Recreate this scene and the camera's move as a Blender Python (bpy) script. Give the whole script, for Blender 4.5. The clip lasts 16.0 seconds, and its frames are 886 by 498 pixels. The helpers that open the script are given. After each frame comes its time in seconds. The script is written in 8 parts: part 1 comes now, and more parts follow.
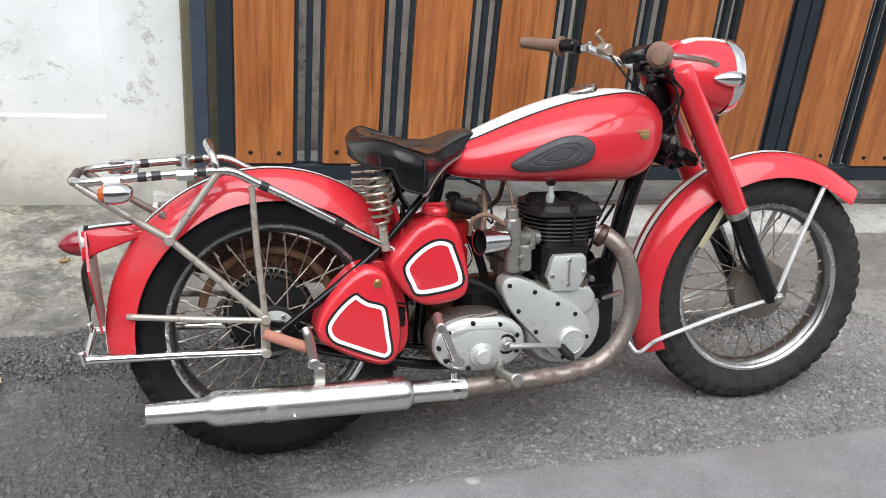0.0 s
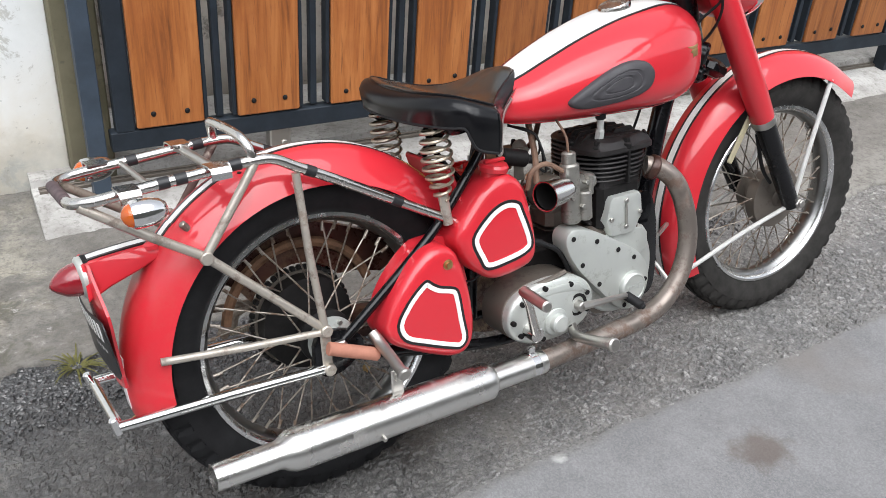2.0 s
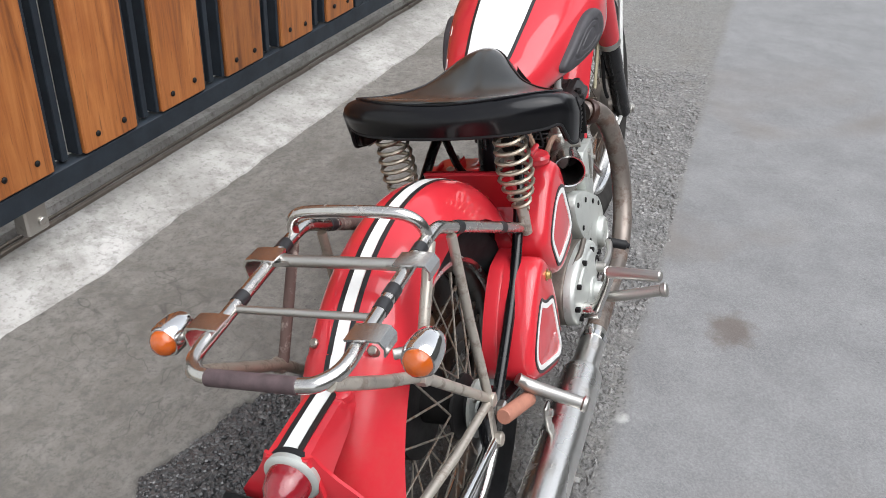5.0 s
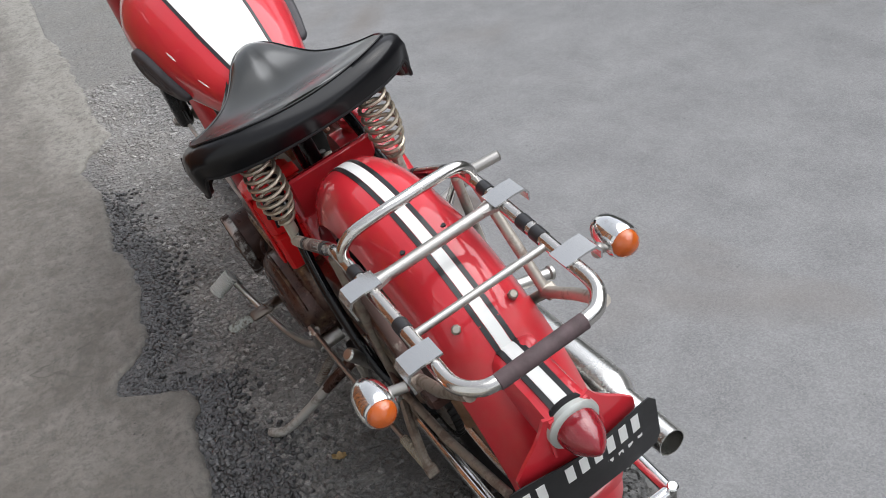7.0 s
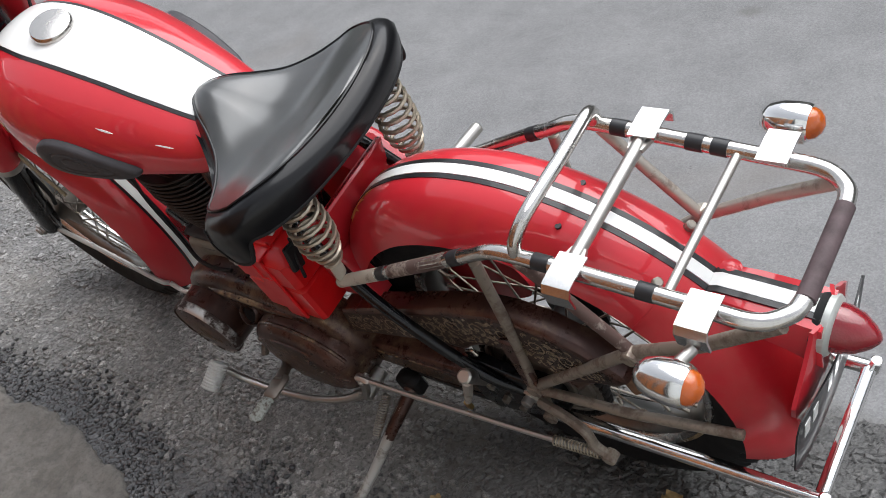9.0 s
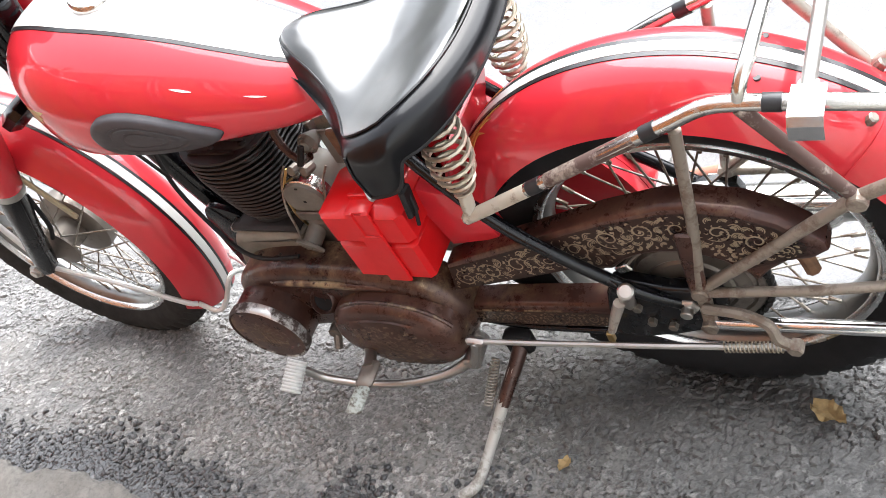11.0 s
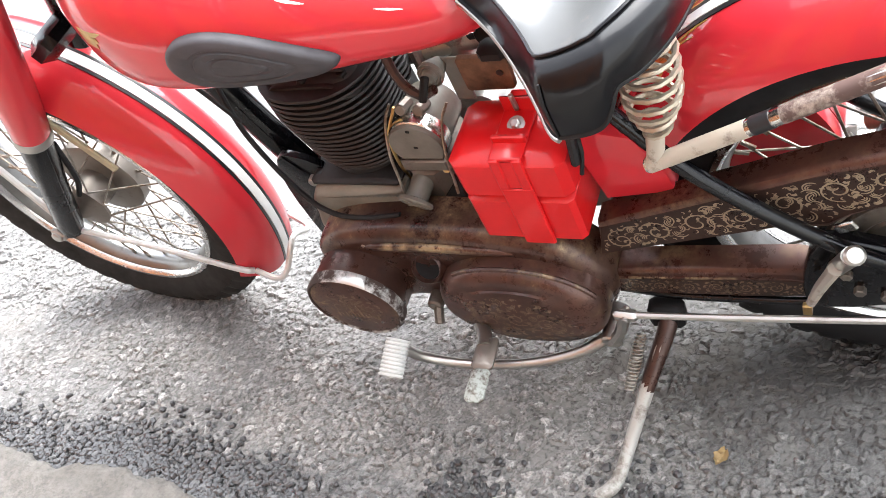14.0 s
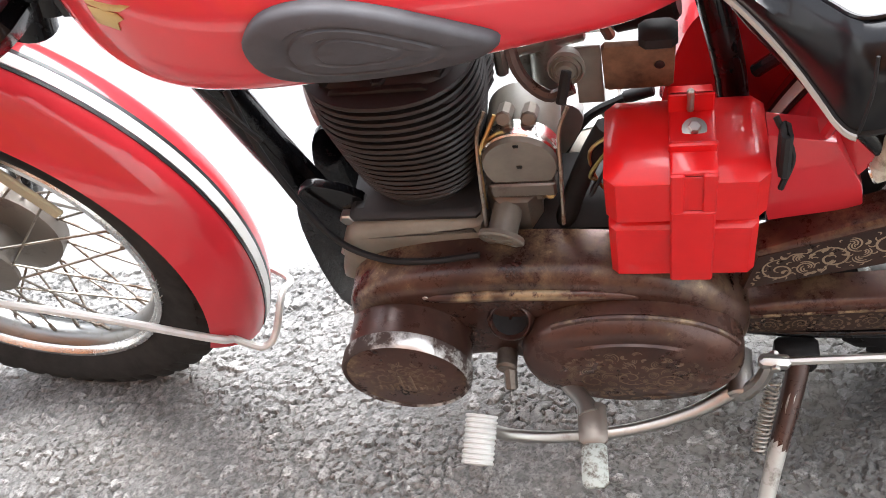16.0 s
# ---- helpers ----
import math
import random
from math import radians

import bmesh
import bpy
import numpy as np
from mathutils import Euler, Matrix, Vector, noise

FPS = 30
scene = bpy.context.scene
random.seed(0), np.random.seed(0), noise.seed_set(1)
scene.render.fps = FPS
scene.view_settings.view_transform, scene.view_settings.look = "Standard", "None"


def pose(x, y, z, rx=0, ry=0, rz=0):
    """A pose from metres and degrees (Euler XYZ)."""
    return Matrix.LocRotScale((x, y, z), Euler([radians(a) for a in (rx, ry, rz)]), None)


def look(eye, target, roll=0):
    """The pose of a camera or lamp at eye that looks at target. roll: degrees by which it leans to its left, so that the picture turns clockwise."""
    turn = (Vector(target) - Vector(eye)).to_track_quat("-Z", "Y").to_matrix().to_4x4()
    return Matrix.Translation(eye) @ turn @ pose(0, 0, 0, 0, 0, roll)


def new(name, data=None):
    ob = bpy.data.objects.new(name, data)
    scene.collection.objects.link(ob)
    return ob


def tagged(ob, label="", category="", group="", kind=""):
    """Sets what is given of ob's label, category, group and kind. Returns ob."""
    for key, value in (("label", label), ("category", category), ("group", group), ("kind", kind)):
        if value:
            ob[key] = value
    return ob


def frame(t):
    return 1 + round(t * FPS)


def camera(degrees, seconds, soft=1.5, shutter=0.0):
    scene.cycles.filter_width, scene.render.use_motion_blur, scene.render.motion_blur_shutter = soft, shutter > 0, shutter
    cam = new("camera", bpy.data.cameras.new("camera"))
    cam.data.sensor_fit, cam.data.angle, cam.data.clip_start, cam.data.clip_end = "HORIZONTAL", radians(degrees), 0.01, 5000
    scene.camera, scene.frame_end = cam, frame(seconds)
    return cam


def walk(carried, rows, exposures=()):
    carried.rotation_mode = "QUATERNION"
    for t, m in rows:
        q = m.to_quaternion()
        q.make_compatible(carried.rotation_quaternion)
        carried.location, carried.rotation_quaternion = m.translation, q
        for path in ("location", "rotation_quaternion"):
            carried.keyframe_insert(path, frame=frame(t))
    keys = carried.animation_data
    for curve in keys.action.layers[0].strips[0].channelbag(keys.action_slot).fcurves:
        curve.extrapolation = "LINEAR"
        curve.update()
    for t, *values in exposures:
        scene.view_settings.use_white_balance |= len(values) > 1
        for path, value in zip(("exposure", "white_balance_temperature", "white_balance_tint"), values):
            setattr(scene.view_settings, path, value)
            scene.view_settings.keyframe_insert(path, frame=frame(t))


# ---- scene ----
cam = camera(52.45, 16.0, soft=0.85)
PATH = [
    (0.0, pose(-0.2095, -1.8694, 1.4709, 64.703, -4.614, -15.771)),
    (0.5, pose(-0.2949, -1.7030, 1.4540, 64.389, -4.826, -14.811)),
    (1.0, pose(-0.4256, -1.5570, 1.4322, 63.536, -4.403, -18.049)),
    (1.5, pose(-0.5809, -1.4302, 1.4343, 61.681, -3.434, -25.322)),
    (2.0, pose(-0.6433, -1.2968, 1.4086, 59.728, -3.564, -32.330)),
    (2.5, pose(-0.7088, -1.1477, 1.4003, 59.400, -4.679, -37.948)),
    (3.0, pose(-0.8525, -1.0042, 1.3917, 59.260, -5.427, -44.697)),
    (3.5, pose(-1.0034, -0.8608, 1.3870, 59.610, -4.904, -50.517)),
    (4.0, pose(-1.0741, -0.6621, 1.3727, 60.351, -4.187, -54.700)),
    (4.2, pose(-1.0829, -0.5887, 1.3760, 60.237, -3.898, -57.500)),
    (6.3, pose(-1.1226, 0.2721, 1.3572, 55.738, 2.592, -100.439)),
    (6.5, pose(-1.1196, 0.3665, 1.3710, 55.881, 3.751, -106.622)),
    (7.0, pose(-1.0784, 0.5285, 1.3622, 55.058, 8.338, -119.070)),
    (7.5, pose(-0.9881, 0.6688, 1.3652, 54.442, 12.753, -127.077)),
    (8.0, pose(-0.9377, 0.7742, 1.3939, 53.207, 15.295, -133.829)),
    (8.5, pose(-0.8357, 0.8252, 1.3791, 51.772, 16.295, -140.352)),
    (9.0, pose(-0.6622, 0.8386, 1.3434, 50.717, 15.631, -144.131)),
    (9.5, pose(-0.5325, 0.8816, 1.3082, 50.063, 15.305, -148.682)),
    (10.0, pose(-0.4157, 0.9902, 1.2615, 50.214, 16.621, -154.076)),
    (10.2, pose(-0.3859, 1.0234, 1.2395, 51.149, 16.985, -155.550)),
    (12.3, pose(-0.2825, 1.1129, 1.2143, 52.464, 18.205, -155.922)),
    (12.5, pose(-0.2685, 1.1043, 1.2062, 52.428, 18.189, -155.952)),
    (13.0, pose(-0.1885, 1.0726, 1.1882, 51.396, 18.411, -155.914)),
    (13.5, pose(-0.0983, 1.0416, 1.1675, 50.224, 18.061, -155.197)),
    (14.0, pose(0.0171, 1.0160, 1.1456, 48.614, 16.319, -158.266)),
    (14.5, pose(0.1456, 0.9900, 1.1055, 47.404, 13.739, -164.116)),
    (15.0, pose(0.2300, 0.9634, 1.0848, 47.298, 12.179, -167.106)),
    (15.5, pose(0.3608, 0.9339, 1.0515, 48.085, 10.991, -167.805)),
    (16.0, pose(0.4651, 0.9253, 1.0481, 48.693, 9.757, -170.744)),
]
EXPOSURES = [(0.0, 1.02), (0.5, 1.02), (1.0, 0.84), (1.5, 0.86), (2.0, 1.06), (3.0, 1.08), (4.2, 1.08), (6.3, 0.80), (8.0, 0.88), (9.4, 0.92), (10.0, 1.60), (10.2, 1.75), (12.3, 3.10), (13.0, 3.09), (13.5, 2.88), (14.0, 2.82), (14.5, 2.92), (15.0, 2.99), (15.3, 2.97), (16.0, 2.74)]
walk(cam, PATH, EXPOSURES)

# ---- light: a bright overcast sky ----
world = bpy.data.worlds.new("overcast_sky")
scene.world = world
world.use_nodes = True
wt = world.node_tree
wt.nodes.clear()
sky = wt.nodes.new("ShaderNodeTexSky")
sky.sky_type, sky.sun_disc = "NISHITA", False
sky.sun_elevation, sky.sun_rotation = radians(61), radians(196)
sky.air_density, sky.dust_density, sky.ozone_density = 1.0, 2.0, 1.0
grey = wt.nodes.new("ShaderNodeHueSaturation")
grey.inputs["Saturation"].default_value = 0.25
back = wt.nodes.new("ShaderNodeBackground")
back.inputs["Strength"].default_value = 0.14
wout = wt.nodes.new("ShaderNodeOutputWorld")
wt.links.new(sky.outputs["Color"], grey.inputs["Color"])
wt.links.new(grey.outputs["Color"], back.inputs["Color"])
wt.links.new(back.outputs["Background"], wout.inputs["Surface"])
sun = new("sun", bpy.data.lights.new("sun", "SUN"))
sun.data.energy, sun.data.angle, sun.data.color = 1.80, radians(75), (0.965, 0.985, 1.02)
sun.matrix_world = look((-0.65, -2.3, 4.3), (0, 0, 0))


# ---- materials ----
class Nodes:
    """A small wrapper to write node materials briefly."""

    def __init__(self, name):
        self.mat = bpy.data.materials.new(name)
        self.mat.use_nodes = True
        self.tree = self.mat.node_tree
        self.tree.nodes.clear()
        self.out = self.node("ShaderNodeOutputMaterial")
        self.bsdf = self.node("ShaderNodeBsdfPrincipled")
        self.link(self.bsdf.outputs["BSDF"], self.out.inputs["Surface"])
        self.coord = self.node("ShaderNodeTexCoord")

    def node(self, kind):
        return self.tree.nodes.new(kind)

    def link(self, a, b):
        self.tree.links.new(a, b)

    def put(self, value, socket):
        if hasattr(value, "is_output"):
            self.link(value, socket)
        else:
            socket.default_value = value

    def noise(self, scale, detail=4.0, rough=0.55, distort=0.0, where=None):
        n = self.node("ShaderNodeTexNoise")
        n.inputs["Scale"].default_value = scale
        n.inputs["Detail"].default_value = detail
        n.inputs["Roughness"].default_value = rough
        n.inputs["Distortion"].default_value = distort
        self.link(where if where else self.coord.outputs["Object"], n.inputs["Vector"])
        return n.outputs["Fac"]

    def voronoi(self, scale, feature="F1", out="Distance", where=None):
        n = self.node("ShaderNodeTexVoronoi")
        n.feature = feature
        n.inputs["Scale"].default_value = scale
        self.link(where if where else self.coord.outputs["Object"], n.inputs["Vector"])
        return n.outputs[out]

    def ramp(self, fac, *stops):
        n = self.node("ShaderNodeValToRGB")
        self.link(fac, n.inputs["Fac"])
        e = n.color_ramp.elements
        while len(e) < len(stops):
            e.new(0.5)
        for el, (pos, col) in zip(e, stops):
            el.position = pos
            el.color = (*col, 1) if isinstance(col, tuple) else (col, col, col, 1)
        return n.outputs["Color"]

    def mix(self, fac, a, b, mode="MIX"):
        n = self.node("ShaderNodeMix")
        n.data_type, n.blend_type = "RGBA", mode
        self.put(fac, n.inputs[0])
        for v, s in ((a, n.inputs[6]), (b, n.inputs[7])):
            self.put((*v, 1) if isinstance(v, tuple) else v, s)
        return n.outputs[2]

    def calc(self, op, a, b=0.0, c=0.0):
        n = self.node("ShaderNodeMath")
        n.operation = op
        for v, s in zip((a, b, c), n.inputs):
            self.put(v, s)
        return n.outputs[0]

    def mapped(self, scale, rot=(0, 0, 0)):
        n = self.node("ShaderNodeMapping")
        n.inputs["Scale"].default_value = scale
        n.inputs["Rotation"].default_value = rot
        self.link(self.coord.outputs["Object"], n.inputs["Vector"])
        return n.outputs["Vector"]

    def bump(self, height, strength=0.3, dist=0.002):
        n = self.node("ShaderNodeBump")
        n.inputs["Strength"].default_value = strength
        n.inputs["Distance"].default_value = dist
        self.link(height, n.inputs["Height"])
        self.link(n.outputs["Normal"], self.bsdf.inputs["Normal"])

    def done(self, color=None, rough=None, metal=None, coat=None, spec=None):
        b = self.bsdf.inputs
        if color is not None:
            self.put((*color, 1) if isinstance(color, tuple) else color, b["Base Color"])
        for v, s in ((rough, "Roughness"), (metal, "Metallic"), (coat, "Coat Weight"), (spec, "Specular IOR Level")):
            if v is not None:
                self.put(v, b[s])
        return self.mat


def red_paint(name="red_paint", dull=0.0):
    """Glossy red enamel; dull gives older, matter, dustier paint."""
    m = Nodes(name)
    big, fine = m.noise(6, 5), m.noise(60, 4)
    base = m.mix(big, (0.50, 0.019, 0.029), (0.57, 0.026, 0.038))
    dust = m.ramp(m.noise(18, 6, 0.7), (0.66 - 0.22 * dull, 0.0), (0.88, 0.20 + 0.15 * dull))
    base = m.mix(dust, base, (0.42, 0.12, 0.09))
    m.bsdf.inputs["Coat Roughness"].default_value = 0.03 + 0.22 * dull
    m.bsdf.inputs["Coat IOR"].default_value = 1.5
    m.bump(fine, 0.03 + 0.05 * dull, 0.001)
    return m.done(base, m.ramp(big, (0.3, 0.34), (0.7, 0.46)), 0.0, 0.95 - 0.35 * dull, 0.2)


def plain_paint(name, color, rough, coat=0.4, vary=0.25, scale=14, spec=0.4):
    m = Nodes(name)
    n = m.noise(scale, 6, 0.65)
    dark = tuple(c * (1 - vary) for c in color)
    base = m.mix(m.ramp(n, (0.35, 0.0), (0.75, 1.0)), color, dark)
    m.bump(m.noise(scale * 9, 3), 0.06, 0.001)
    return m.done(base, m.ramp(n, (0.3, rough), (0.8, min(1.0, rough + 0.15))), 0.0, coat, spec)


def metal(name, color, rough, rust=0.0, rust_color=(0.13, 0.06, 0.03), scale=25, metallic=1.0):
    m = Nodes(name)
    n = m.noise(scale, 8, 0.7)
    spots = m.ramp(n, (0.62 - rust * 0.3, 0.0), (0.74 - rust * 0.3, 1.0))
    spots = m.calc("MULTIPLY", spots, min(1.0, rust * 2))
    grime = m.noise(scale * 0.25, 4)
    base = m.mix(m.ramp(grime, (0.3, 0.0), (0.8, 0.35)), color, tuple(c * 0.55 for c in color))
    base = m.mix(spots, base, rust_color)
    r = m.calc("ADD", m.calc("MULTIPLY", spots, 0.45), m.ramp(grime, (0.3, rough), (0.8, rough + 0.12)))
    m.bump(m.noise(scale * 10, 3), 0.06 + 0.15 * rust, 0.001)
    return m.done(base, r, m.calc("MULTIPLY", m.calc("SUBTRACT", 1.0, m.calc("MULTIPLY", spots, 0.8)), metallic))


def engraved(name, wear_at=0.74, rub=0.0, bright=1.0, red=1.0):
    """Brown rusted steel, rubbed to a golden tone on its edges, dull red-brown elsewhere."""
    m = Nodes(name)
    n, wear = m.noise(9, 7, 0.7), m.noise(30, 9, 0.78)
    base = m.mix(m.ramp(n, (0.3, 0.0), (0.7, 1.0)), (0.024 * bright * red, 0.012 * bright, 0.010 * bright), (0.088 * bright * red, 0.039 * bright, 0.027 * bright))
    base = m.mix(m.ramp(m.noise(70, 6, 0.8), (0.55, 0.0), (0.75, 0.45)), base, (0.095, 0.052, 0.033))
    geo = m.node("ShaderNodeNewGeometry")
    edge = m.ramp(geo.outputs["Pointiness"], (0.50, 0.0), (0.56, 1.0))
    patch = m.ramp(m.noise(8, 4, 0.6), (0.46, 0.0), (0.62, 1.0))
    worn = m.calc("MULTIPLY", m.calc("ADD", m.ramp(wear, (wear_at, 0.0), (wear_at + 0.06, 0.9)), m.calc("MULTIPLY", m.calc("MULTIPLY", edge, rub), m.ramp(wear, (0.46, 0.0), (0.58, 1.0)))), patch)
    base = m.mix(m.calc("MINIMUM", worn, 0.85), base, (0.33, 0.245, 0.14))
    rough = m.ramp(wear, (0.3, 0.19), (0.7, 0.44))
    m.bump(n, 0.35, 0.001)
    return m.done(base, rough, 0.32)


def timber():
    """Varnished brown boards with upright grain."""
    m = Nodes("varnished_timber")
    info = m.node("ShaderNodeObjectInfo")
    add = m.node("ShaderNodeVectorMath")
    add.operation = "MULTIPLY_ADD"
    comb = m.node("ShaderNodeCombineXYZ")
    for k in range(3):
        m.link(info.outputs["Random"], comb.inputs[k])
    m.link(comb.outputs[0], add.inputs[0])
    add.inputs[1].default_value = (9, 5, 7)
    m.link(m.mapped((26, 26, 1.6)), add.inputs[2])
    grain = m.noise(1.6, 8, 0.65, 0.6, add.outputs[0])
    streak = m.noise(5.0, 5, 0.6, 0.2, add.outputs[0])
    base = m.ramp(grain, (0.28, (0.13, 0.042, 0.014)), (0.46, (0.300, 0.098, 0.024)), (0.72, (0.43, 0.165, 0.047)))
    base = m.mix(m.ramp(streak, (0.28, 0.7), (0.42, 0.0)), base, (0.085, 0.030, 0.012))
    cloud = m.noise(3.2, 6, 0.65, 0.4)
    base = m.mix(m.ramp(cloud, (0.48, 0.0), (0.68, 0.6)), base, (0.25, 0.072, 0.019))
    tone = m.ramp(info.outputs["Random"], (0.0, 0.78), (1.0, 1.12))
    base = m.mix(1.0, base, tone, "MULTIPLY")
    m.bump(grain, 0.2, 0.002)
    return m.done(base, m.ramp(grain, (0.3, 0.42), (0.7, 0.60)), 0.0, 0.12)


def plaster(name, color, dirt, dirt_low, damp=None):
    """Lime-washed render with black specks and grey-brown dirt, more near the foot of the wall."""
    m = Nodes(name)
    n, fine = m.noise(3.0, 8, 0.65), m.noise(38, 6, 0.7)
    base = m.mix(m.ramp(n, (0.40, 0.0), (0.75, 0.7)), color, dirt)
    sep = m.node("ShaderNodeSeparateXYZ")
    m.link(m.coord.outputs["Object"], sep.inputs[0])
    low = m.calc("ADD", sep.outputs[2], m.calc("MULTIPLY", m.calc("SUBTRACT", n, 0.5), 0.5))
    if damp:
        tide = m.ramp(low, (0.16, 0.9), (0.50, 0.0))
        base = m.mix(m.calc("MULTIPLY", tide, m.ramp(m.noise(2.0, 6, 0.6, 0.5), (0.38, 0.25), (0.58, 1.0))), base, damp)
    low = m.ramp(low, (0.02, 0.85), (0.20, 0.0))
    base = m.mix(low, base, dirt_low)
    rub = m.calc("MULTIPLY", m.ramp(m.noise(2.2, 4), (0.50, 0.0), (0.60, 1.0)), m.ramp(m.noise(14, 8, 0.75, 0.4), (0.50, 0.0), (0.60, 0.6)))
    base = m.mix(rub, base, tuple(c * 0.6 for c in dirt))
    speck = m.ramp(fine, (0.62, 0.0), (0.70, 0.85))
    speck = m.calc("MULTIPLY", speck, m.ramp(m.noise(4.5, 4), (0.46, 0.0), (0.60, 1.0)))
    flake = m.ramp(m.noise(7, 9, 0.75, 0.6), (0.60, 0.0), (0.64, 0.55))
    base = m.mix(flake, base, dirt_low)
    base = m.mix(speck, base, (0.07, 0.07, 0.06))
    m.bump(m.calc("ADD", n, m.calc("MULTIPLY", fine, 0.4)), 0.5, 0.006)
    return m.done(base, 0.9, 0.0, 0.0, 0.2)


def ground_material():
    """Smooth grey road and a coarse dark asphalt strip that crumbles towards the concrete."""
    m = Nodes("old_asphalt")
    sep = m.node("ShaderNodeSeparateXYZ")
    m.link(m.coord.outputs["Object"], sep.inputs[0])
    x, y = sep.outputs[0], sep.outputs[1]
    wob = m.calc("SUBTRACT", m.noise(2.6, 7, 0.6), 0.5)
    wob2 = m.calc("SUBTRACT", m.noise(16, 4, 0.6), 0.5)
    # road: fine asphalt, dusty
    a_big, a_fine = m.noise(2.2, 6, 0.6), m.noise(150, 5, 0.8)
    stone = m.voronoi(300, out="Color")
    stone_bw = m.node("ShaderNodeRGBToBW")
    m.link(stone, stone_bw.inputs[0])
    road = m.mix(m.ramp(m.noise(5, 7, 0.7), (0.3, 0.0), (0.7, 1.0)), (0.130, 0.130, 0.133), (0.198, 0.198, 0.200))
    road = m.mix(m.calc("MULTIPLY", m.ramp(stone_bw.outputs[0], (0.25, 0.0), (0.8, 1.0)), 0.20), road, (0.40, 0.40, 0.395))
    road = m.mix(m.ramp(a_fine, (0.36, 0.35), (0.50, 0.0)), road, (0.10, 0.10, 0.10))
    grit = m.voronoi(26, out="Distance")
    road = m.mix(m.calc("MULTIPLY", m.ramp(grit, (0.05, 0.7), (0.11, 0.0)), m.ramp(m.noise(11, 3), (0.52, 0.0), (0.62, 1.0))), road, (0.07, 0.07, 0.07))
    road = m.mix(m.ramp(m.noise(60, 6, 0.8), (0.58, 0.0), (0.74, 0.35)), road, (0.36, 0.36, 0.355))
    stain = m.ramp(m.noise(1.1, 3, 0.5, 0.8), (0.60, 0.0), (0.72, 0.55))
    road = m.mix(stain, road, (0.15, 0.13, 0.115))
    for sx, sy, wide, colour, strength in ((0.90, -0.412, 0.060, (0.105, 0.083, 0.070), 0.75), (0.457, -0.206, 0.016, (0.50, 0.50, 0.48), 0.8), (0.345, -1.53, 0.03, (0.11, 0.105, 0.10), 0.6)):
        far = m.calc("ADD", m.calc("POWER", m.calc("MULTIPLY", m.calc("SUBTRACT", x, sx), 0.8), 2.0), m.calc("POWER", m.calc("SUBTRACT", y, sy), 2.0))
        far = m.calc("ADD", m.calc("DIVIDE", m.calc("SQRT", far), wide), m.calc("MULTIPLY", m.calc("SUBTRACT", m.noise(22, 5, 0.7), 0.5), 2.2))
        road = m.mix(m.ramp(m.calc("MULTIPLY", far, 0.5), (0.25, strength), (0.62, 0.0)), road, colour)
    # coarse asphalt: tight grey stones in dark binder, crumbling and dark near the concrete
    cell_d = m.voronoi(95)
    cell_c = m.voronoi(95, out="Color")
    cell_bw = m.node("ShaderNodeRGBToBW")
    m.link(cell_c, cell_bw.inputs[0])
    relief = m.noise(130, 4.0, 0.6, 0.0)
    crevice = m.ramp(m.noise(48, 4, 0.7), (0.44, 1.0), (0.60, 0.25))
    plate = m.calc("SUBTRACT", 1.0, m.calc("MULTIPLY", m.ramp(relief, (0.34, 1.0), (0.50, 0.0)), crevice))
    tops = m.ramp(m.noise(70, 5, 0.7), (0.30, (0.142, 0.139, 0.132)), (0.50, (0.184, 0.180, 0.170)), (0.70, (0.240, 0.233, 0.219)))
    coarse = m.mix(plate, (0.076, 0.073, 0.068), tops)
    coarse = m.mix(m.ramp(m.noise(7, 5, 0.6), (0.50, 0.0), (0.72, 0.40)), coarse, (0.165, 0.150, 0.130))
    body = m.ramp(cell_d, (0.22, 1.0), (0.42, 0.0))
    coarse = m.mix(m.calc("MULTIPLY", body, m.ramp(cell_bw.outputs[0], (0.66, 0.0), (0.80, 0.55))), coarse, (0.36, 0.35, 0.335))
    coarse = m.mix(m.calc("MULTIPLY", body, m.ramp(cell_bw.outputs[0], (0.22, 0.6), (0.34, 0.0))), coarse, (0.06, 0.058, 0.055))
    # Oily brown patch; the shade under the bike is darkened into it too.
    oil = m.calc("ADD", m.calc("ABSOLUTE", m.calc("SUBTRACT", y, 0.10)), m.calc("MULTIPLY", m.calc("ABSOLUTE", m.calc("SUBTRACT", x, 0.25)), 0.32))
    oil = m.ramp(m.calc("ADD", oil, m.calc("MULTIPLY", wob, 0.5)), (0.04, 0.7), (0.20, 0.0))
    coarse = m.mix(oil, coarse, (0.050, 0.042, 0.034))
    old = m.ramp(m.calc("ADD", x, m.calc("MULTIPLY", wob, 1.2)), (-0.2, 0.64), (0.50, 0.99))
    coarse = m.mix(1.0, coarse, old, "MULTIPLY")
    crumb = m.ramp(cell_bw.outputs[0], (0.2, (0.060, 0.060, 0.062)), (0.8, (0.165, 0.163, 0.163)))
    crumb = m.mix(m.ramp(cell_d, (0.32, 0.0), (0.62, 0.85)), crumb, (0.022, 0.022, 0.023))
    at_crumb = m.calc("ADD", y, m.calc("ADD", m.calc("MULTIPLY", wob, 0.55), m.calc("MULTIPLY", wob2, 0.16)))
    on_crumb = m.ramp(m.calc("MULTIPLY", at_crumb, 0.5), (0.180, 0.0), (0.250, 1.0))
    on_crumb = m.calc("MULTIPLY", on_crumb, m.ramp(m.calc("MULTIPLY", m.calc("ADD", x, m.calc("MULTIPLY", wob, 0.6)), 0.5), (0.40, 1.0), (0.62, 0.5)))
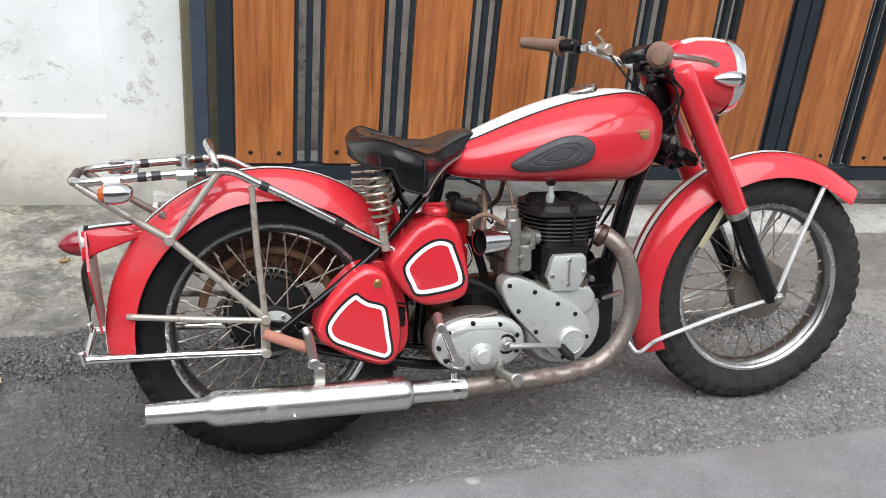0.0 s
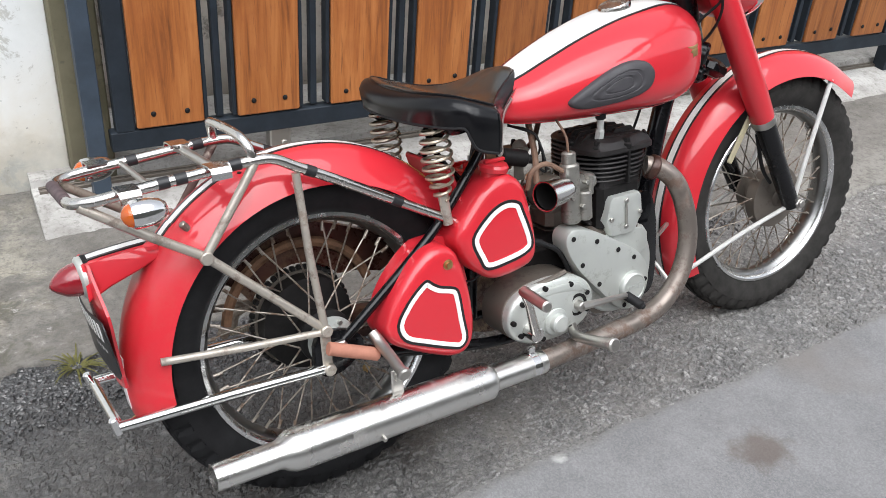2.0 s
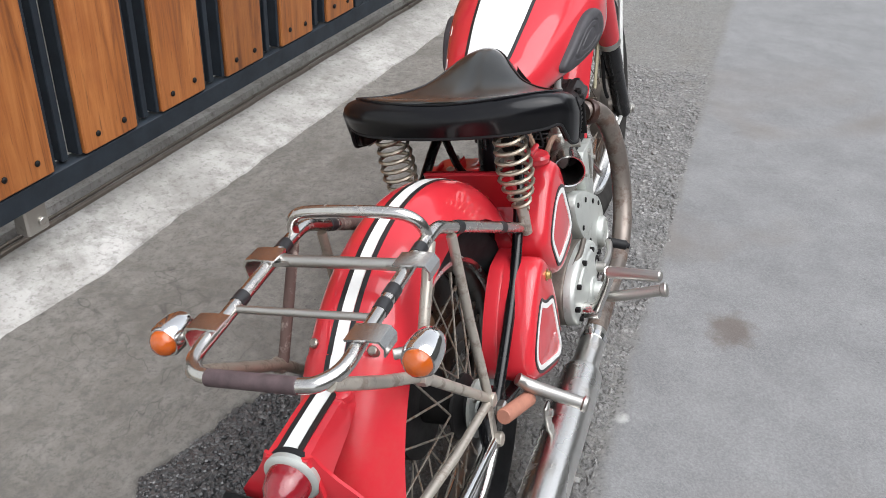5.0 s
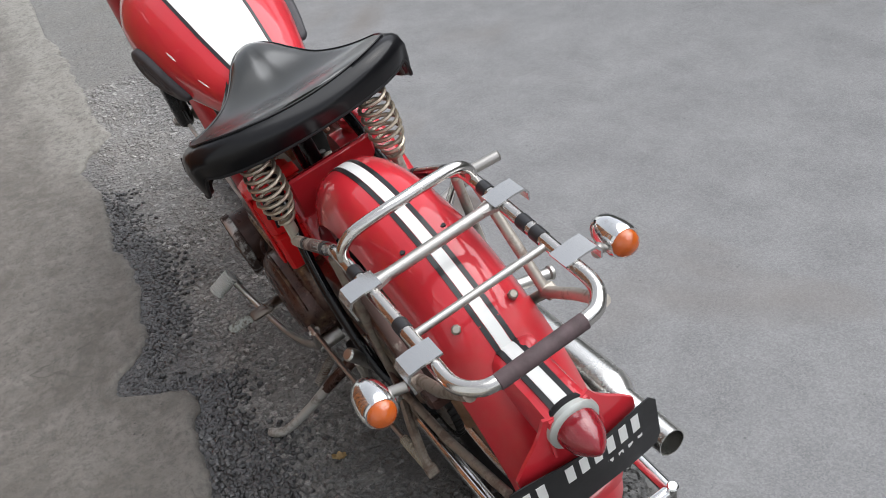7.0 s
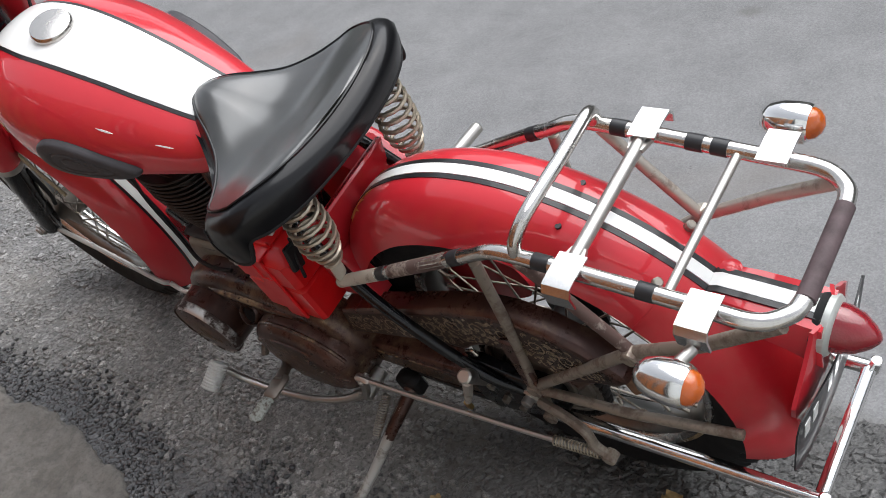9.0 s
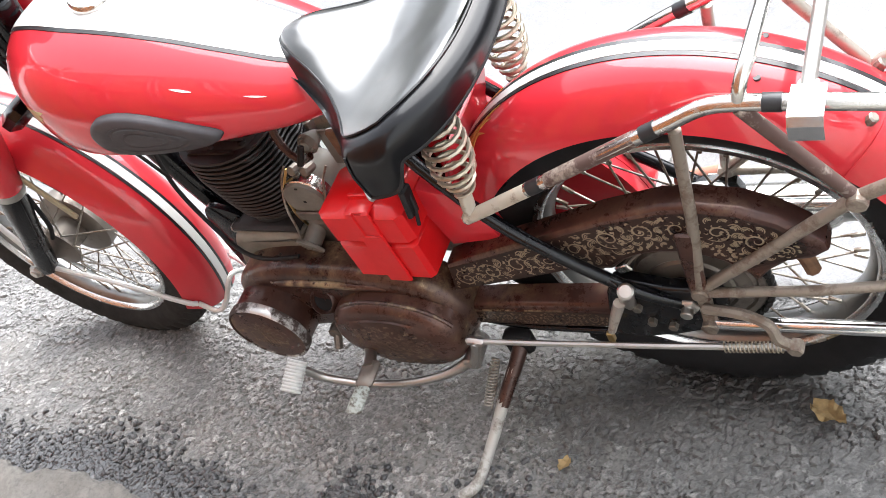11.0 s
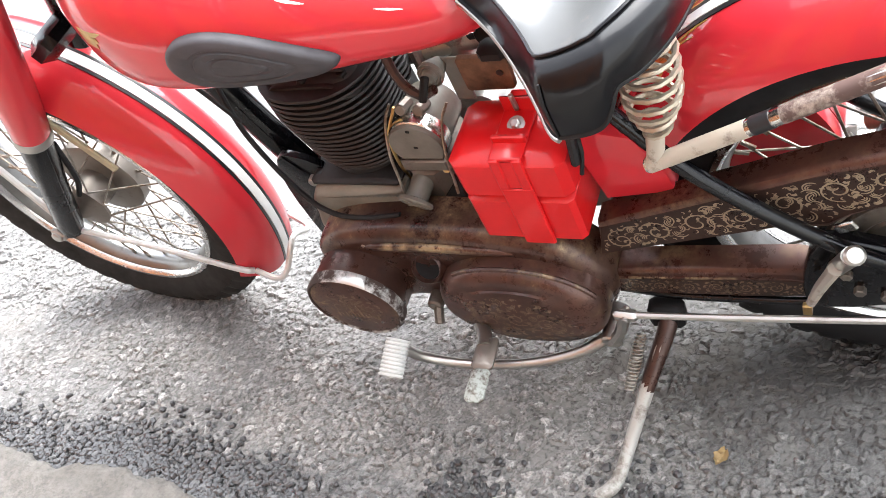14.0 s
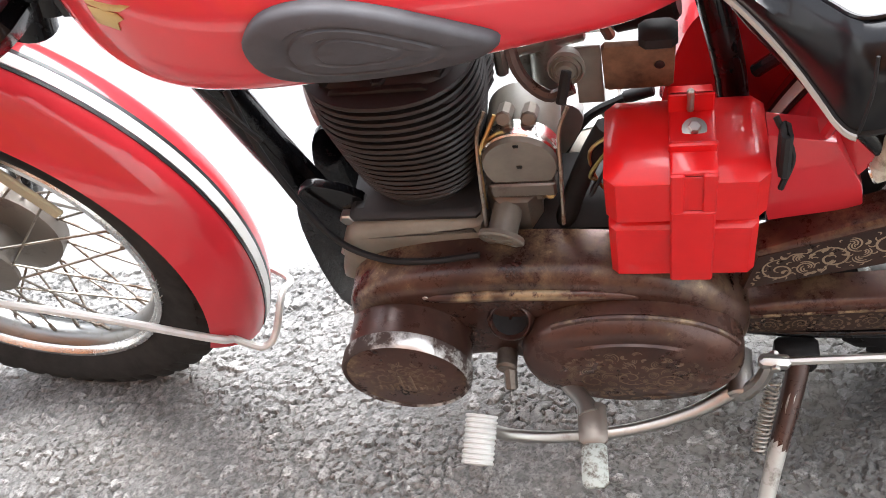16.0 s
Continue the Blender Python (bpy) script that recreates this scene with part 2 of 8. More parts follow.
    coarse = m.mix(on_crumb, coarse, crumb)
    # where each lies
    near = m.calc("ADD", y, m.calc("ADD", m.calc("MULTIPLY", wob, 0.07), m.calc("MULTIPLY", wob2, 0.05)))
    on_strip = m.ramp(m.calc("ADD", near, 0.5), (0.285, 0.0), (0.325, 1.0))
    base = m.mix(on_strip, road, coarse)
    h_road = m.calc("MULTIPLY", a_fine, 0.25)
    h_coarse = m.calc("ADD", m.calc("MULTIPLY", plate, 0.55), m.calc("MULTIPLY", relief, 0.5))
    h = m.mix(on_strip, h_road, h_coarse)
    m.bump(h, 0.85, 0.0055)
    tar = m.calc("MULTIPLY", on_crumb, on_strip)
    rough = m.calc("SUBTRACT", m.ramp(a_big, (0.3, 0.60), (0.7, 0.78)), m.calc("MULTIPLY", tar, 0.14))
    return m.done(base, rough, 0.0, 0.0, 0.4)


def strip_material():
    """Coarse asphalt: stones of mixed grey in a dark binder, dusty, with oil and painted shade under the engine."""
    m = Nodes("coarse_asphalt")
    sep = m.node("ShaderNodeSeparateXYZ")
    m.link(m.coord.outputs["Object"], sep.inputs[0])
    x, y = sep.outputs[0], sep.outputs[1]
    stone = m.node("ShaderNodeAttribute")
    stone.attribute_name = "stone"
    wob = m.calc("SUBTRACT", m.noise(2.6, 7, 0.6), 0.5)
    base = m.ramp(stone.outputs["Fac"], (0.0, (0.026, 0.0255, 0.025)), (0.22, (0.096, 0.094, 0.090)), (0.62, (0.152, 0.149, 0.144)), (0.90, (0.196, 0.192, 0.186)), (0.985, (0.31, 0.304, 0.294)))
    base = m.mix(m.ramp(m.noise(240, 4, 0.75), (0.38, 0.80), (0.52, 0.0)), base, (0.052, 0.050, 0.048))
    base = m.mix(m.ramp(m.noise(7, 6, 0.65), (0.46, 0.0), (0.74, 0.45)), base, (0.178, 0.168, 0.152))
    # chips of several sizes, each of its own grey
    for size, low, high in ((95, 0.84, 1.12), (190, 0.76, 1.16)):
        grey = m.node("ShaderNodeRGBToBW")
        m.link(m.voronoi(size, out="Color"), grey.inputs[0])
        base = m.mix(1.0, base, m.ramp(grey.outputs[0], (0.22, low), (0.80, high)), "MULTIPLY")
    # Oil stain, its darkness also standing in for the bike's shade on the ground.
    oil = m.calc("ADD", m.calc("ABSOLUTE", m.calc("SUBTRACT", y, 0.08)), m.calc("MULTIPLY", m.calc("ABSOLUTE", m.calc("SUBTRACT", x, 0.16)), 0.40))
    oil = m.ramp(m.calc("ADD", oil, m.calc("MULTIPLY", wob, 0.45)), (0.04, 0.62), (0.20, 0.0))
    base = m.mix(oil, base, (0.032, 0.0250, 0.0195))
    # Asphalt beyond the bike painted paler, for the sky's sheen on it.
    sheen_lift = m.calc("MULTIPLY", m.ramp(m.calc("ADD", y, m.calc("MULTIPLY", wob, 0.25)), (0.10, 0.0), (0.24, 0.62)), m.ramp(m.calc("ADD", x, m.calc("MULTIPLY", wob, 0.5)), (0.02, 0.15), (0.36, 1.0)))
    base = m.mix(sheen_lift, base, m.mix(1.0, base, (1.45, 1.43, 1.38), "MULTIPLY"))
    old = m.ramp(m.calc("ADD", x, m.calc("MULTIPLY", wob, 1.2)), (-0.25, 0.42), (0.48, 1.06))
    base = m.mix(1.0, base, old, "MULTIPLY")
    tar = m.ramp(m.calc("ADD", y, m.calc("MULTIPLY", wob, 0.30)), (0.36, 0.0), (0.45, 1.0))
    tar = m.calc("MULTIPLY", tar, m.ramp(m.calc("MULTIPLY", m.calc("ADD", x, m.calc("MULTIPLY", wob, 0.8)), 0.4), (0.60, 1.0), (0.84, 0.3)))
    base = m.mix(m.calc("MULTIPLY", tar, 0.64), base, (0.026, 0.026, 0.028))
    m.bump(m.noise(260, 5, 0.75), 0.7, 0.0020)
    rough = m.calc("SUBTRACT", m.ramp(m.noise(30, 4), (0.3, 0.44), (0.7, 0.58)), m.calc("MULTIPLY", m.calc("MAXIMUM", tar, oil), 0.16))
    return m.done(base, rough, 0.0, 0.0, 0.65)


def shoulder_material():
    """Weathered concrete: grey slab, blotched with moss and pale laitance at its rough end, pale crust at the far end."""
    m = Nodes("weathered_concrete")
    sep = m.node("ShaderNodeSeparateXYZ")
    m.link(m.coord.outputs["Object"], sep.inputs[0])
    x, y = sep.outputs[0], sep.outputs[1]
    wob = m.calc("SUBTRACT", m.noise(2.6, 7, 0.6), 0.5)
    c_big, c_fine = m.noise(15.0, 10, 0.80), m.noise(60, 6, 0.8)
    conc = m.ramp(c_big, (0.30, (0.120, 0.110, 0.096)), (0.49, (0.180, 0.169, 0.151)), (0.70, (0.245, 0.232, 0.211)))
    smear = m.noise(1.0, 7, 0.7, 0.5, m.mapped((2.2, 9.0, 1.0)))
    conc = m.mix(m.ramp(smear, (0.50, 0.0), (0.70, 0.55)), conc, (0.130, 0.120, 0.104))
    conc = m.mix(m.ramp(m.noise(3.4, 9, 0.72, 0.6), (0.50, 0.0), (0.62, 0.55)), conc, (0.098, 0.090, 0.077))
    conc = m.mix(m.ramp(m.noise(6.0, 9, 0.74, 0.4), (0.56, 0.0), (0.66, 0.45)), conc, (0.27, 0.256, 0.232))
    # pale crust along the broken edge further on
    crust = m.ramp(m.calc("ADD", m.calc("SUBTRACT", x, m.calc("MULTIPLY", y, 2.2)), m.calc("MULTIPLY", wob, 2.2)), (0.62, 0.0), (0.95, 1.0))
    crust = m.calc("MULTIPLY", crust, m.ramp(m.calc("ADD", y, m.calc("MULTIPLY", wob, 0.35)), (0.50, 1.0), (0.60, 0.0)))
    conc = m.mix(m.calc("MULTIPLY", crust, m.ramp(c_big, (0.36, 0.35), (0.5, 0.85))), conc, (0.27, 0.258, 0.232))
    # rough mossy end by the wall
    end = m.ramp(m.calc("ADD", m.calc("MULTIPLY", x, -1.0), m.calc("MULTIPLY", wob, 0.8)), (0.25, 0.0), (0.55, 1.0))
    pale = m.ramp(m.noise(5.5, 9, 0.68, 0.9), (0.46, 0.0), (0.56, 0.85))
    upper = m.ramp(m.calc("SUBTRACT", m.calc("ADD", y, m.calc("MULTIPLY", wob, 0.5)), m.calc("MULTIPLY", m.calc("ADD", x, 0.5), 0.45)), (0.80, 0.15), (1.02, 1.0))
    conc = m.mix(m.calc("MULTIPLY", end, m.calc("MULTIPLY", pale, upper)), conc, (0.36, 0.335, 0.27))
    conc = m.mix(m.calc("MULTIPLY", end, m.ramp(m.noise(9, 9, 0.72, 0.7), (0.52, 0.0), (0.60, 0.75))), conc, (0.075, 0.072, 0.050))
    conc = m.mix(m.calc("MULTIPLY", end, m.ramp(m.noise(30, 8, 0.75), (0.60, 0.0), (0.64, 0.8))), conc, (0.42, 0.41, 0.39))
    conc = m.mix(m.ramp(c_fine, (0.36, 0.75), (0.5, 0.0)), conc, (0.11, 0.105, 0.098))
    pits = m.ramp(m.noise(28, 6, 0.7), (0.36, 0.55), (0.46, 0.0))
    conc = m.mix(pits, conc, (0.13, 0.125, 0.115))
    crack = m.calc("ABSOLUTE", m.calc("SUBTRACT", m.noise(1.3, 5, 0.6, 0.5), 0.5))
    conc = m.mix(m.calc("MULTIPLY", m.ramp(crack, (0.001, 0.5), (0.004, 0.0)), m.ramp(m.noise(0.9, 2), (0.45, 0.0), (0.55, 1.0))), conc, (0.04, 0.038, 0.035))
    grit = m.voronoi(34, out="Distance")
    conc = m.mix(m.calc("MULTIPLY", m.ramp(grit, (0.06, 0.8), (0.12, 0.0)), m.ramp(m.noise(9, 3), (0.55, 0.0), (0.62, 1.0))), conc, (0.05, 0.048, 0.045))
    m.bump(m.calc("ADD", m.calc("MULTIPLY", c_big, 1.2), m.calc("MULTIPLY", c_fine, 0.45)), 0.85, 0.006)
    return m.done(conc, m.ramp(m.noise(2.2, 6, 0.6), (0.3, 0.62), (0.7, 0.80)), 0.0, 0.0, 0.4)


def apron_material():
    m = Nodes("worn_concrete")
    big, mid, fine = m.noise(2.5, 8, 0.7), m.noise(11, 8, 0.72), m.noise(60, 5, 0.75)
    base = m.ramp(big, (0.30, (0.23, 0.22, 0.205)), (0.52, (0.37, 0.36, 0.34)), (0.72, (0.54, 0.53, 0.51)))
    base = m.mix(m.ramp(mid, (0.34, 0.7), (0.52, 0.0)), base, (0.19, 0.18, 0.165))
    base = m.mix(m.ramp(fine, (0.36, 0.5), (0.48, 0.0)), base, (0.13, 0.12, 0.11))
    m.bump(m.calc("ADD", mid, m.calc("MULTIPLY", fine, 0.5)), 0.5, 0.006)
    return m.done(base, 0.88, 0.0, 0.0, 0.25)


RED = red_paint()
DULLRED = red_paint("dull_red_paint", 1.0)
BRIGHTRED = plain_paint("fresh_bright_red_paint", (0.60, 0.008, 0.010), 0.30, 0.35, 0.10, 20, 0.35)
WHITE = plain_paint("white_paint", (0.80, 0.80, 0.78), 0.28, 0.6, 0.08)
BLACKLINE = plain_paint("black_pinstripe", (0.012, 0.012, 0.013), 0.35, 0.3)
FRAMEBLACK = plain_paint("black_enamel", (0.004, 0.004, 0.005), 0.20, 0.40, 0.2, 14, 0.15)
SILVERPAINT = metal("silver_painted_wire", (0.62, 0.62, 0.60), 0.36, 0.12, (0.22, 0.17, 0.13), 40, 0.25)
CARB = metal("grimy_carburettor_alloy", (0.36, 0.35, 0.32), 0.32, 0.30, (0.06, 0.045, 0.035), 40, 0.8)
RUBBER = plain_paint("black_rubber", (0.014, 0.014, 0.015), 0.55, 0.0, 0.35, 30, 0.25)
TYRE = plain_paint("black_tyre_rubber", (0.012, 0.012, 0.013), 0.66, 0.0, 0.5, 22, 0.20)
DUSTYTYRE = plain_paint("dusty_tyre_rubber", (0.038, 0.036, 0.034), 0.82, 0.0, 0.5, 22, 0.12)
PADRUBBER = plain_paint("grey_pad_rubber", (0.050, 0.048, 0.053), 0.50, 0.0, 0.3, 30)
def saddle_leather():
    """Black polished leather, dusty and rubbed."""
    m = Nodes("black_saddle_leather")
    n = m.noise(9, 6, 0.65)
    base = m.mix(m.ramp(n, (0.45, 0.0), (0.75, 0.6)), (0.003, 0.003, 0.004), (0.009, 0.009, 0.009))
    m.bsdf.inputs["Coat Roughness"].default_value = 0.14
    m.bsdf.inputs["Coat IOR"].default_value = 1.5
    m.bump(m.noise(260, 4, 0.7), 0.10, 0.0006)
    return m.done(base, m.ramp(n, (0.3, 0.30), (0.7, 0.45)), 0.0, 0.42, 0.12)


def seat_top():
    """The saddle's rubbed top: dusty grey-black leather."""
    m = Nodes("rubbed_saddle_leather")
    n = m.noise(7, 6, 0.65)
    base = m.mix(m.ramp(n, (0.35, 0.0), (0.70, 1.0)), (0.005, 0.0056, 0.0045), (0.015, 0.0152, 0.0115))
    base = m.mix(m.ramp(m.noise(16, 6, 0.7), (0.60, 0.0), (0.75, 0.6)), base, (0.075, 0.045, 0.028))
    m.bsdf.inputs["Coat Roughness"].default_value = 0.24
    m.bsdf.inputs["Coat IOR"].default_value = 1.75
    m.bump(m.noise(260, 4, 0.7), 0.10, 0.0006)
    return m.done(base, m.ramp(n, (0.3, 0.30), (0.7, 0.42)), 0.0, 1.0, 0.3)


LEATHER = saddle_leather()
SEATTOP = seat_top()
CHROME = metal("chrome", (0.80, 0.80, 0.79), 0.09, 0.10)
OLDCHROME = metal("pitted_chrome", (0.64, 0.62, 0.59), 0.17, 0.17, (0.17, 0.10, 0.07), 42)
STEEL = metal("dull_steel", (0.50, 0.48, 0.45), 0.33, 0.18, (0.14, 0.085, 0.06))
BARREL = plain_paint("sooty_barrel_iron", (0.018, 0.016, 0.016), 0.44, 0.0, 0.6, 30, 0.4)
SPOKE = metal("rusty_spoke_steel", (0.34, 0.31, 0.27), 0.42, 0.4, (0.12, 0.065, 0.035), 40)
RIMCHROME = metal("rim_chrome", (0.72, 0.72, 0.71), 0.18, 0.14, (0.13, 0.10, 0.08), 40)
# Greyed metal: the dark reflection in the chrome well is put into its colour.
WELL = metal("rim_well_reflection", (0.25, 0.25, 0.245), 0.26, 0.20, (0.09, 0.07, 0.055), 40)
CLIP = metal("bright_sheet_metal", (0.68, 0.68, 0.67), 0.18, 0.04, (0.20, 0.17, 0.13), 30)
STRUT = metal("dirty_strut_steel", (0.47, 0.43, 0.375), 0.34, 0.32, (0.13, 0.088, 0.066), 26, 0.6)
FLAKY = metal("flaking_brown_coat", (0.42, 0.36, 0.31), 0.36, 0.82, (0.095, 0.058, 0.050), 20, 0.7)
STRUTBROWN = metal("rusty_brown_strut", (0.26, 0.22, 0.18), 0.40, 0.42, (0.12, 0.080, 0.058), 26, 0.5)
CREAM = metal("chipped_cream_paint", (0.46, 0.42, 0.35), 0.50, 0.30, (0.10, 0.065, 0.045), 34, 0.0)
CHIPPED = metal("chipped_drum_rim", (0.55, 0.55, 0.53), 0.30, 0.78, (0.040, 0.024, 0.019), 16, 0.8)
STANDSTEEL = metal("worn_stand_steel", (0.40, 0.39, 0.36), 0.45, 0.42, (0.13, 0.11, 0.09), 24, 0.3)
ALLOY = metal("cast_alloy", (0.56, 0.58, 0.55), 0.42, 0.20, (0.16, 0.14, 0.11), 26, 0.6)
OILYALLOY = metal("oily_alloy", (0.20, 0.175, 0.15), 0.40, 0.25, (0.045, 0.028, 0.02), 18, 0.7)
MAGGREY = plain_paint("grey_cast_cover", (0.17, 0.16, 0.135), 0.40, 0.15, 0.35, 24)
FIN = plain_paint("sooty_iron", (0.011, 0.010, 0.010), 0.50, 0.0, 0.7, 30, 0.22)
RUSTPIPE = metal("heat_browned_pipe", (0.25, 0.215, 0.19), 0.38, 0.45, (0.12, 0.075, 0.055), 22, 0.8)
SPRING = metal("bare_spring_steel", (0.43, 0.375, 0.295), 0.36, 0.25, (0.20, 0.11, 0.06), 60, 0.8)
BROWN = engraved("browned_steel")
CASE = engraved("rubbed_browned_steel", 0.60, 0.7)
GUARD = engraved("red_browned_steel", 0.72, 0.3, 0.90, 1.15)
FIELD = engraved("dark_engraved_field", 0.80, 0.0, 0.55)
WORN = engraved("gold_worn_steel", 0.44, 0.9, 1.1)
CASTING = plain_paint("tan_grey_casting", (0.21, 0.19, 0.155), 0.42, 0.1, 0.4, 16)
SCROLL = metal("rubbed_engraving", (0.50, 0.41, 0.29), 0.34, 0.25, (0.10, 0.06, 0.04), 40, 0.75)
FAINTLINE = plain_paint("dull_engraving", (0.21, 0.145, 0.095), 0.35, 0.0, 0.6, 40)
FAINT = engraved("dome_browned_steel", 0.57, 0.6, 1.3)
RUSTLIP = plain_paint("tan_rust", (0.20, 0.105, 0.058), 0.75, 0.0, 0.85, 22)
SATIN = metal("satin_silencer", (0.76, 0.75, 0.72), 0.23, 0.16, (0.16, 0.11, 0.08), 18)
SLEEVE = plain_paint("purple_brown_wrap", (0.10, 0.068, 0.072), 0.6, 0.0, 0.5, 40)
GRIP = plain_paint("brown_grip_rubber", (0.19, 0.115, 0.078), 0.62, 0.0, 0.3, 40)
SALMON = plain_paint("faded_rubber_sleeve", (0.44, 0.19, 0.13), 0.6, 0.0, 0.35, 20)
WHITERUBBER = plain_paint("pale_pedal_rubber", (0.50, 0.51, 0.49), 0.5, 0.0, 0.25, 40)
FLAKEDGREEN = metal("flaking_pale_paint", (0.33, 0.36, 0.33), 0.55, 0.55, (0.10, 0.085, 0.07), 60, 0.0)
TAPE = plain_paint("black_tape", (0.018, 0.018, 0.020), 0.4, 0.1, 0.3)
PALEBRASS = plain_paint("pale_bracket_paint", (0.40, 0.36, 0.24), 0.5, 0.0, 0.3)
GILT = plain_paint("rubbed_gilt", (0.62, 0.36, 0.08), 0.4, 0.2, 0.5, 90)
BRASS = metal("brass", (0.55, 0.38, 0.16), 0.3, 0.2)
GATESTEEL = plain_paint("slate_gate_paint", (0.018, 0.025, 0.034), 0.50, 0.05, 0.45, 9, 0.3)
POSTSTEEL = plain_paint("slate_post_paint", (0.045, 0.062, 0.085), 0.50, 0.05, 0.4, 9, 0.3)
TIMBER = timber()
LIME = plaster("lime_washed_render", (0.74, 0.76, 0.76), (0.54, 0.56, 0.54), (0.32, 0.31, 0.27), (0.60, 0.555, 0.47))
MOSSY = plaster("mossy_render", (0.17, 0.155, 0.105), (0.075, 0.075, 0.045), (0.07, 0.06, 0.045))
INNER = plaster("grey_inner_render", (0.60, 0.58, 0.53), (0.13, 0.115, 0.09), (0.15, 0.13, 0.10))
# Render of the added south wall, kept dark for its reflections.
OPPOSITE = plaster("dark_render", (0.15, 0.15, 0.14), (0.10, 0.10, 0.09), (0.08, 0.08, 0.07))
def stones():
    m = Nodes("tarry_stone")
    geo = m.node("ShaderNodeNewGeometry")
    base = m.ramp(geo.outputs["Random Per Island"], (0.0, (0.014, 0.014, 0.015)), (0.55, (0.030, 0.030, 0.031)), (0.9, (0.055, 0.054, 0.054)), (1.0, (0.12, 0.118, 0.115)))
    base = m.mix(m.ramp(m.noise(300, 3), (0.4, 0.0), (0.7, 0.4)), base, (0.042, 0.041, 0.040))
    return m.done(base, 0.38, 0.0, 0.0, 1.0)


STONE = stones()
GROUND = ground_material()
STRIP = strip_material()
SHOULDER = shoulder_material()
APRON = apron_material()
GREEN = plain_paint("green_enamel", (0.01, 0.09, 0.05), 0.45, 0.1, 0.3)
PLATEBLACK = plain_paint("plate_black", (0.012, 0.012, 0.013), 0.4, 0.1)
LEAFDRY = plain_paint("dry_leaf", (0.55, 0.40, 0.20), 0.8, 0.0, 0.5, 60)
LEAFPALE = plain_paint("bleached_leaf", (0.78, 0.70, 0.54), 0.8, 0.0, 0.25, 60)
WEED = plain_paint("weed_green", (0.23, 0.22, 0.075), 0.7, 0.0, 0.4, 60)


def lens(name, color):
    m = Nodes(name)
    m.bsdf.inputs["Transmission Weight"].default_value = 0.35
    m.bump(m.voronoi(300), 0.25, 0.001)
    return m.done(color, 0.16, 0.0, 0.6)


AMBER, RUBY = lens("amber_lens", (0.62, 0.12, 0.010)), lens("ruby_lens", (0.30, 0.012, 0.022))


def glass():
    m = Nodes("clear_glass")
    m.bsdf.inputs["Transmission Weight"].default_value = 1.0
    return m.done((0.95, 0.97, 0.97), 0.04)


GLASS = glass()


# ---- mesh tools ----
def part(name, bm, material, parent=None, label="", sharp=38.0, flat=False):
    """Links a bmesh as one mesh object under a thing or part."""
    bmesh.ops.recalc_face_normals(bm, faces=bm.faces)
    limit = radians(sharp)
    for f in bm.faces:
        f.smooth = not flat
    for e in bm.edges:
        if len(e.link_faces) == 2 and e.calc_face_angle(0.0) > limit:
            e.smooth = False
    me = bpy.data.meshes.new(name)
    bm.to_mesh(me)
    bm.free()
    me.materials.append(material)
    ob = new(name, me)
    if parent:
        ob.parent = parent
    if label:
        tagged(ob, label)
    return ob


def V(*a):
    return Vector(a)


def catmull(pts, per=6, closed=False):
    pts = [Vector(p) for p in pts]
    n, out = len(pts), []
    for i in range(n if closed else n - 1):
        p1, p2 = pts[i], pts[(i + 1) % n]
        p0 = pts[i - 1] if closed or i else p1 * 2 - p2
        p3 = pts[(i + 2) % n] if closed or i + 2 < n else p2 * 2 - p1
        for k in range(per):
            t = k / per
            out.append(0.5 * (2 * p1 + (p2 - p0) * t + (2 * p0 - 5 * p1 + 4 * p2 - p3) * t * t + (3 * p1 - p0 - 3 * p2 + p3) * t ** 3))
    if not closed:
        out.append(pts[-1])
    return out


def bridge(bm, a, b):
    n = len(a)
    for i in range(n):
        j = (i + 1) % n
        bm.faces.new((a[i], a[j], b[j], b[i]))


def loft(bm, rings, caps=True, closed=False):
    """Joins closed rings of points."""
    vs = [[bm.verts.new(p) for p in r] for r in rings]
    for a, b in zip(vs, vs[1:]):
        bridge(bm, a, b)
    if closed:
        bridge(bm, vs[-1], vs[0])
    elif caps:
        bm.faces.new(vs[0])
        bm.faces.new(vs[-1])
    return bm


def tube(bm, pts, r, seg=10, per=5, closed=False, caps=True, smooth=True):
    """A round bar along points; r: one radius or one for each point."""
    rs = r if isinstance(r, (list, tuple)) else [r] * len(pts)
    if smooth and len(pts) > 2:
        path = catmull(pts, per, closed)
        rr = catmull([V(q, 0, 0) for q in rs], per, closed)
        rs = [q.x for q in rr]
    else:
        path = [Vector(p) for p in pts]
    n = len(path)
    up, rings = None, []
    for i, p in enumerate(path):
        a = path[i - 1] if closed or i else p
        b = path[(i + 1) % n] if closed or i < n - 1 else p
        d = (b - a).normalized()
        if up is None:
            up = d.orthogonal().normalized()
        up = (up - d * up.dot(d)).normalized()
        side = d.cross(up)
        rings.append([p + (up * math.cos(t) + side * math.sin(t)) * rs[i] for t in (2 * math.pi * k / seg for k in range(seg))])
    return loft(bm, rings, caps, closed)


def lathe(bm, profile, m=Matrix(), seg=32, caps=True):
    """Turns (radius, height) pairs round the local z of m."""
    rings = []
    for r, h in profile:
        rings.append([m @ V(r * math.cos(t), r * math.sin(t), h) for t in (2 * math.pi * k / seg for k in range(seg))])
    return loft(bm, rings, caps)


def along(a, b):
    """A pose whose z runs from a to b."""
    a, b = Vector(a), Vector(b)
    return Matrix.Translation(a) @ (b - a).to_track_quat("Z", "Y").to_matrix().to_4x4()


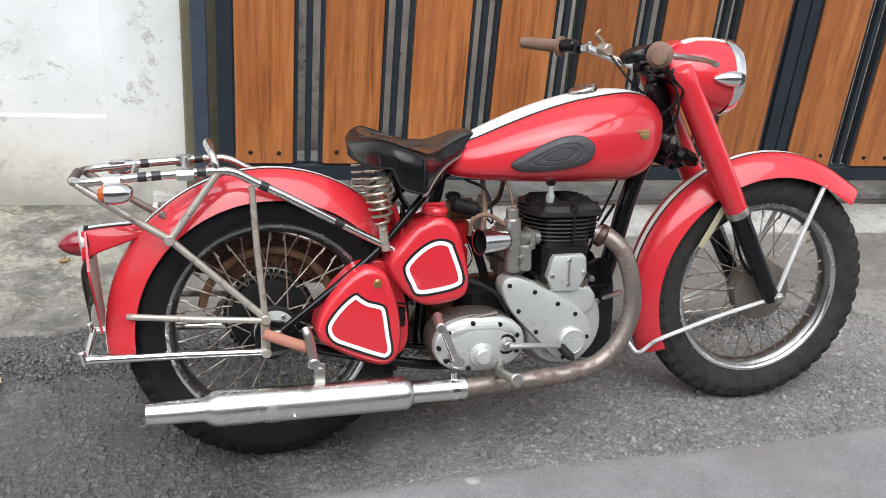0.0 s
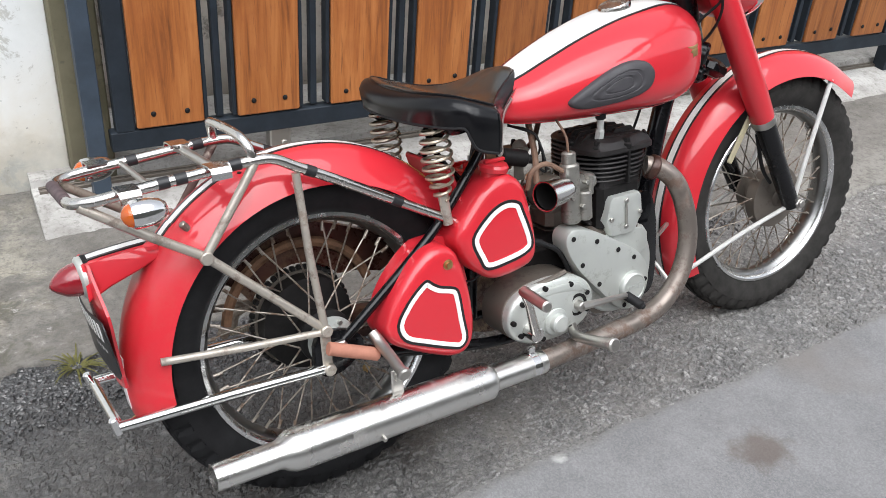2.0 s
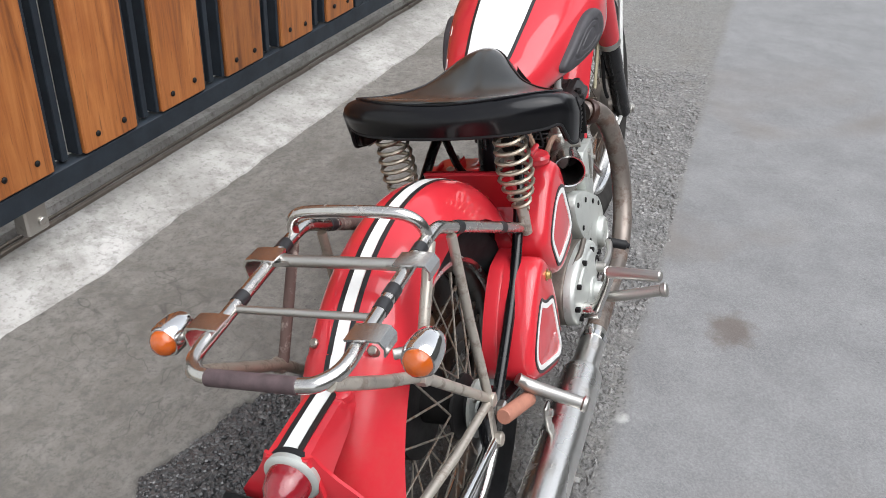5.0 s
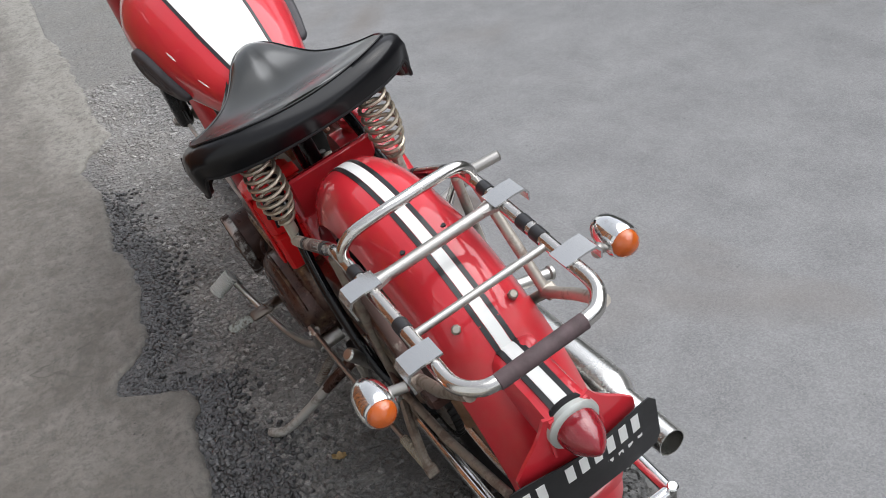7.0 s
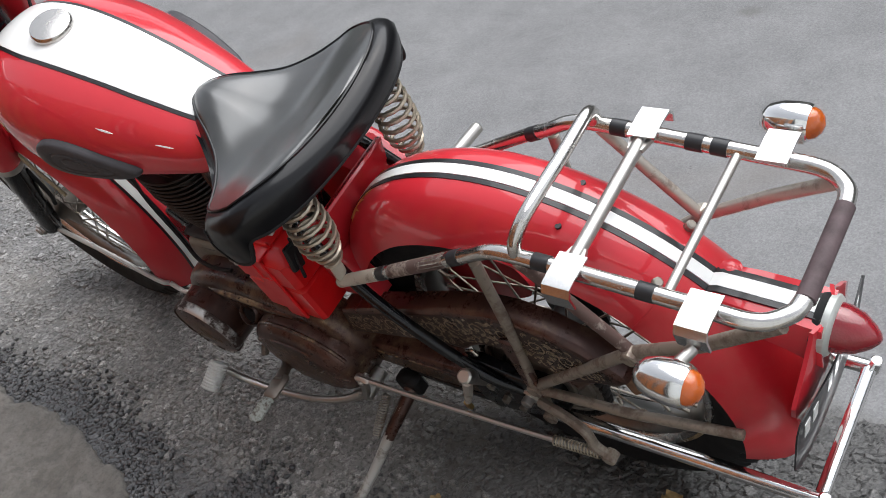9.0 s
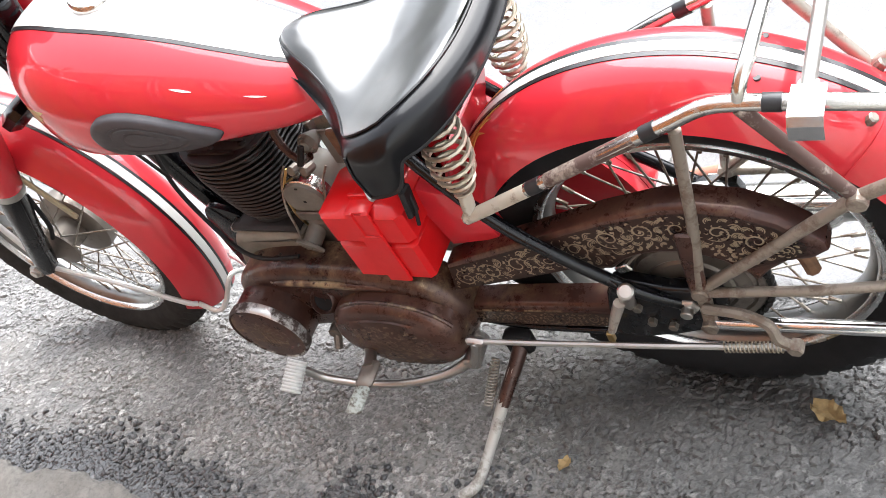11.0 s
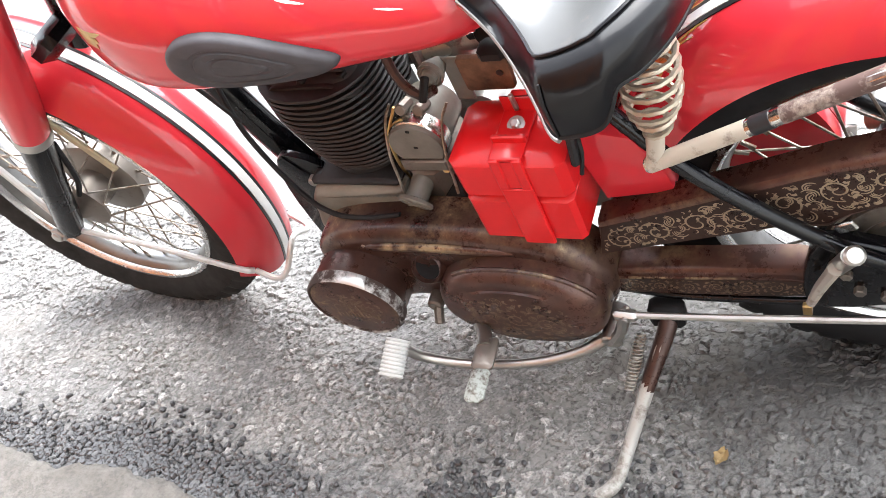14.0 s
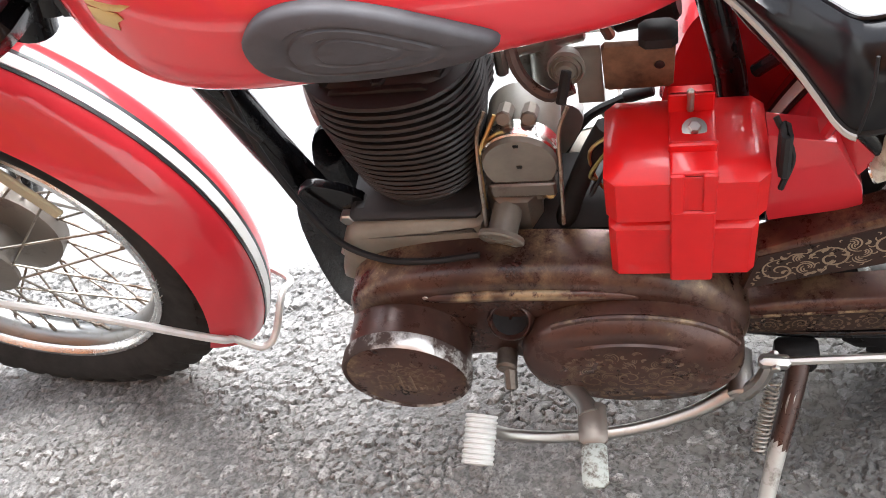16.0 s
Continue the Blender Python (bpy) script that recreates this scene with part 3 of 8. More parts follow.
def rod(bm, a, b, r, bevel=0.0, seg=14, r2=None):
    h = (Vector(b) - Vector(a)).length
    q = r if r2 is None else r2
    prof = [(r, 0), (q, h)] if not bevel else [(r - bevel, 0), (r, bevel), (q, h - bevel), (q - bevel, h)]
    return lathe(bm, prof, along(a, b), seg)


def inset(loop, d):
    """Moves a closed 2D loop inwards by d."""
    n, out = len(loop), []
    area = sum(loop[i][0] * loop[(i + 1) % n][1] - loop[(i + 1) % n][0] * loop[i][1] for i in range(n))
    s = 1 if area > 0 else -1
    for i in range(n):
        a, b, c = (Vector(loop[k % n]) for k in (i - 1, i, i + 1))
        e1, e2 = (b - a).normalized(), (c - b).normalized()
        n1, n2 = Vector((-e1.y, e1.x)) * s, Vector((-e2.y, e2.x)) * s
        h = (n1 + n2)
        h = h.normalized() * d / max(0.5, h.normalized().dot(n1)) if h.length > 1e-6 else n1 * d
        out.append((b.x + h.x, b.y + h.y))
    return out


def round_loop(loop, per=4):
    return [(p.x, p.y) for p in catmull([V(x, y, 0) for x, y in loop], per, True)]


def slab(bm, loop, y0, y1, bevel=0.004, steps=2, dome=0.0):
    """A plate with outline loop in (x, z), from y0 to its face at y1, the face's rim rounded; dome lifts the middle of the face."""
    s = 1 if y1 > y0 else -1
    rings = [[V(x, y0, z) for x, z in loop]]
    for k in range(steps + 1):
        a = math.pi / 2 * k / steps
        lp = inset(loop, bevel * (1 - math.cos(a))) if k else loop
        rings.append([V(x, y1 - s * bevel * (1 - math.sin(a)), z) for x, z in lp])
    if dome:
        cx, cz = sum(p[0] for p in loop) / len(loop), sum(p[1] for p in loop) / len(loop)
        for k in (0.75, 0.5, 0.25):
            rings.append([V(cx + (p.x - cx) * k, y1 + s * dome * (1 - k * k), cz + (p.z - cz) * k) for p in rings[3]])
    return loft(bm, rings)


def band(bm, loop, y, width, proud=0.0015):
    """A painted band of even width along the inside of a closed outline, on a face at y."""
    s = 1 if y > 0 else -1
    inner = inset(loop, width)
    rings = [[V(x, y, z) for x, z in loop], [V(x, y + s * proud, z) for x, z in loop],
             [V(x, y + s * proud, z) for x, z in inner], [V(x, y, z) for x, z in inner]]
    return loft(bm, rings, False, True)


def box(bm, c, size, bevel=0.003, m=Matrix()):
    """A bevelled box, turned by m about its centre."""
    x, y, z = (v / 2 for v in size)
    b = min(bevel, x * 0.9, y * 0.9, z * 0.9)
    pts = []
    for sz, cut in ((-z, b), (-z + b, 0), (z - b, 0), (z, b)):
        q = [(x - cut, y - b - cut), (x - b - cut, y - cut), (-x + b + cut, y - cut), (-x + cut, y - b - cut),
             (-x + cut, -y + b + cut), (-x + b + cut, -y + cut), (x - b - cut, -y + cut), (x - cut, -y + b + cut)]
        pts.append([Vector(c) + m.to_3x3() @ V(px, py, sz) for px, py in q])
    return loft(bm, pts)


def coil(bm, a, b, turns, radii, wire, seg=6, per=14):
    """A spring from a to b whose coil radius follows radii."""
    m = along(a, b)
    h = (Vector(b) - Vector(a)).length
    n, pts = int(turns * per), []
    for i in range(n + 1):
        t = i / n
        k = t * (len(radii) - 1)
        j = min(int(k), len(radii) - 2)
        f = k - j
        f = f * f * (3 - 2 * f)
        r = radii[j] * (1 - f) + radii[j + 1] * f
        w = 2 * math.pi * turns * t
        pts.append(m @ V(r * math.cos(w), r * math.sin(w), h * t))
    return tube(bm, pts, wire, seg, smooth=False)


def lerp_table(rows, x):
    """Smooth reading of a table of (x, v...) rows."""
    if x <= rows[0][0]:
        return rows[0][1:]
    for i in range(len(rows) - 1):
        a, b = rows[i], rows[i + 1]
        if x <= b[0]:
            t = (x - a[0]) / (b[0] - a[0])
            p = rows[i - 1] if i else a
            q = rows[i + 2] if i + 2 < len(rows) else b
            out = []
            for k in range(1, len(a)):
                ma = (b[k] - p[k]) / max(1e-6, b[0] - p[0]) * (b[0] - a[0])
                mb = (q[k] - a[k]) / max(1e-6, q[0] - a[0]) * (b[0] - a[0])
                out.append((2 * t ** 3 - 3 * t * t + 1) * a[k] + (t ** 3 - 2 * t * t + t) * ma + (-2 * t ** 3 + 3 * t * t) * b[k] + (t ** 3 - t * t) * mb)
            return tuple(out)
    return rows[-1][1:]


def BM():
    return bmesh.new()


def inside(loop, x, z):
    hit = False
    for (x0, z0), (x1, z1) in zip(loop, loop[1:] + loop[:1]):
        if (z0 > z) != (z1 > z) and x < (x1 - x0) * (z - z0) / (z1 - z0) + x0:
            hit = not hit
    return hit


def scrollwork(bm, loop, height, centres, seed, fill=160, thick=0.0026):
    """Engraver's scrolls: spirals with curling leaves, laid on a face whose y is height(x, z), kept within loop."""
    rnd = random.Random(seed)
    taken = []

    def stroke(pts, w):
        n = len(pts) - 1
        if any(not inside(loop, x, z) for x, z in pts):
            return
        prev = None
        for i, (x, z) in enumerate(pts):
            a, b = pts[max(0, i - 1)], pts[min(n, i + 1)]
            d = math.hypot(b[0] - a[0], b[1] - a[1]) or 1.0
            k = w * (0.25 + 0.75 * math.sin(math.pi * (0.12 + 0.80 * i / n))) / 2
            nx, nz = -(b[1] - a[1]) / d * k, (b[0] - a[0]) / d * k
            y = height(x, z)
            row = [bm.verts.new(p) for p in ((x + nx, y, z + nz), (x - nx, y, z - nz))]
            if prev:
                bm.faces.new((prev[0], prev[1], row[1], row[0]))
            prev = row
        taken.extend(pts[::2])

    def spiral(cx, cz, r, a0, turn, s, steps=26, shrink=0.86):
        out = []
        for i in range(steps + 1):
            t = i / steps
            a, q = a0 + s * turn * 2 * math.pi * t, r * (1 - shrink * t ** 0.85)
            out.append((cx + q * math.cos(a), cz + q * math.sin(a)))
        return out

    def fan(x, z, r, a, s, turn=0.42):
        for k, q in enumerate((1.0, 0.62, 0.30)):
            stroke(spiral(x, z, r * q, a + 0.35 * s * k, turn, s, 9, 0.30), thick * (1.0 - 0.12 * k))

    for i, (cx, cz, r) in enumerate(centres):
        s, a0 = (1 if i % 2 else -1), rnd.uniform(0, 6.28)
        stroke(spiral(cx, cz, r, a0, 1.45, s), thick * 1.3)
        for k in range(9):
            a = a0 + 0.70 * k
            fan(cx + r * 1.30 * math.cos(a), cz + r * 1.30 * math.sin(a), r * rnd.uniform(0.42, 0.56), a + 2.1 * s, -s)
            q = r * 0.66
            stroke(spiral(cx + q * math.cos(a), cz + q * math.sin(a), r * 0.22, a, 0.45, s, 6), thick * 0.8)
    xs, zs = [p[0] for p in loop], [p[1] for p in loop]
    for k in range(fill):
        x, z, r = rnd.uniform(min(xs), max(xs)), rnd.uniform(min(zs), max(zs)), rnd.uniform(0.004, 0.011)
        if all((x - p) ** 2 + (z - q) ** 2 > (r * 0.72) ** 2 for p, q in taken):
            fan(x, z, r, rnd.uniform(0, 6.28), rnd.choice((1, -1)), rnd.uniform(0.35, 0.6))
    return bm


# ---- the ground ----
def broken_edge(x):
    """Where the concrete ends against the strip, along the road."""
    e = 0.485 + 0.165 / (1 + math.exp(min(40, (x - 0.20) / 0.11)))
    if x > 0.64:
        e += 0.115 * min(1.0, (x - 0.64) / 0.06) * math.exp(-max(0.0, x - 0.76) / 0.17)
    e -= 0.13 / (1 + math.exp(min(40, (2.12 - x) / 0.05)))
    return e + 0.030 * noise.noise(V(x * 6, 7.7, 0)) + 0.018 * noise.noise(V(x * 19, 3.3, 0)) + 0.008 * noise.noise(V(x * 55, 1.3, 0))


def build_ground():
    xs = [-300, -60, -15, -5, -2.5] + [-1.5 + 0.02 * i for i in range(251)] + [4.5, 6, 9, 16, 40, 100, 300]
    ys = [-300, -80, -25, -8, -3, -1.5] + [-0.9 + 0.02 * i for i in range(136)] + [2.6, 4, 8, 30, 300]
    verts, nx = [], len(xs)
    for y in ys:
        for x in xs:
            p = V(x, y, 0)
            z = 0.006 * noise.noise(p * 1.3) + 0.0025 * noise.noise(p * 9)
            edge = broken_edge(x)
            if -0.9 < y < 1.8 and -1.5 < x < 3.5:
                z += 0.004 * noise.noise(p * 30) * (1.0 if y < edge else 0.5)
            z -= 0.006 if -0.19 < y < edge else 0.0
            verts.append((x, y, z if abs(x) < 12 and abs(y) < 9 else 0.0))
    faces = [(j * nx + i, j * nx + i + 1, (j + 1) * nx + i + 1, (j + 1) * nx + i) for j in range(len(ys) - 1) for i in range(nx - 1)]
    me = bpy.data.meshes.new("ground")
    me.from_pydata(verts, [], faces)
    for p in me.polygons:
        p.use_smooth = True
    me.materials.append(GROUND)
    return tagged(new("ground", me), "grey asphalt road with a coarse dark strip", "ground", kind="structure")


build_ground()


def build_shoulder():
    """Thin old concrete slab with a ragged, slightly raised lip where it has broken away."""
    xs = [-60, -20, -8, -4, -2.4, -1.8] + [-1.5 + 0.0125 * i for i in range(393)] + [3.6, 4.2, 5, 7, 12, 25, 60]
    deep = [(0.0, -0.03), (0.0, 0.0), (0.006, 0.010), (0.018, 0.013), (0.04, 0.011)] + [(0.06 + 0.03 * i, 0.008) for i in range(40)]
    verts, nx = [], len(xs)
    for k, (d, h) in enumerate(deep):
        for x in xs:
            y = broken_edge(x) + d
            if k > 5:
                y += 0.004 * noise.noise(V(x * 40, d * 40, 2))
            p = V(x, y, 0)
            z = h + 0.006 * noise.noise(p * 1.3) + (0.0025 * noise.noise(p * 9) + 0.0035 * noise.noise(p * 30) if h >= 0 else 0)
            if k in (2, 3):
                z += 0.006 * noise.noise(V(x * 14, k * 0.3, 9))
            verts.append((x, y, z))
    faces = [(j * nx + i, j * nx + i + 1, (j + 1) * nx + i + 1, (j + 1) * nx + i) for j in range(len(deep) - 1) for i in range(nx - 1)]
    me = bpy.data.meshes.new("shoulder")
    me.from_pydata(verts, [], faces)
    for p in me.polygons:
        p.use_smooth = True
    me.materials.append(SHOULDER)
    return tagged(new("shoulder", me), "weathered grey concrete with a ragged broken edge", "pavement", kind="structure")


build_shoulder()


def build_gravel():
    """Loose and half-sunk tarry stones on the coarse strip, thickest along its broken edge."""
    rnd = random.Random(11)
    verts, faces = [], []
    shape = [(1, 0, 0), (0.5, 0.86, 0.0), (-0.5, 0.86, 0.05), (-1, 0, 0), (-0.5, -0.86, 0.0), (0.5, -0.86, 0.05)]
    for k in range(22000):
        x = rnd.uniform(-1.35, 2.25)
        edge = broken_edge(x)
        wide = 0.14 if x < 0.4 else 0.080
        loose = rnd.random() < 0.06
        y = edge + 0.004 - abs(rnd.gauss(0, 0.24 if loose else wide * 0.62))
        if y < -0.17 or (loose and x > 0.4) or x - 0.9 > rnd.uniform(0, 0.9) or noise.noise(V(x * 5, y * 5, 1)) < rnd.uniform(-0.9, -0.05):
            continue
        r = rnd.uniform(0.0040, 0.0078) * (1.3 if rnd.random() < 0.12 else 1.0) * (0.55 if loose else 1.0)
        turn, flat = rnd.uniform(0, 6.28), rnd.uniform(0.55, 1.0)
        c, s = math.cos(turn), math.sin(turn)
        z = rnd.uniform(-0.0040, 0.0)
        n = len(verts)
        for q, h in ((1.0, -0.4), (1.0, 0.35), (0.55, 0.85)):
            for px, py, pz in shape:
                a, b = px * q * r * rnd.uniform(0.8, 1.2), py * q * r * flat * rnd.uniform(0.8, 1.2)
                verts.append((x + a * c - b * s, y + a * s + b * c, z + r * (h * 0.75 + pz)))
        for row in (0, 6):
            for i in range(6):
                j = (i + 1) % 6
                faces.append((n + row + i, n + row + j, n + row + 6 + j, n + row + 6 + i))
        faces.append(tuple(n + 12 + i for i in range(6)))
    me = bpy.data.meshes.new("gravel")
    me.from_pydata(verts, [], faces)
    me.materials.append(STONE)
    return tagged(new("gravel", me), "dark tarry stones along the broken asphalt edge", "gravel", kind="stuff")


build_gravel()


def cells(x, y, size, seed):
    """Cellular pattern on arrays: how far into its cell each place lies, and the cell's own random number."""
    def rnd(i, j, k):
        v = np.sin(i * 127.1 + j * 311.7 + (seed + k) * 74.7) * 43758.5453
        return v - np.floor(v)

    i0, j0 = np.floor(x / size), np.floor(y / size)
    f1, f2, own = np.full(x.shape, 9.0), np.full(x.shape, 9.0), np.zeros(x.shape)
    for di in (-1, 0, 1):
        for dj in (-1, 0, 1):
            i, j = i0 + di, j0 + dj
            d = np.hypot(x / size - i - 0.12 - 0.76 * rnd(i, j, 0), (y / size - j - 0.12 - 0.76 * rnd(i, j, 1)) * 1.25)
            near = d < f1
            f2 = np.where(near, f1, np.minimum(f2, d))
            own = np.where(near, rnd(i, j, 2), own)
            f1 = np.where(near, d, f1)
    return np.clip((f2 - f1) / 0.26, 0, 1), own


def waves(x, y, size, seed):
    """Soft value noise on arrays, 0 to 1."""
    def rnd(i, j):
        v = np.sin(i * 157.3 + j * 271.9 + seed * 51.3) * 24634.634
        return v - np.floor(v)

    u, v = x / size, y / size
    i, j = np.floor(u), np.floor(v)
    a, b = u - i, v - j
    a, b = a * a * (3 - 2 * a), b * b * (3 - 2 * b)
    return (rnd(i, j) * (1 - a) + rnd(i + 1, j) * a) * (1 - b) + (rnd(i, j + 1) * (1 - a) + rnd(i + 1, j + 1) * a) * b


def build_strip():
    """Coarse worn asphalt between road and concrete: stones standing proud of the binder, sunk where the surface is worn."""
    step = 0.0031
    xs, ys = np.arange(-1.48, 2.75, step), np.arange(-0.235, 0.70, step)
    x, y = np.meshgrid(xs, ys)
    jog = np.random.RandomState(5)
    x, y = x + jog.uniform(-0.36, 0.36, x.shape) * step, y + jog.uniform(-0.36, 0.36, y.shape) * step
    flat_x, flat_y = x + 0.009 * (waves(x, y, 0.014, 4) - 0.5), y + 0.009 * (waves(x, y, 0.014, 5) - 0.5)
    in1, own1 = cells(flat_x, flat_y, 0.0165, 1)
    in2, own2 = cells(flat_x, flat_y, 0.0090, 2)
    worn = np.clip(waves(x, y, 0.11, 7) * 0.55 + waves(x, y, 0.035, 8) * 0.45, 0, 1)
    old = 1 / (1 + np.exp((x + 0.25) / 0.12)) / (1 + np.exp((y - 0.30) / 0.06))
    lift = np.clip(1.55 - 1.5 * worn - 0.45 * old, 0.10, 1.1)
    big = own1 > 0.42
    high = np.where(big, in1 ** 0.6 * (0.35 + 0.65 * own1), 0.62 * in2 ** 0.6 * own2)
    z = 0.0078 * high * lift + 0.0035 * (waves(x, y, 0.30, 3) - 0.5) + 0.0012 * (waves(x, y, 0.007, 9) - 0.5) - 0.0052
    south = -0.192 + 0.034 * (waves(x, 0 * x, 0.24, 11) - 0.5) + 0.022 * (waves(x, 0 * x, 0.05, 12) - 0.5) + 0.010 * (waves(x, y, 0.013, 13) - 0.5)
    z -= 1.1 * np.clip(south - y, 0, 0.03)
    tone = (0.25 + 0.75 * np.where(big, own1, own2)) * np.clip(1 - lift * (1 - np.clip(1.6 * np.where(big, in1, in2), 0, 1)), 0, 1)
    ny, nx = x.shape
    me = bpy.data.meshes.new("asphalt_strip")
    k = np.arange((ny - 1) * (nx - 1))
    k = k // (nx - 1) * nx + k % (nx - 1)
    me.vertices.add(nx * ny)
    me.vertices.foreach_set("co", np.stack([x, y, z], -1).astype(np.float32).ravel())
    me.loops.add(4 * len(k))
    me.loops.foreach_set("vertex_index", np.stack([k, k + 1, k + 1 + nx, k + nx], -1).astype(np.int32).ravel())
    me.polygons.add(len(k))
    me.polygons.foreach_set("loop_start", np.arange(0, 4 * len(k), 4, dtype=np.int32))
    me.polygons.foreach_set("use_smooth", np.zeros(len(k), dtype=bool))
    me.update(calc_edges=True)
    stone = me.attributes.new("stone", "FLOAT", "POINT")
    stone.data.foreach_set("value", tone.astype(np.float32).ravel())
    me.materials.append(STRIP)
    return tagged(new("asphalt_strip", me), "coarse grey asphalt strip with stones standing proud", "road", kind="structure")


build_strip()

# The gate's line: a frame turned a little against the road.
GATE = pose(0, 1.35, 0, 0, 0, -4)


def wall_piece(name, bm, mat, label, category, m=GATE):
    ob = tagged(part(name, bm, mat, None, label), "", category, kind="structure")
    ob.matrix_world = m
    return ob


def build_setting():
    bm = BM()
    prof = [(-0.13, -0.02), (-0.115, 0.012), (-0.02, 0.03), (0.10, 0.045), (0.16, 0.05), (0.165, 0.075), (0.20, 0.078), (0.26, 0.07), (4.2, 0.06), (4.2, -0.02)]
    rings = []
    for i in range(121):
        x = -0.32 + 8.3 * i / 120
        ragged = 0.025 * noise.noise(V(x * 3, 1, 0)) + 0.01 * noise.noise(V(x * 17, 2, 0))
        rings.append([V(x, d + (ragged if k < 3 else 0), z + 0.004 * noise.noise(V(x * 6, d * 6, 5))) for k, (d, z) in enumerate(prof)])
    loft(bm, rings)
    wall_piece("pavement", bm, APRON, "worn pale concrete threshold under the gate", "pavement")

    bm = BM()
    box(bm, (1.9, 0.125, 0.050), (4.4, 0.014, 0.016), 0.002)
    box(bm, (1.9, 0.150, 0.049), (4.4, 0.010, 0.016), 0.002)
    wall_piece("gate_track", bm, OILYALLOY, "thin rusty gate track let into the threshold", "track")

    def wall(name, x0, x1, inner_edge, label):
        bm = BM()
        box(bm, ((x0 + x1) / 2, 0.4085, 1.25), (x1 - x0, 0.323, 2.55), 0.012)
        ob = wall_piece(name, bm, LIME, label, "wall")
        s = 1 if inner_edge > (x0 + x1) / 2 else -1
        bm = BM()
        w = abs(inner_edge - (x0 + x1) / 2) * 2
        box(bm, ((x0 + x1) / 2, 0.280, 0.185), (x1 - x0 + 0.004, 0.086, 0.41), 0.024)
        tagged(part("plinth", bm, LIME, ob), "plain rendered plinth")
        bm = BM()
        box(bm, (inner_edge - s * 0.143, 0.262, 1.24), (0.296, 0.053, 2.53), 0.006)
        part("pilaster", bm, LIME, ob)
        return ob

    wall("wall_north", -6.0, -0.19, -0.19, "white lime-washed wall with grey dirt and flaking")
    wall("wall_east", 3.98, 9.5, 3.98, "white lime-washed wall beyond the gate")
    bm = BM()
    box(bm, (-0.122, 0.30, 1.25), (0.134, 0.30, 2.5), 0.006)
    wall_piece("trim", bm, MOSSY, "mossy grey edge of the wall beside the gate", "trim")
    bm = BM()
    box(bm, (1.95, 0.80, 1.4), (4.02, 0.15, 3.0), 0.01)
    wall_piece("wall_inner", bm, INNER, "weathered grey wall inside the gate", "wall")
    # Unseen wall, added to darken low reflections and block low sky from the south.
    bm = BM()
    box(bm, (1, -6.5, 2.2), (40, 0.2, 4.4), 0.01)
    wall_piece("wall_south", bm, OPPOSITE, "unseen dark wall added across the road for reflections", "wall", Matrix())


build_setting()


def build_gate():
    root = tagged(new("gate"), "sliding gate of brown varnished boards in slate-grey steel", "gate")
    root.matrix_world = GATE

    def bar(name, c, size, mat=GATESTEEL, bevel=0.003):
        bm = BM()
        box(bm, c, size, bevel)
        return part(name, bm, mat, root)

    bar("bottom_rail", (1.72, 0.03, 0.235), (3.60, 0.05, 0.062))
    bar("top_rail", (1.72, 0.03, 1.87), (3.60, 0.05, 0.062))
    bar("gate_post", (-0.1215, 0.05, 1.02), (0.054, 0.06, 1.96), POSTSTEEL)
    bar("stile", (-0.034, 0.03, 1.05), (0.056, 0.05, 1.57))
    bar("stile", (2.190, 0.03, 1.05), (0.055, 0.05, 1.57))
    bar("stile", (2.252, 0.034, 1.05), (0.055, 0.05, 1.57))
    bar("stile", (3.50, 0.03, 1.05), (0.05, 0.05, 1.57))
    bar("gate_post", (3.68, 0.10, 1.02), (0.07, 0.07, 1.96))
    bar("gate_post", (3.92, 0.12, 1.02), (0.07, 0.07, 1.96))
    starts = [0.0, 0.319, 0.640, 0.958, 1.284, 1.611, 1.928, 2.282, 2.60, 2.92, 3.24]
    bolt_bm = BM()
    lathe(bolt_bm, [(0.0085, 0.0), (0.0085, 0.003), (0.006, 0.0055), (0.0005, 0.0065)], pose(0, 0, 0, 90, 0, 0), 10)
    first_bolt = None
    for i, x in enumerate(starts):
        w = 0.208
        bm = BM()
        box(bm, (0, 0, 0), (w, 0.026, 1.58), 0.004)
        plank = part("plank", bm, TIMBER, root)
        plank.location = (x + w / 2 + 0.002 * noise.noise(V(i, 0, 0)), 0.012, 1.062)
        for dx in (-0.052, 0.052):
            if first_bolt is None:
                first_bolt = part("bolt", bolt_bm, FIN, plank)
                bolt = first_bolt
            else:
                bolt = new("bolt", first_bolt.data)
                bolt.parent = plank
            bolt.location = (dx + 0.006 * noise.noise(V(i, dx * 40, 3)), -0.0125, -0.745 + 0.008 * noise.noise(V(i, dx * 50, 9)))
        for dx in (-0.009, w + 0.009):
            bar("upright", (x + dx, 0.030, 1.06), (0.013, 0.042, 1.57), bevel=0.002)
        if i < len(starts) - 1 and i != 6:
            bar("upright", (x + w + 0.056, 0.032, 1.06), (0.022, 0.03, 1.57), bevel=0.002)
    for x in (0.47, 2.95):
        bm = BM()
        box(bm, (x, 0.06, 0.155), (0.075, 0.05, 0.09), 0.006)
        bracket = part("roller_bracket", bm, STEEL, root, "grey steel roller bracket")
        bm = BM()
        rod(bm, (x + 0.012, 0.028, 0.14), (x + 0.012, 0.040, 0.14), 0.013, 0.002)
        part("axle_bolt", bm, STEEL, bracket)
    return root


build_gate()
bm = BM()
box(bm, (1.555, 0.75, 0.9), (0.09, 0.05, 1.8), 0.004)
green = tagged(part("post", bm, GREEN, None, "green painted metal post standing inside the gate"), "", "post")
green.matrix_world = GATE @ pose(0, 0, 0.06)

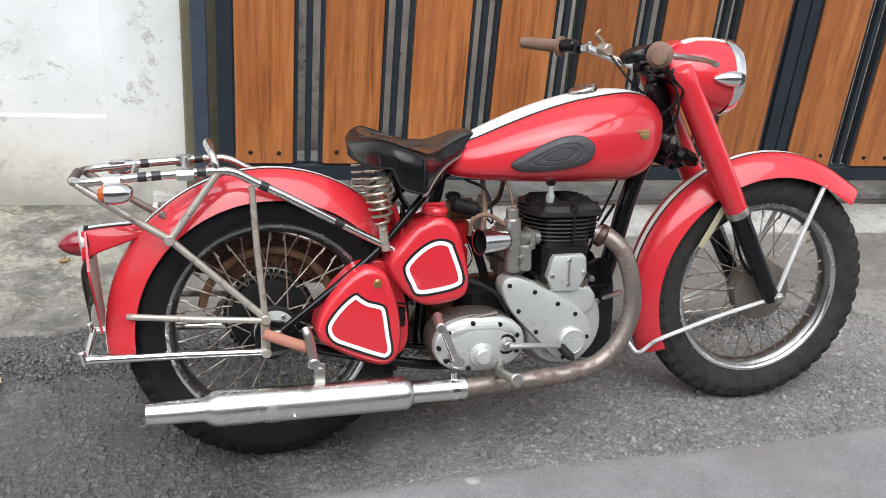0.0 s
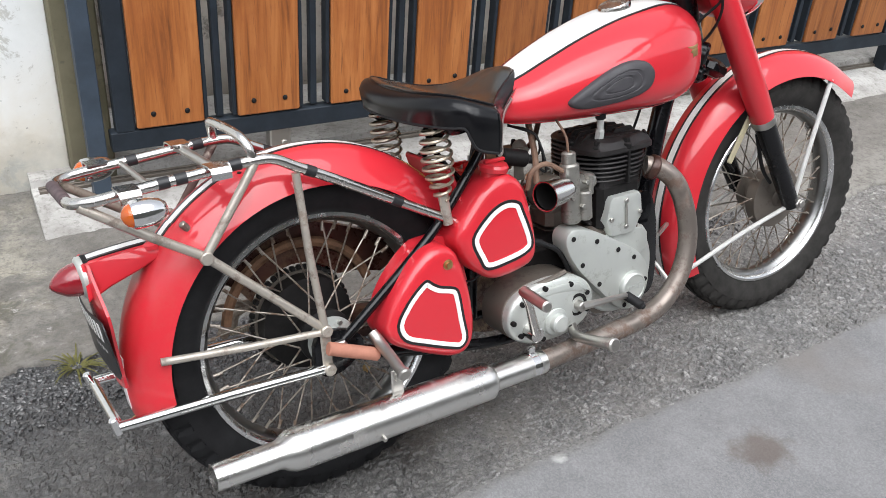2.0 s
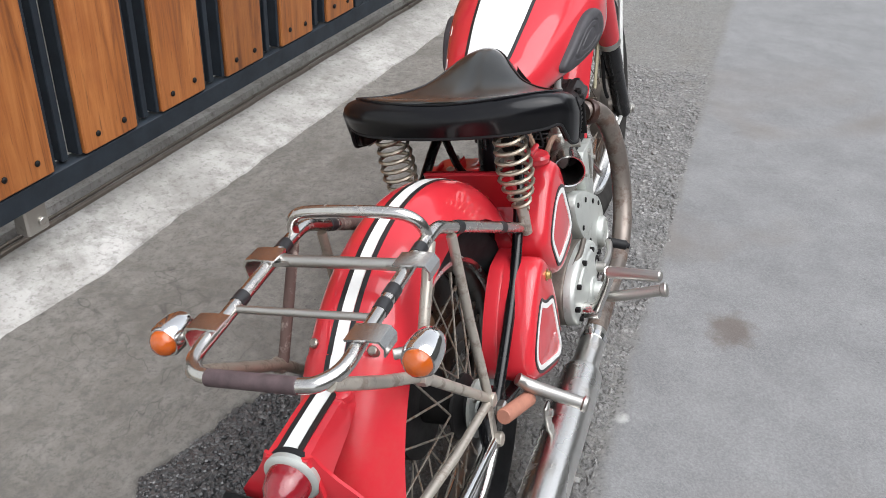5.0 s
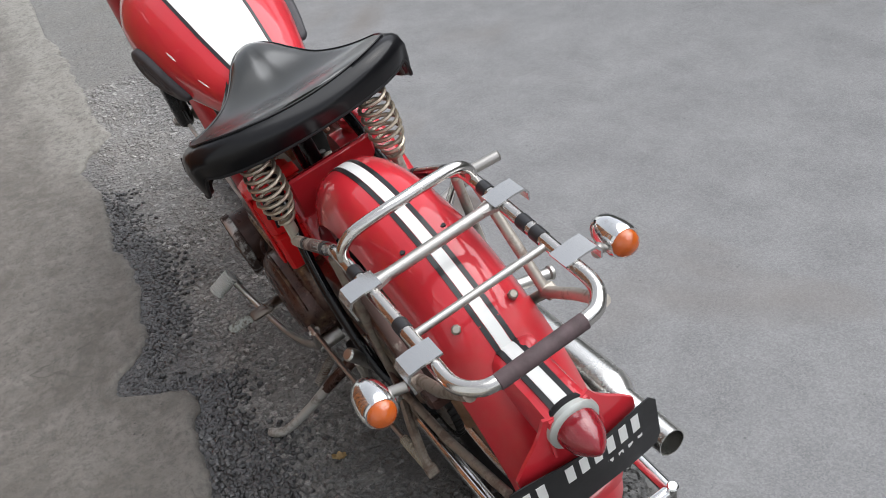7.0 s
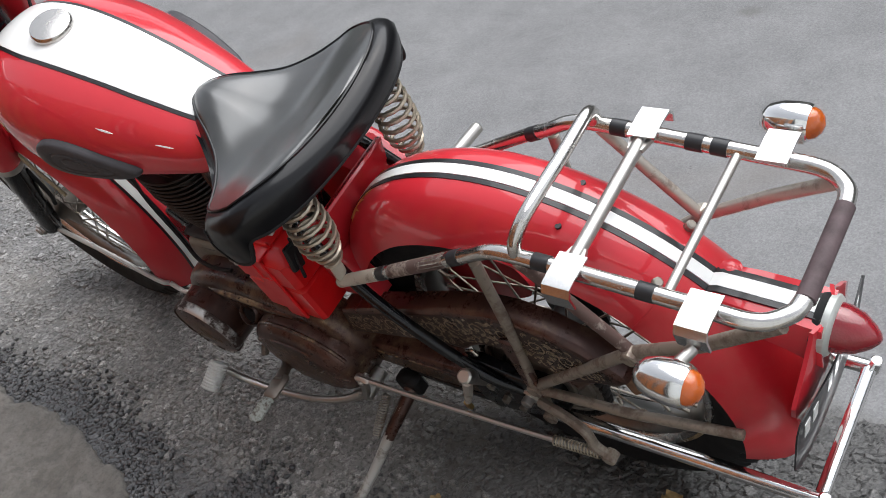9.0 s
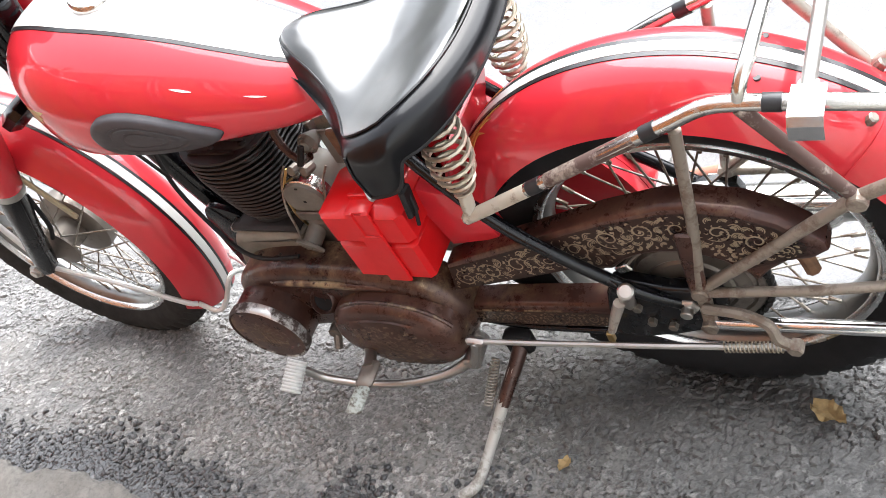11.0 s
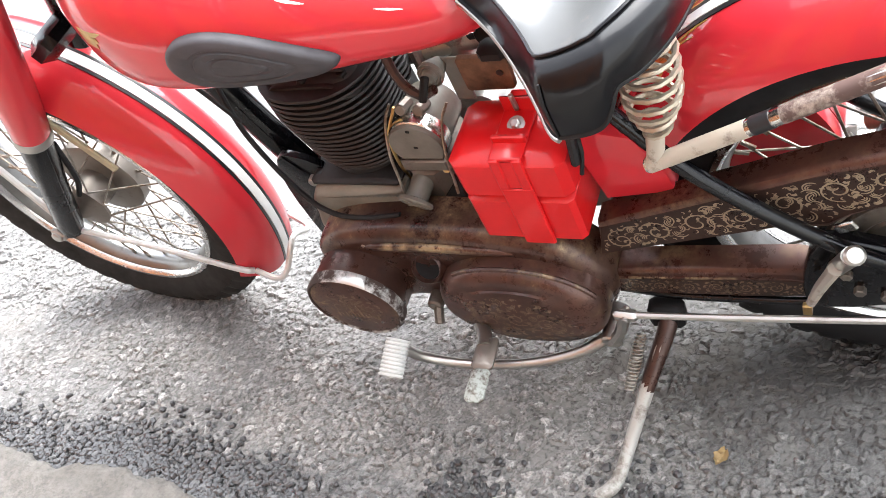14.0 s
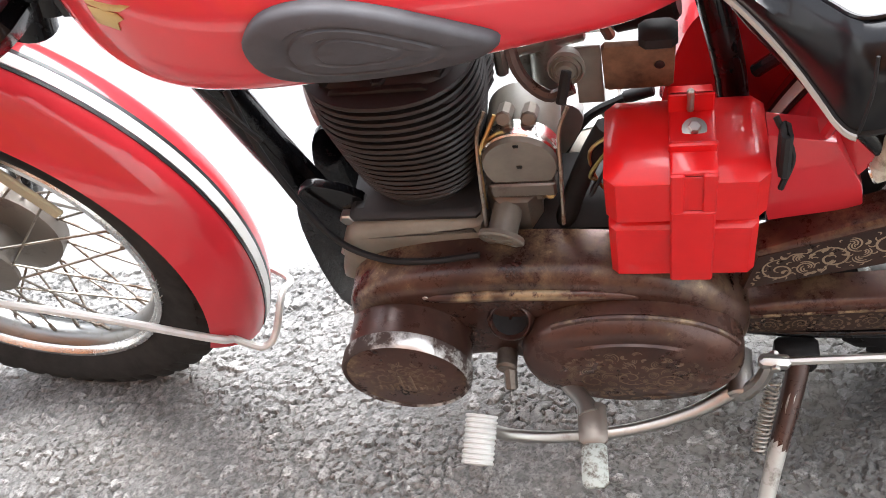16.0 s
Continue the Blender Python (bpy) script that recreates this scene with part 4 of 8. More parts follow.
# ---- the motorcycle, built upright and leant on its stand ----
bike = tagged(new("motorcycle"), "old red single-cylinder motorcycle with white stripes on its side stand", "motorcycle")
bike.matrix_world = pose(0, 0, 0, -12, 0, 0)
REAR, FRONT = (-0.005, 0.343), (1.362, 0.345)


def build_wheel(c, width, tyre_r, rim_r, hub, label, rubber, hub_mat):
    cx, cz = c
    turn = pose(0, 0, 0, 90, 0, 0)
    bm = BM()
    w = width * 0.34
    for k in (1, -1):
        lathe(bm, [(rim_r - 0.010, k * (w - 0.010)), (rim_r - 0.002, k * (w - 0.006)), (rim_r + 0.002, k * w), (rim_r - 0.001, k * (w + 0.004)), (rim_r - 0.008, k * (w + 0.0045)), (rim_r - 0.012, k * (w + 0.001)), (rim_r - 0.0145, k * (w - 0.006))], turn, 72, False)
    wheel = part("wheel", bm, RIMCHROME, bike, label)
    bm = BM()
    lathe(bm, [(rim_r - 0.0135, -w + 0.007), (rim_r - 0.019, -w + 0.012), (rim_r - 0.0245, -0.010), (rim_r - 0.0265, 0.0), (rim_r - 0.0245, 0.010), (rim_r - 0.019, w - 0.012), (rim_r - 0.0135, w - 0.007),
               (rim_r - 0.011, w - 0.008), (rim_r - 0.020, 0.008), (rim_r - 0.022, 0.0), (rim_r - 0.020, -0.008), (rim_r - 0.011, -w + 0.008), (rim_r - 0.0135, -w + 0.007)], turn, 72, False)
    part("rim_well", bm, WELL, wheel, "rim well, its dark reflection painted grey")
    wheel.location = (cx, 0, cz)
    # tyre with side blocks and a ribbed crown
    bm = BM()
    hw = width / 2
    side = [(rim_r - 0.004, 0.62), (rim_r + 0.008, 0.80), (rim_r + 0.028, 0.97), (rim_r + 0.046, 1.0), (tyre_r - 0.040, 0.985), (tyre_r - 0.038, 0.975), (tyre_r - 0.024, 0.90), (tyre_r - 0.011, 0.76), (tyre_r - 0.0085, 0.70),
            (tyre_r - 0.013, 0.66), (tyre_r - 0.012, 0.58), (tyre_r - 0.005, 0.54), (tyre_r - 0.002, 0.30), (tyre_r - 0.008, 0.26), (tyre_r - 0.008, 0.16), (tyre_r - 0.001, 0.12)]
    full = [(r, y * hw) for r, y in side] + [(r, -y * hw) for r, y in reversed(side)]
    n = 288
    rings = []
    for i in range(n):
        t = 2 * math.pi * i / n
        ring = []
        for k, (r, y) in enumerate(full):
            q = min(k, len(full) - 1 - k)
            groove = (i + (3 if k >= len(side) else 0)) % 6 in (0, 1)
            if q in (5, 6, 7, 8) and groove:
                r -= 0.008
                y *= 0.965
            if q in (11, 12) and (i + 3) % 6 in (0,):
                r -= 0.006
            ring.append(V(r * math.cos(t), y, r * math.sin(t)))
        rings.append(ring)
    vs = [[bm.verts.new(p) for p in ring] for ring in rings]
    for i in range(n):
        a, b = vs[i], vs[(i + 1) % n]
        for k in range(len(full) - 1):
            bm.faces.new((a[k], a[k + 1], b[k + 1], b[k]))
    part("tyre", bm, rubber, wheel, "black block-tread tyre", 30)
    bm = BM()
    lathe(bm, hub, turn, 36)
    part("hub", bm, hub_mat, wheel, "dull oily hub")
    # spokes, crossing
    meshes = []
    fl = 0.045
    for s in (1, -1):
        for lean in (1, -1):
            sb = BM()
            a0 = radians(34) * lean
            rod(sb, (0.052 * math.cos(a0), s * fl, 0.052 * math.sin(a0)), ((rim_r - 0.028), s * 0.006, 0), 0.0019, 0, 6)
            rod(sb, ((rim_r - 0.046), s * 0.0085, 0), ((rim_r - 0.027), s * 0.006, 0), 0.0034, 0, 6)
            meshes.append(part("spoke", sb, SPOKE, wheel))
    for i in range(10):
        for k, ob in enumerate(meshes):
            a = radians(36 * i + (0, 9, 18, 27)[k])
            o = ob if i == 0 else new("spoke", ob.data)
            o.parent = wheel
            o.rotation_euler = (0, a, 0)
    return wheel


rear_hub = [(0.012, -0.075), (0.030, -0.073), (0.034, -0.058), (0.055, -0.048), (0.056, -0.042), (0.034, -0.034), (0.034, 0.02), (0.098, 0.030), (0.100, 0.062), (0.092, 0.066), (0.04, 0.070), (0.012, 0.075)]
front_hub = [(0.010, -0.075), (0.022, -0.070), (0.026, -0.056), (0.070, -0.050), (0.086, -0.046), (0.088, -0.018), (0.083, -0.014), (0.036, -0.010), (0.034, 0.036), (0.054, 0.042), (0.054, 0.048), (0.026, 0.056), (0.012, 0.07)]
rear_wheel = build_wheel(REAR, 0.104, 0.345, 0.252, [(r, -h) for r, h in reversed(rear_hub)], "chrome rear rim with pitted spokes", TYRE, FIN)
front_wheel = build_wheel(FRONT, 0.094, 0.345, 0.252, [(r, -h) for r, h in reversed(front_hub)], "chrome front rim with pitted spokes", DUSTYTYRE, OILYALLOY)


def guard_point(c, r, ang, y, w, drop, p=3.4):
    q = abs(y) / w
    rr = r - drop * q ** p
    return V(c[0] + rr * math.cos(ang), y, c[1] + rr * math.sin(ang))


def mudguard(c, r, w, drop, a0, a1, steps=56, thick=0.003, flare=None):
    """A domed mudguard: outer and inner skin with a rolled edge, from angle a0 to a1 (degrees)."""
    bm = BM()
    ys = [w * math.sin(math.pi / 2 * k / 8) for k in range(-8, 9)]
    rings = []
    for i in range(steps + 1):
        t = i / steps
        a = radians(a0 + (a1 - a0) * t)
        rr, ww = r, w
        if flare:
            d, k = flare(t)
            rr, ww = r + d, w * k
        ring = [guard_point(c, rr, a, y * ww / w, ww, drop) for y in ys]
        ring += [guard_point(c, rr - thick, a, y * ww / w * 0.97, ww, drop) for y in reversed(ys)]
        rings.append(ring)
    return loft(bm, rings)


def guard_stripe(c, r, w, drop, a0, a1, y0, y1, lift, steps=60, flare=None):
    bm = BM()
    rings = []
    for i in range(steps + 1):
        t = i / steps
        a = radians(a0 + (a1 - a0) * t)
        rr = r + (flare(t)[0] if flare else 0)
        ym = (y0 + y1) / 2
        ring = [guard_point(c, rr + lift, a, y, w, drop) for y in (y0, ym, y1)] + [guard_point(c, rr - 0.001, a, y, w, drop) for y in (y1, ym, y0)]
        rings.append(ring)
    return loft(bm, rings)


def striped(parent, c, r, w, drop, a0, a1, half=0.013, line=0.010, flare=None):
    part("white_stripe", guard_stripe(c, r, w, drop, a0, a1, -half, half, 0.0016, flare=flare), WHITE, parent, "white painted stripe")
    for s in (1, -1):
        lo, hi = sorted((s * (half + 0.001), s * (half + line)))
        part("black_line", guard_stripe(c, r, w, drop, a0, a1, lo, hi, 0.0012, flare=flare), BLACKLINE, parent, "black pinstripe")


RG = dict(c=REAR, r=0.381, w=0.080, drop=0.066)
rear_guard = part("rear_mudguard", mudguard(a0=14, a1=134, **RG), RED, bike)
striped(rear_guard, RG["c"], RG["r"], RG["w"], RG["drop"], 16, 133, 0.0085, 0.008)
tail_guard = part("mudguard_tail", mudguard(REAR, 0.3822, 0.0808, 0.0665, 132, 189, 30), DULLRED, bike, "red hinged tail of the mudguard")
striped(tail_guard, REAR, 0.3822, 0.0808, 0.0665, 132.2, 139.5, 0.0085, 0.008)
part("white_stripe", guard_stripe(REAR, 0.3822, 0.0808, 0.0665, 172, 187, -0.012, 0.012, 0.0015), WHITE, tail_guard, "chipped white stripe")
for x, y, z in ((-0.246, 0.040, 0.632), (-0.250, -0.046, 0.630)):
    bm = BM()
    rod(bm, (x + 0.01, y, z - 0.012), (x - 0.003, y * 1.05, z + 0.004), 0.0070, 0.002, 8)
    part("bolt", bm, SPOKE, tail_guard)
for y in (0.036, -0.031):
    bm = BM()
    p = guard_point(REAR, 0.381, radians(109.5), y, 0.08, 0.066)
    rod(bm, p + V(0, 0, -0.002), p + V(0, 0, 0.0008), 0.0042, 0, 10)
    part("bolt_hole", bm, BLACKLINE, rear_guard, "empty dark bolt hole")


# rubbed gilt flames beside the stripe, ahead of the saddle springs
for s in (1, -1):
    bm = BM()
    for k, (a0, a1, y, w) in enumerate(((40, 56, 0.022, 0.006), (42, 53, 0.031, 0.006), (44, 50, 0.039, 0.005))):
        rings = []
        for i in range(9):
            t = i / 8
            a, yy, h = radians(a0 + (a1 - a0) * t), y + 0.004 * math.sin(5 * t + k), w * (1 - t) ** 0.7 / 2 + 0.0004
            lo, hi = s * (yy - h), s * (yy + h)
            rings.append([guard_point(REAR, 0.3816, a, lo, 0.08, 0.066), guard_point(REAR, 0.3816, a, hi, 0.08, 0.066), guard_point(REAR, 0.3805, a, hi, 0.08, 0.066), guard_point(REAR, 0.3805, a, lo, 0.08, 0.066)])
        loft(bm, rings)
    part("gilt_flame", bm, GILT, rear_guard, "rubbed gilt flame transfer")


def front_flare(t):
    k = max(0.0, (0.09 - t) / 0.09)
    return (0.010 * k * k, 1 - 0.10 * k)


FG = dict(c=FRONT, r=0.394, w=0.074, drop=0.060)
front_guard = part("front_mudguard", mudguard(a0=46, a1=206, steps=70, flare=front_flare, **FG), RED, bike)
striped(front_guard, FG["c"], FG["r"], FG["w"], FG["drop"], 47, 206, 0.0085, 0.006, front_flare)

# stays of the front mudguard
bm = BM()
for s in (1, -1):
    tube(bm, [(1.505, s * 0.066, 0.655), (1.44, s * 0.078, 0.50), (1.385, s * 0.088, 0.350)], 0.0065, 8)
part("guard_stay", bm, SILVERPAINT, front_guard, "painted silver mudguard stay")
for s in (1, -1):
    bm = BM()
    tube(bm, [(1.37, s * 0.095, 0.338), (1.20, s * 0.085, 0.287), (1.045, s * 0.078, 0.232), (1.022, s * 0.068, 0.215)], 0.006, 8)
    part("guard_stay", bm, SILVERPAINT, front_guard)
    bm = BM()
    box(bm, (1.165, s * 0.073, 0.545), (0.018, 0.006, 0.13), 0.002, pose(0, 0, 0, 0, 28, 0))
    part("guard_bracket", bm, PALEBRASS, front_guard, "bare brass-coloured bracket")
bm = BM()
tube(bm, [(1.022, -0.066, 0.213), (0.990, -0.062, 0.188), (0.975, -0.045, 0.195), (0.962, 0.0, 0.232), (0.972, 0.045, 0.195), (0.990, 0.062, 0.188), (1.022, 0.066, 0.213)], 0.0055, 8, 8)
part("guard_hoop", bm, SILVERPAINT, front_guard, "bent chrome wire hoop")


# ---- fork, lamp, bars ----
def build_front_end():
    fork = BM()
    box(fork, (1.005, 0, 0.945), (0.09, 0.20, 0.035), 0.012, pose(0, 0, 0, 0, 28, 0))
    rod(fork, (0.985, 0, 0.96), (1.075, 0, 0.70), 0.026, 0.004, 20)
    box(fork, (1.075, 0, 0.735), (0.07, 0.145, 0.04), 0.012, pose(0, 0, 0, 0, 28, 0))
    fork = part("fork", fork, FRAMEBLACK, bike, "telescopic fork with red shrouds and black lower legs")
    for s in (1, -1):
        y = s * 0.094
        bm = BM()
        top, mid, end = V(1.008, y, 0.968), V(1.219, y, 0.594), V(1.366, y, 0.334)
        lathe(bm, [(0.012, -0.006), (0.026, -0.002), (0.031, 0.006), (0.033, 0.05), (0.0335, 0.32), (0.0315, 0.40), (0.030, (mid - top).length)], along(top, mid), 26)
        shroud = part("fork_shroud", bm, RED, fork, "red fork shroud")
        bm = BM()
        d = (mid - top).normalized()
        lathe(bm, [(0.0305, 0), (0.0315, 0.003), (0.0315, 0.018), (0.029, 0.021)], along(mid - d * 0.006, mid + d * 0.05), 24)
        part("collar", bm, STEEL, fork)
        bm = BM()
        lathe(bm, [(0.027, 0), (0.027, 0.08), (0.025, 0.10), (0.024, 0.26), (0.022, 0.285), (0.010, 0.295)], along(mid + d * 0.012, mid + d * 0.4), 22)
        part("fork_leg", bm, FRAMEBLACK, fork, "black lower fork leg")
        bm = BM()
        rod(bm, (1.372, s * 0.058, 0.345), (1.372, s * 0.128, 0.345), 0.011, 0.002, 12)
        rod(bm, (1.372, s * 0.112, 0.345), (1.372, s * 0.122, 0.345), 0.016, 0.002, 6)
        part("axle_nut", bm, STEEL, fork)
        bm = BM()
        tube(bm, [(1.225, s * 0.075, 0.55), (1.27, s * 0.066, 0.45), (1.31, s * 0.064, 0.40)], 0.005, 8)
        part("brake_cable", bm, RUBBER, fork)
    # lamp in its red shell
    bm = BM()
    rings = []
    for x, z, ry, rz in ((0.995, 0.968, 0.052, 0.020), (1.02, 0.962, 0.078, 0.048), (1.06, 0.953, 0.098, 0.075), (1.105, 0.946, 0.103, 0.094), (1.15, 0.942, 0.102, 0.099), (1.187, 0.941, 0.098, 0.096)):
        rings.append([V(x + 0.05 * (z - (z + rz * math.sin(t))) , ry * math.cos(t), z + rz * math.sin(t)) for t in (2 * math.pi * k / 40 for k in range(40))])
    loft(bm, rings)
    lamp = part("headlamp", bm, RED, bike, "red headlamp shell with white stripe and chrome rim")
    m = along((1.185, 0, 0.941), (1.35, 0, 0.933))
    bm = BM()
    lathe(bm, [(0.0965, -0.004), (0.101, 0.0), (0.102, 0.010), (0.096, 0.026), (0.085, 0.032), (0.083, 0.026), (0.090, 0.010)], m, 48, False)
    part("rim", bm, CHROME, lamp, "chrome headlamp rim")
    bm = BM()
    lathe(bm, [(0.086, 0.024), (0.075, 0.036), (0.045, 0.046), (0.002, 0.050)], m, 40, False)
    part("glass", bm, GLASS, lamp)
    bm = BM()
    lathe(bm, [(0.084, 0.022), (0.06, 0.0), (0.03, -0.02), (0.004, -0.026)], m, 40, False)
    part("reflector", bm, CHROME, lamp)
    bm = BM()
    rows = ((1.005, 0.989), (1.03, 1.010), (1.07, 1.0300), (1.105, 1.0410), (1.15, 1.0432), (1.186, 1.0388))
    ring = []
    for x, z in rows:
        ring.append([V(x - 0.05 * (z - 0.945), y, z + 0.0018 - dz) for y, dz in ((-0.026, 0.0032), (0, 0), (0.026, 0.0032))] + [V(x, y, z - 0.006) for y in (0.026, 0, -0.026)])
    loft(bm, ring)
    part("white_stripe", bm, WHITE, lamp, "white stripe over the lamp")
    bm = BM()
    lathe(bm, [(0.034, 0), (0.035, 0.008), (0.030, 0.013), (0.002, 0.014)], along((1.035, 0.0, 1.013), (1.015, 0.0, 1.06)), 28)
    part("dial_cover", bm, RED, lamp, "round red blanking cap")
    for s in (1, -1):
        bm = BM()
        lathe(bm, [(0.002, -0.058), (0.012, -0.045), (0.019, -0.02), (0.021, 0.0), (0.019, 0.01), (0.006, 0.018)], along((1.172, s * 0.105, 0.945), (1.26, s * 0.104, 0.945)), 20)
        part("pilot_lamp", bm, CHROME, lamp, "small chrome pilot lamp")
    # bars
    bm = BM()
    side = [(0.988, 0.05, 0.968), (0.978, 0.10, 0.966), (0.950, 0.18, 0.980), (0.900, 0.26, 1.006), (0.848, 0.325, 1.008), (0.775, 0.41, 1.014)]
    tube(bm, [(x + max(0.0, y - 0.28) * 0.38, -y, z - max(0.0, y - 0.28) * 0.08) for x, y, z in reversed(side)] + [(x, y, z) for x, y, z in side], 0.0122, 14, 5)
    bars = part("handlebar", bm, CHROME, bike, "chrome handlebar with brown rubber grips")
    bars.matrix_local = Matrix.Translation((0.985, 0, 0)) @ pose(0, 0, 0, 0, 0, -6) @ Matrix.Translation((-0.985, 0, 0))
    for s in (1, -1):
        bm = BM()
        a, b = (V(0.755, 0.432, 1.016), V(0.846, 0.326, 1.008)) if s > 0 else (V(0.812, -0.438, 1.003), V(0.862, -0.326, 1.005))
        h = (b - a).length
        lathe(bm, [(0.006, -0.004), (0.016, -0.002), (0.018, 0.004), (0.0165, 0.012), (0.0185, 0.05), (0.0188, h - 0.02), (0.029, h - 0.012), (0.030, h - 0.003), (0.013, h)], along(a, b), 20)
        part("grip", bm, GRIP, bars, "brown rubber grip")
        bm = BM()
        rod(bm, (0.842, s * 0.330, 1.010), (0.872, s * 0.288, 1.012), 0.019, 0.003)
        box(bm, (0.875, s * 0.280, 1.006), (0.03, 0.03, 0.035), 0.006)
        part("switch_block", bm, FRAMEBLACK, bars)
        bm = BM()
        tube(bm, [(0.895, s * 0.265, 1.004), (0.925, s * 0.30, 1.000), (0.940, s * 0.36, 0.998), (0.938, s * 0.42, 0.994), (0.930, s * 0.462, 0.990)], [0.008, 0.007, 0.006, 0.0055, 0.007], 8)
        part("lever", bm, STEEL, bars, "hand lever")
        bm = BM()
        lathe(bm, [(0.0125, 0), (0.0175, 0.002), (0.0175, 0.018), (0.014, 0.021)], along((0.866, s * 0.302, 1.007), (0.882, s * 0.283, 1.0065)), 18)
        part("grip_collar", bm, OLDCHROME, bars)
        bm = BM()
        box(bm, (0.896, s * 0.262, 1.006), (0.035, 0.030, 0.026), 0.006, pose(0, 0, 0, 0, 0, s * 40))
        part("lever_clamp", bm, OLDCHROME, bars, "chrome lever clamp")
        bm = BM()
        rod(bm, (0.902, s * 0.255, 1.016), (0.902, s * 0.255, 1.026), 0.006, 0.001, 6)
        part("clamp_bolt", bm, STEEL, bars)
        bm = BM()
        rod(bm, (0.930, s * 0.190, 1.005), (0.918, s * 0.215, 1.006), 0.0165, 0.003, 16)
        part("cable_clamp", bm, OLDCHROME, bars)
    bm = BM()
    tube(bm, [(0.925, 0.20, 1.012), (0.912, 0.19, 1.03), (0.895, 0.183, 1.045), (0.905, 0.182, 1.058)], [0.007, 0.006, 0.005, 0.003], 8)
    rod(bm, (0.93, 0.17, 1.004), (0.915, 0.20, 1.008), 0.017, 0.003)
    part("choke_lever", bm, SPRING, bars, "curved bare thumb lever")
    for y, z0 in ((0.055, 0.99), (-0.055, 0.99)):
        bm = BM()
        box(bm, (0.985, y, 0.972), (0.05, 0.03, 0.045), 0.008)
        part("bar_clamp", bm, FRAMEBLACK, bars)
    bm = BM()
    lathe(bm, [(0.036, 0), (0.040, 0.004), (0.040, 0.020), (0.036, 0.026), (0.032, 0.024), (0.002, 0.024)], along((0.955, 0.03, 0.985), (0.935, 0.03, 1.03)), 30)
    part("meter", bm, FRAMEBLACK, bars, "black round meter with chrome rim")
    for k, pts in enumerate((
        [(0.93, 0.16, 0.99), (0.97, 0.12, 0.93), (1.02, 0.06, 0.86), (1.0, 0.02, 0.78)],
        [(0.91, -0.22, 1.0), (0.98, -0.16, 0.94), (1.03, -0.10, 0.90), (0.99, -0.05, 0.83), (0.96, -0.03, 0.70)],
        [(0.93, -0.18, 1.0), (1.0, -0.14, 0.90), (1.02, -0.085, 0.83), (0.985, -0.05, 0.78)],
        [(0.96, 0.06, 0.97), (0.985, 0.075, 0.86), (0.965, 0.06, 0.76), (0.93, 0.045, 0.66), (0.88, 0.04, 0.55)])):
        bm = BM()
        tube(bm, pts, 0.0035, 6, 8)
        part("cable", bm, RUBBER, bars)
    # tangle under the steering head
    bm = BM()
    rod(bm, (0.985, -0.03, 0.79), (1.02, -0.075, 0.775), 0.030, 0.005, 20)
    rod(bm, (0.995, -0.02, 0.745), (1.025, -0.06, 0.73), 0.022, 0.004, 16)
    box(bm, (1.0, 0.03, 0.76), (0.05, 0.05, 0.06), 0.01)
    part("horn", bm, FRAMEBLACK, bike, "black horn and wiring under the steering head")
    return fork, lamp


fork, headlamp = build_front_end()
# the fork is turned a little to the right
PIVOT = Matrix.Translation((0.975, 0, 0.94))
STEER = Matrix.Translation((0, 0.012, 0)) @ PIVOT @ Matrix.Rotation(radians(-2.4), 4, V(-0.492, 0, 0.871)) @ PIVOT.inverted()
TILT = Matrix.Translation((0.016, 0, 0)) @ PIVOT @ Matrix.Rotation(radians(1.2), 4, "X") @ PIVOT.inverted()
for ob, at in ((front_wheel, Matrix.Translation((FRONT[0], 0, FRONT[1]))), (front_guard, Matrix()), (fork, Matrix()), (headlamp, Matrix())):
    ob.matrix_local = (STEER if ob is headlamp else TILT @ STEER) @ at

# ---- tank ----
TANK = [(0.418, 0.757, 0.712, 0.030), (0.432, 0.770, 0.700, 0.060), (0.46, 0.785, 0.694, 0.083), (0.50, 0.800, 0.690, 0.100), (0.565, 0.829, 0.686, 0.118), (0.65, 0.862, 0.683, 0.140),
        (0.744, 0.890, 0.681, 0.157), (0.82, 0.904, 0.680, 0.161), (0.88, 0.909, 0.683, 0.153), (0.93, 0.904, 0.697, 0.132), (0.965, 0.891, 0.722, 0.105), (0.99, 0.870, 0.755, 0.073), (1.002, 0.845, 0.790, 0.040)]


def tank_point(x, t, off=0.0):
    """A point of the tank's skin: t from -90 (bottom) over 0 (side, left) to 90 (top) and on to 270."""
    zt, zb, w = lerp_table(TANK, x)
    zm = zb + 0.45 * (zt - zb)
    c, s = math.cos(t), math.sin(t)
    n = 2.35 if s > 0 else 3.0
    y = (w + off) * math.copysign(abs(c) ** (2 / n), c)
    z = zm + ((zt - zm + off) if s > 0 else (zm - zb + off)) * math.copysign(abs(s) ** (2 / n), s)
    return V(x, y, z)


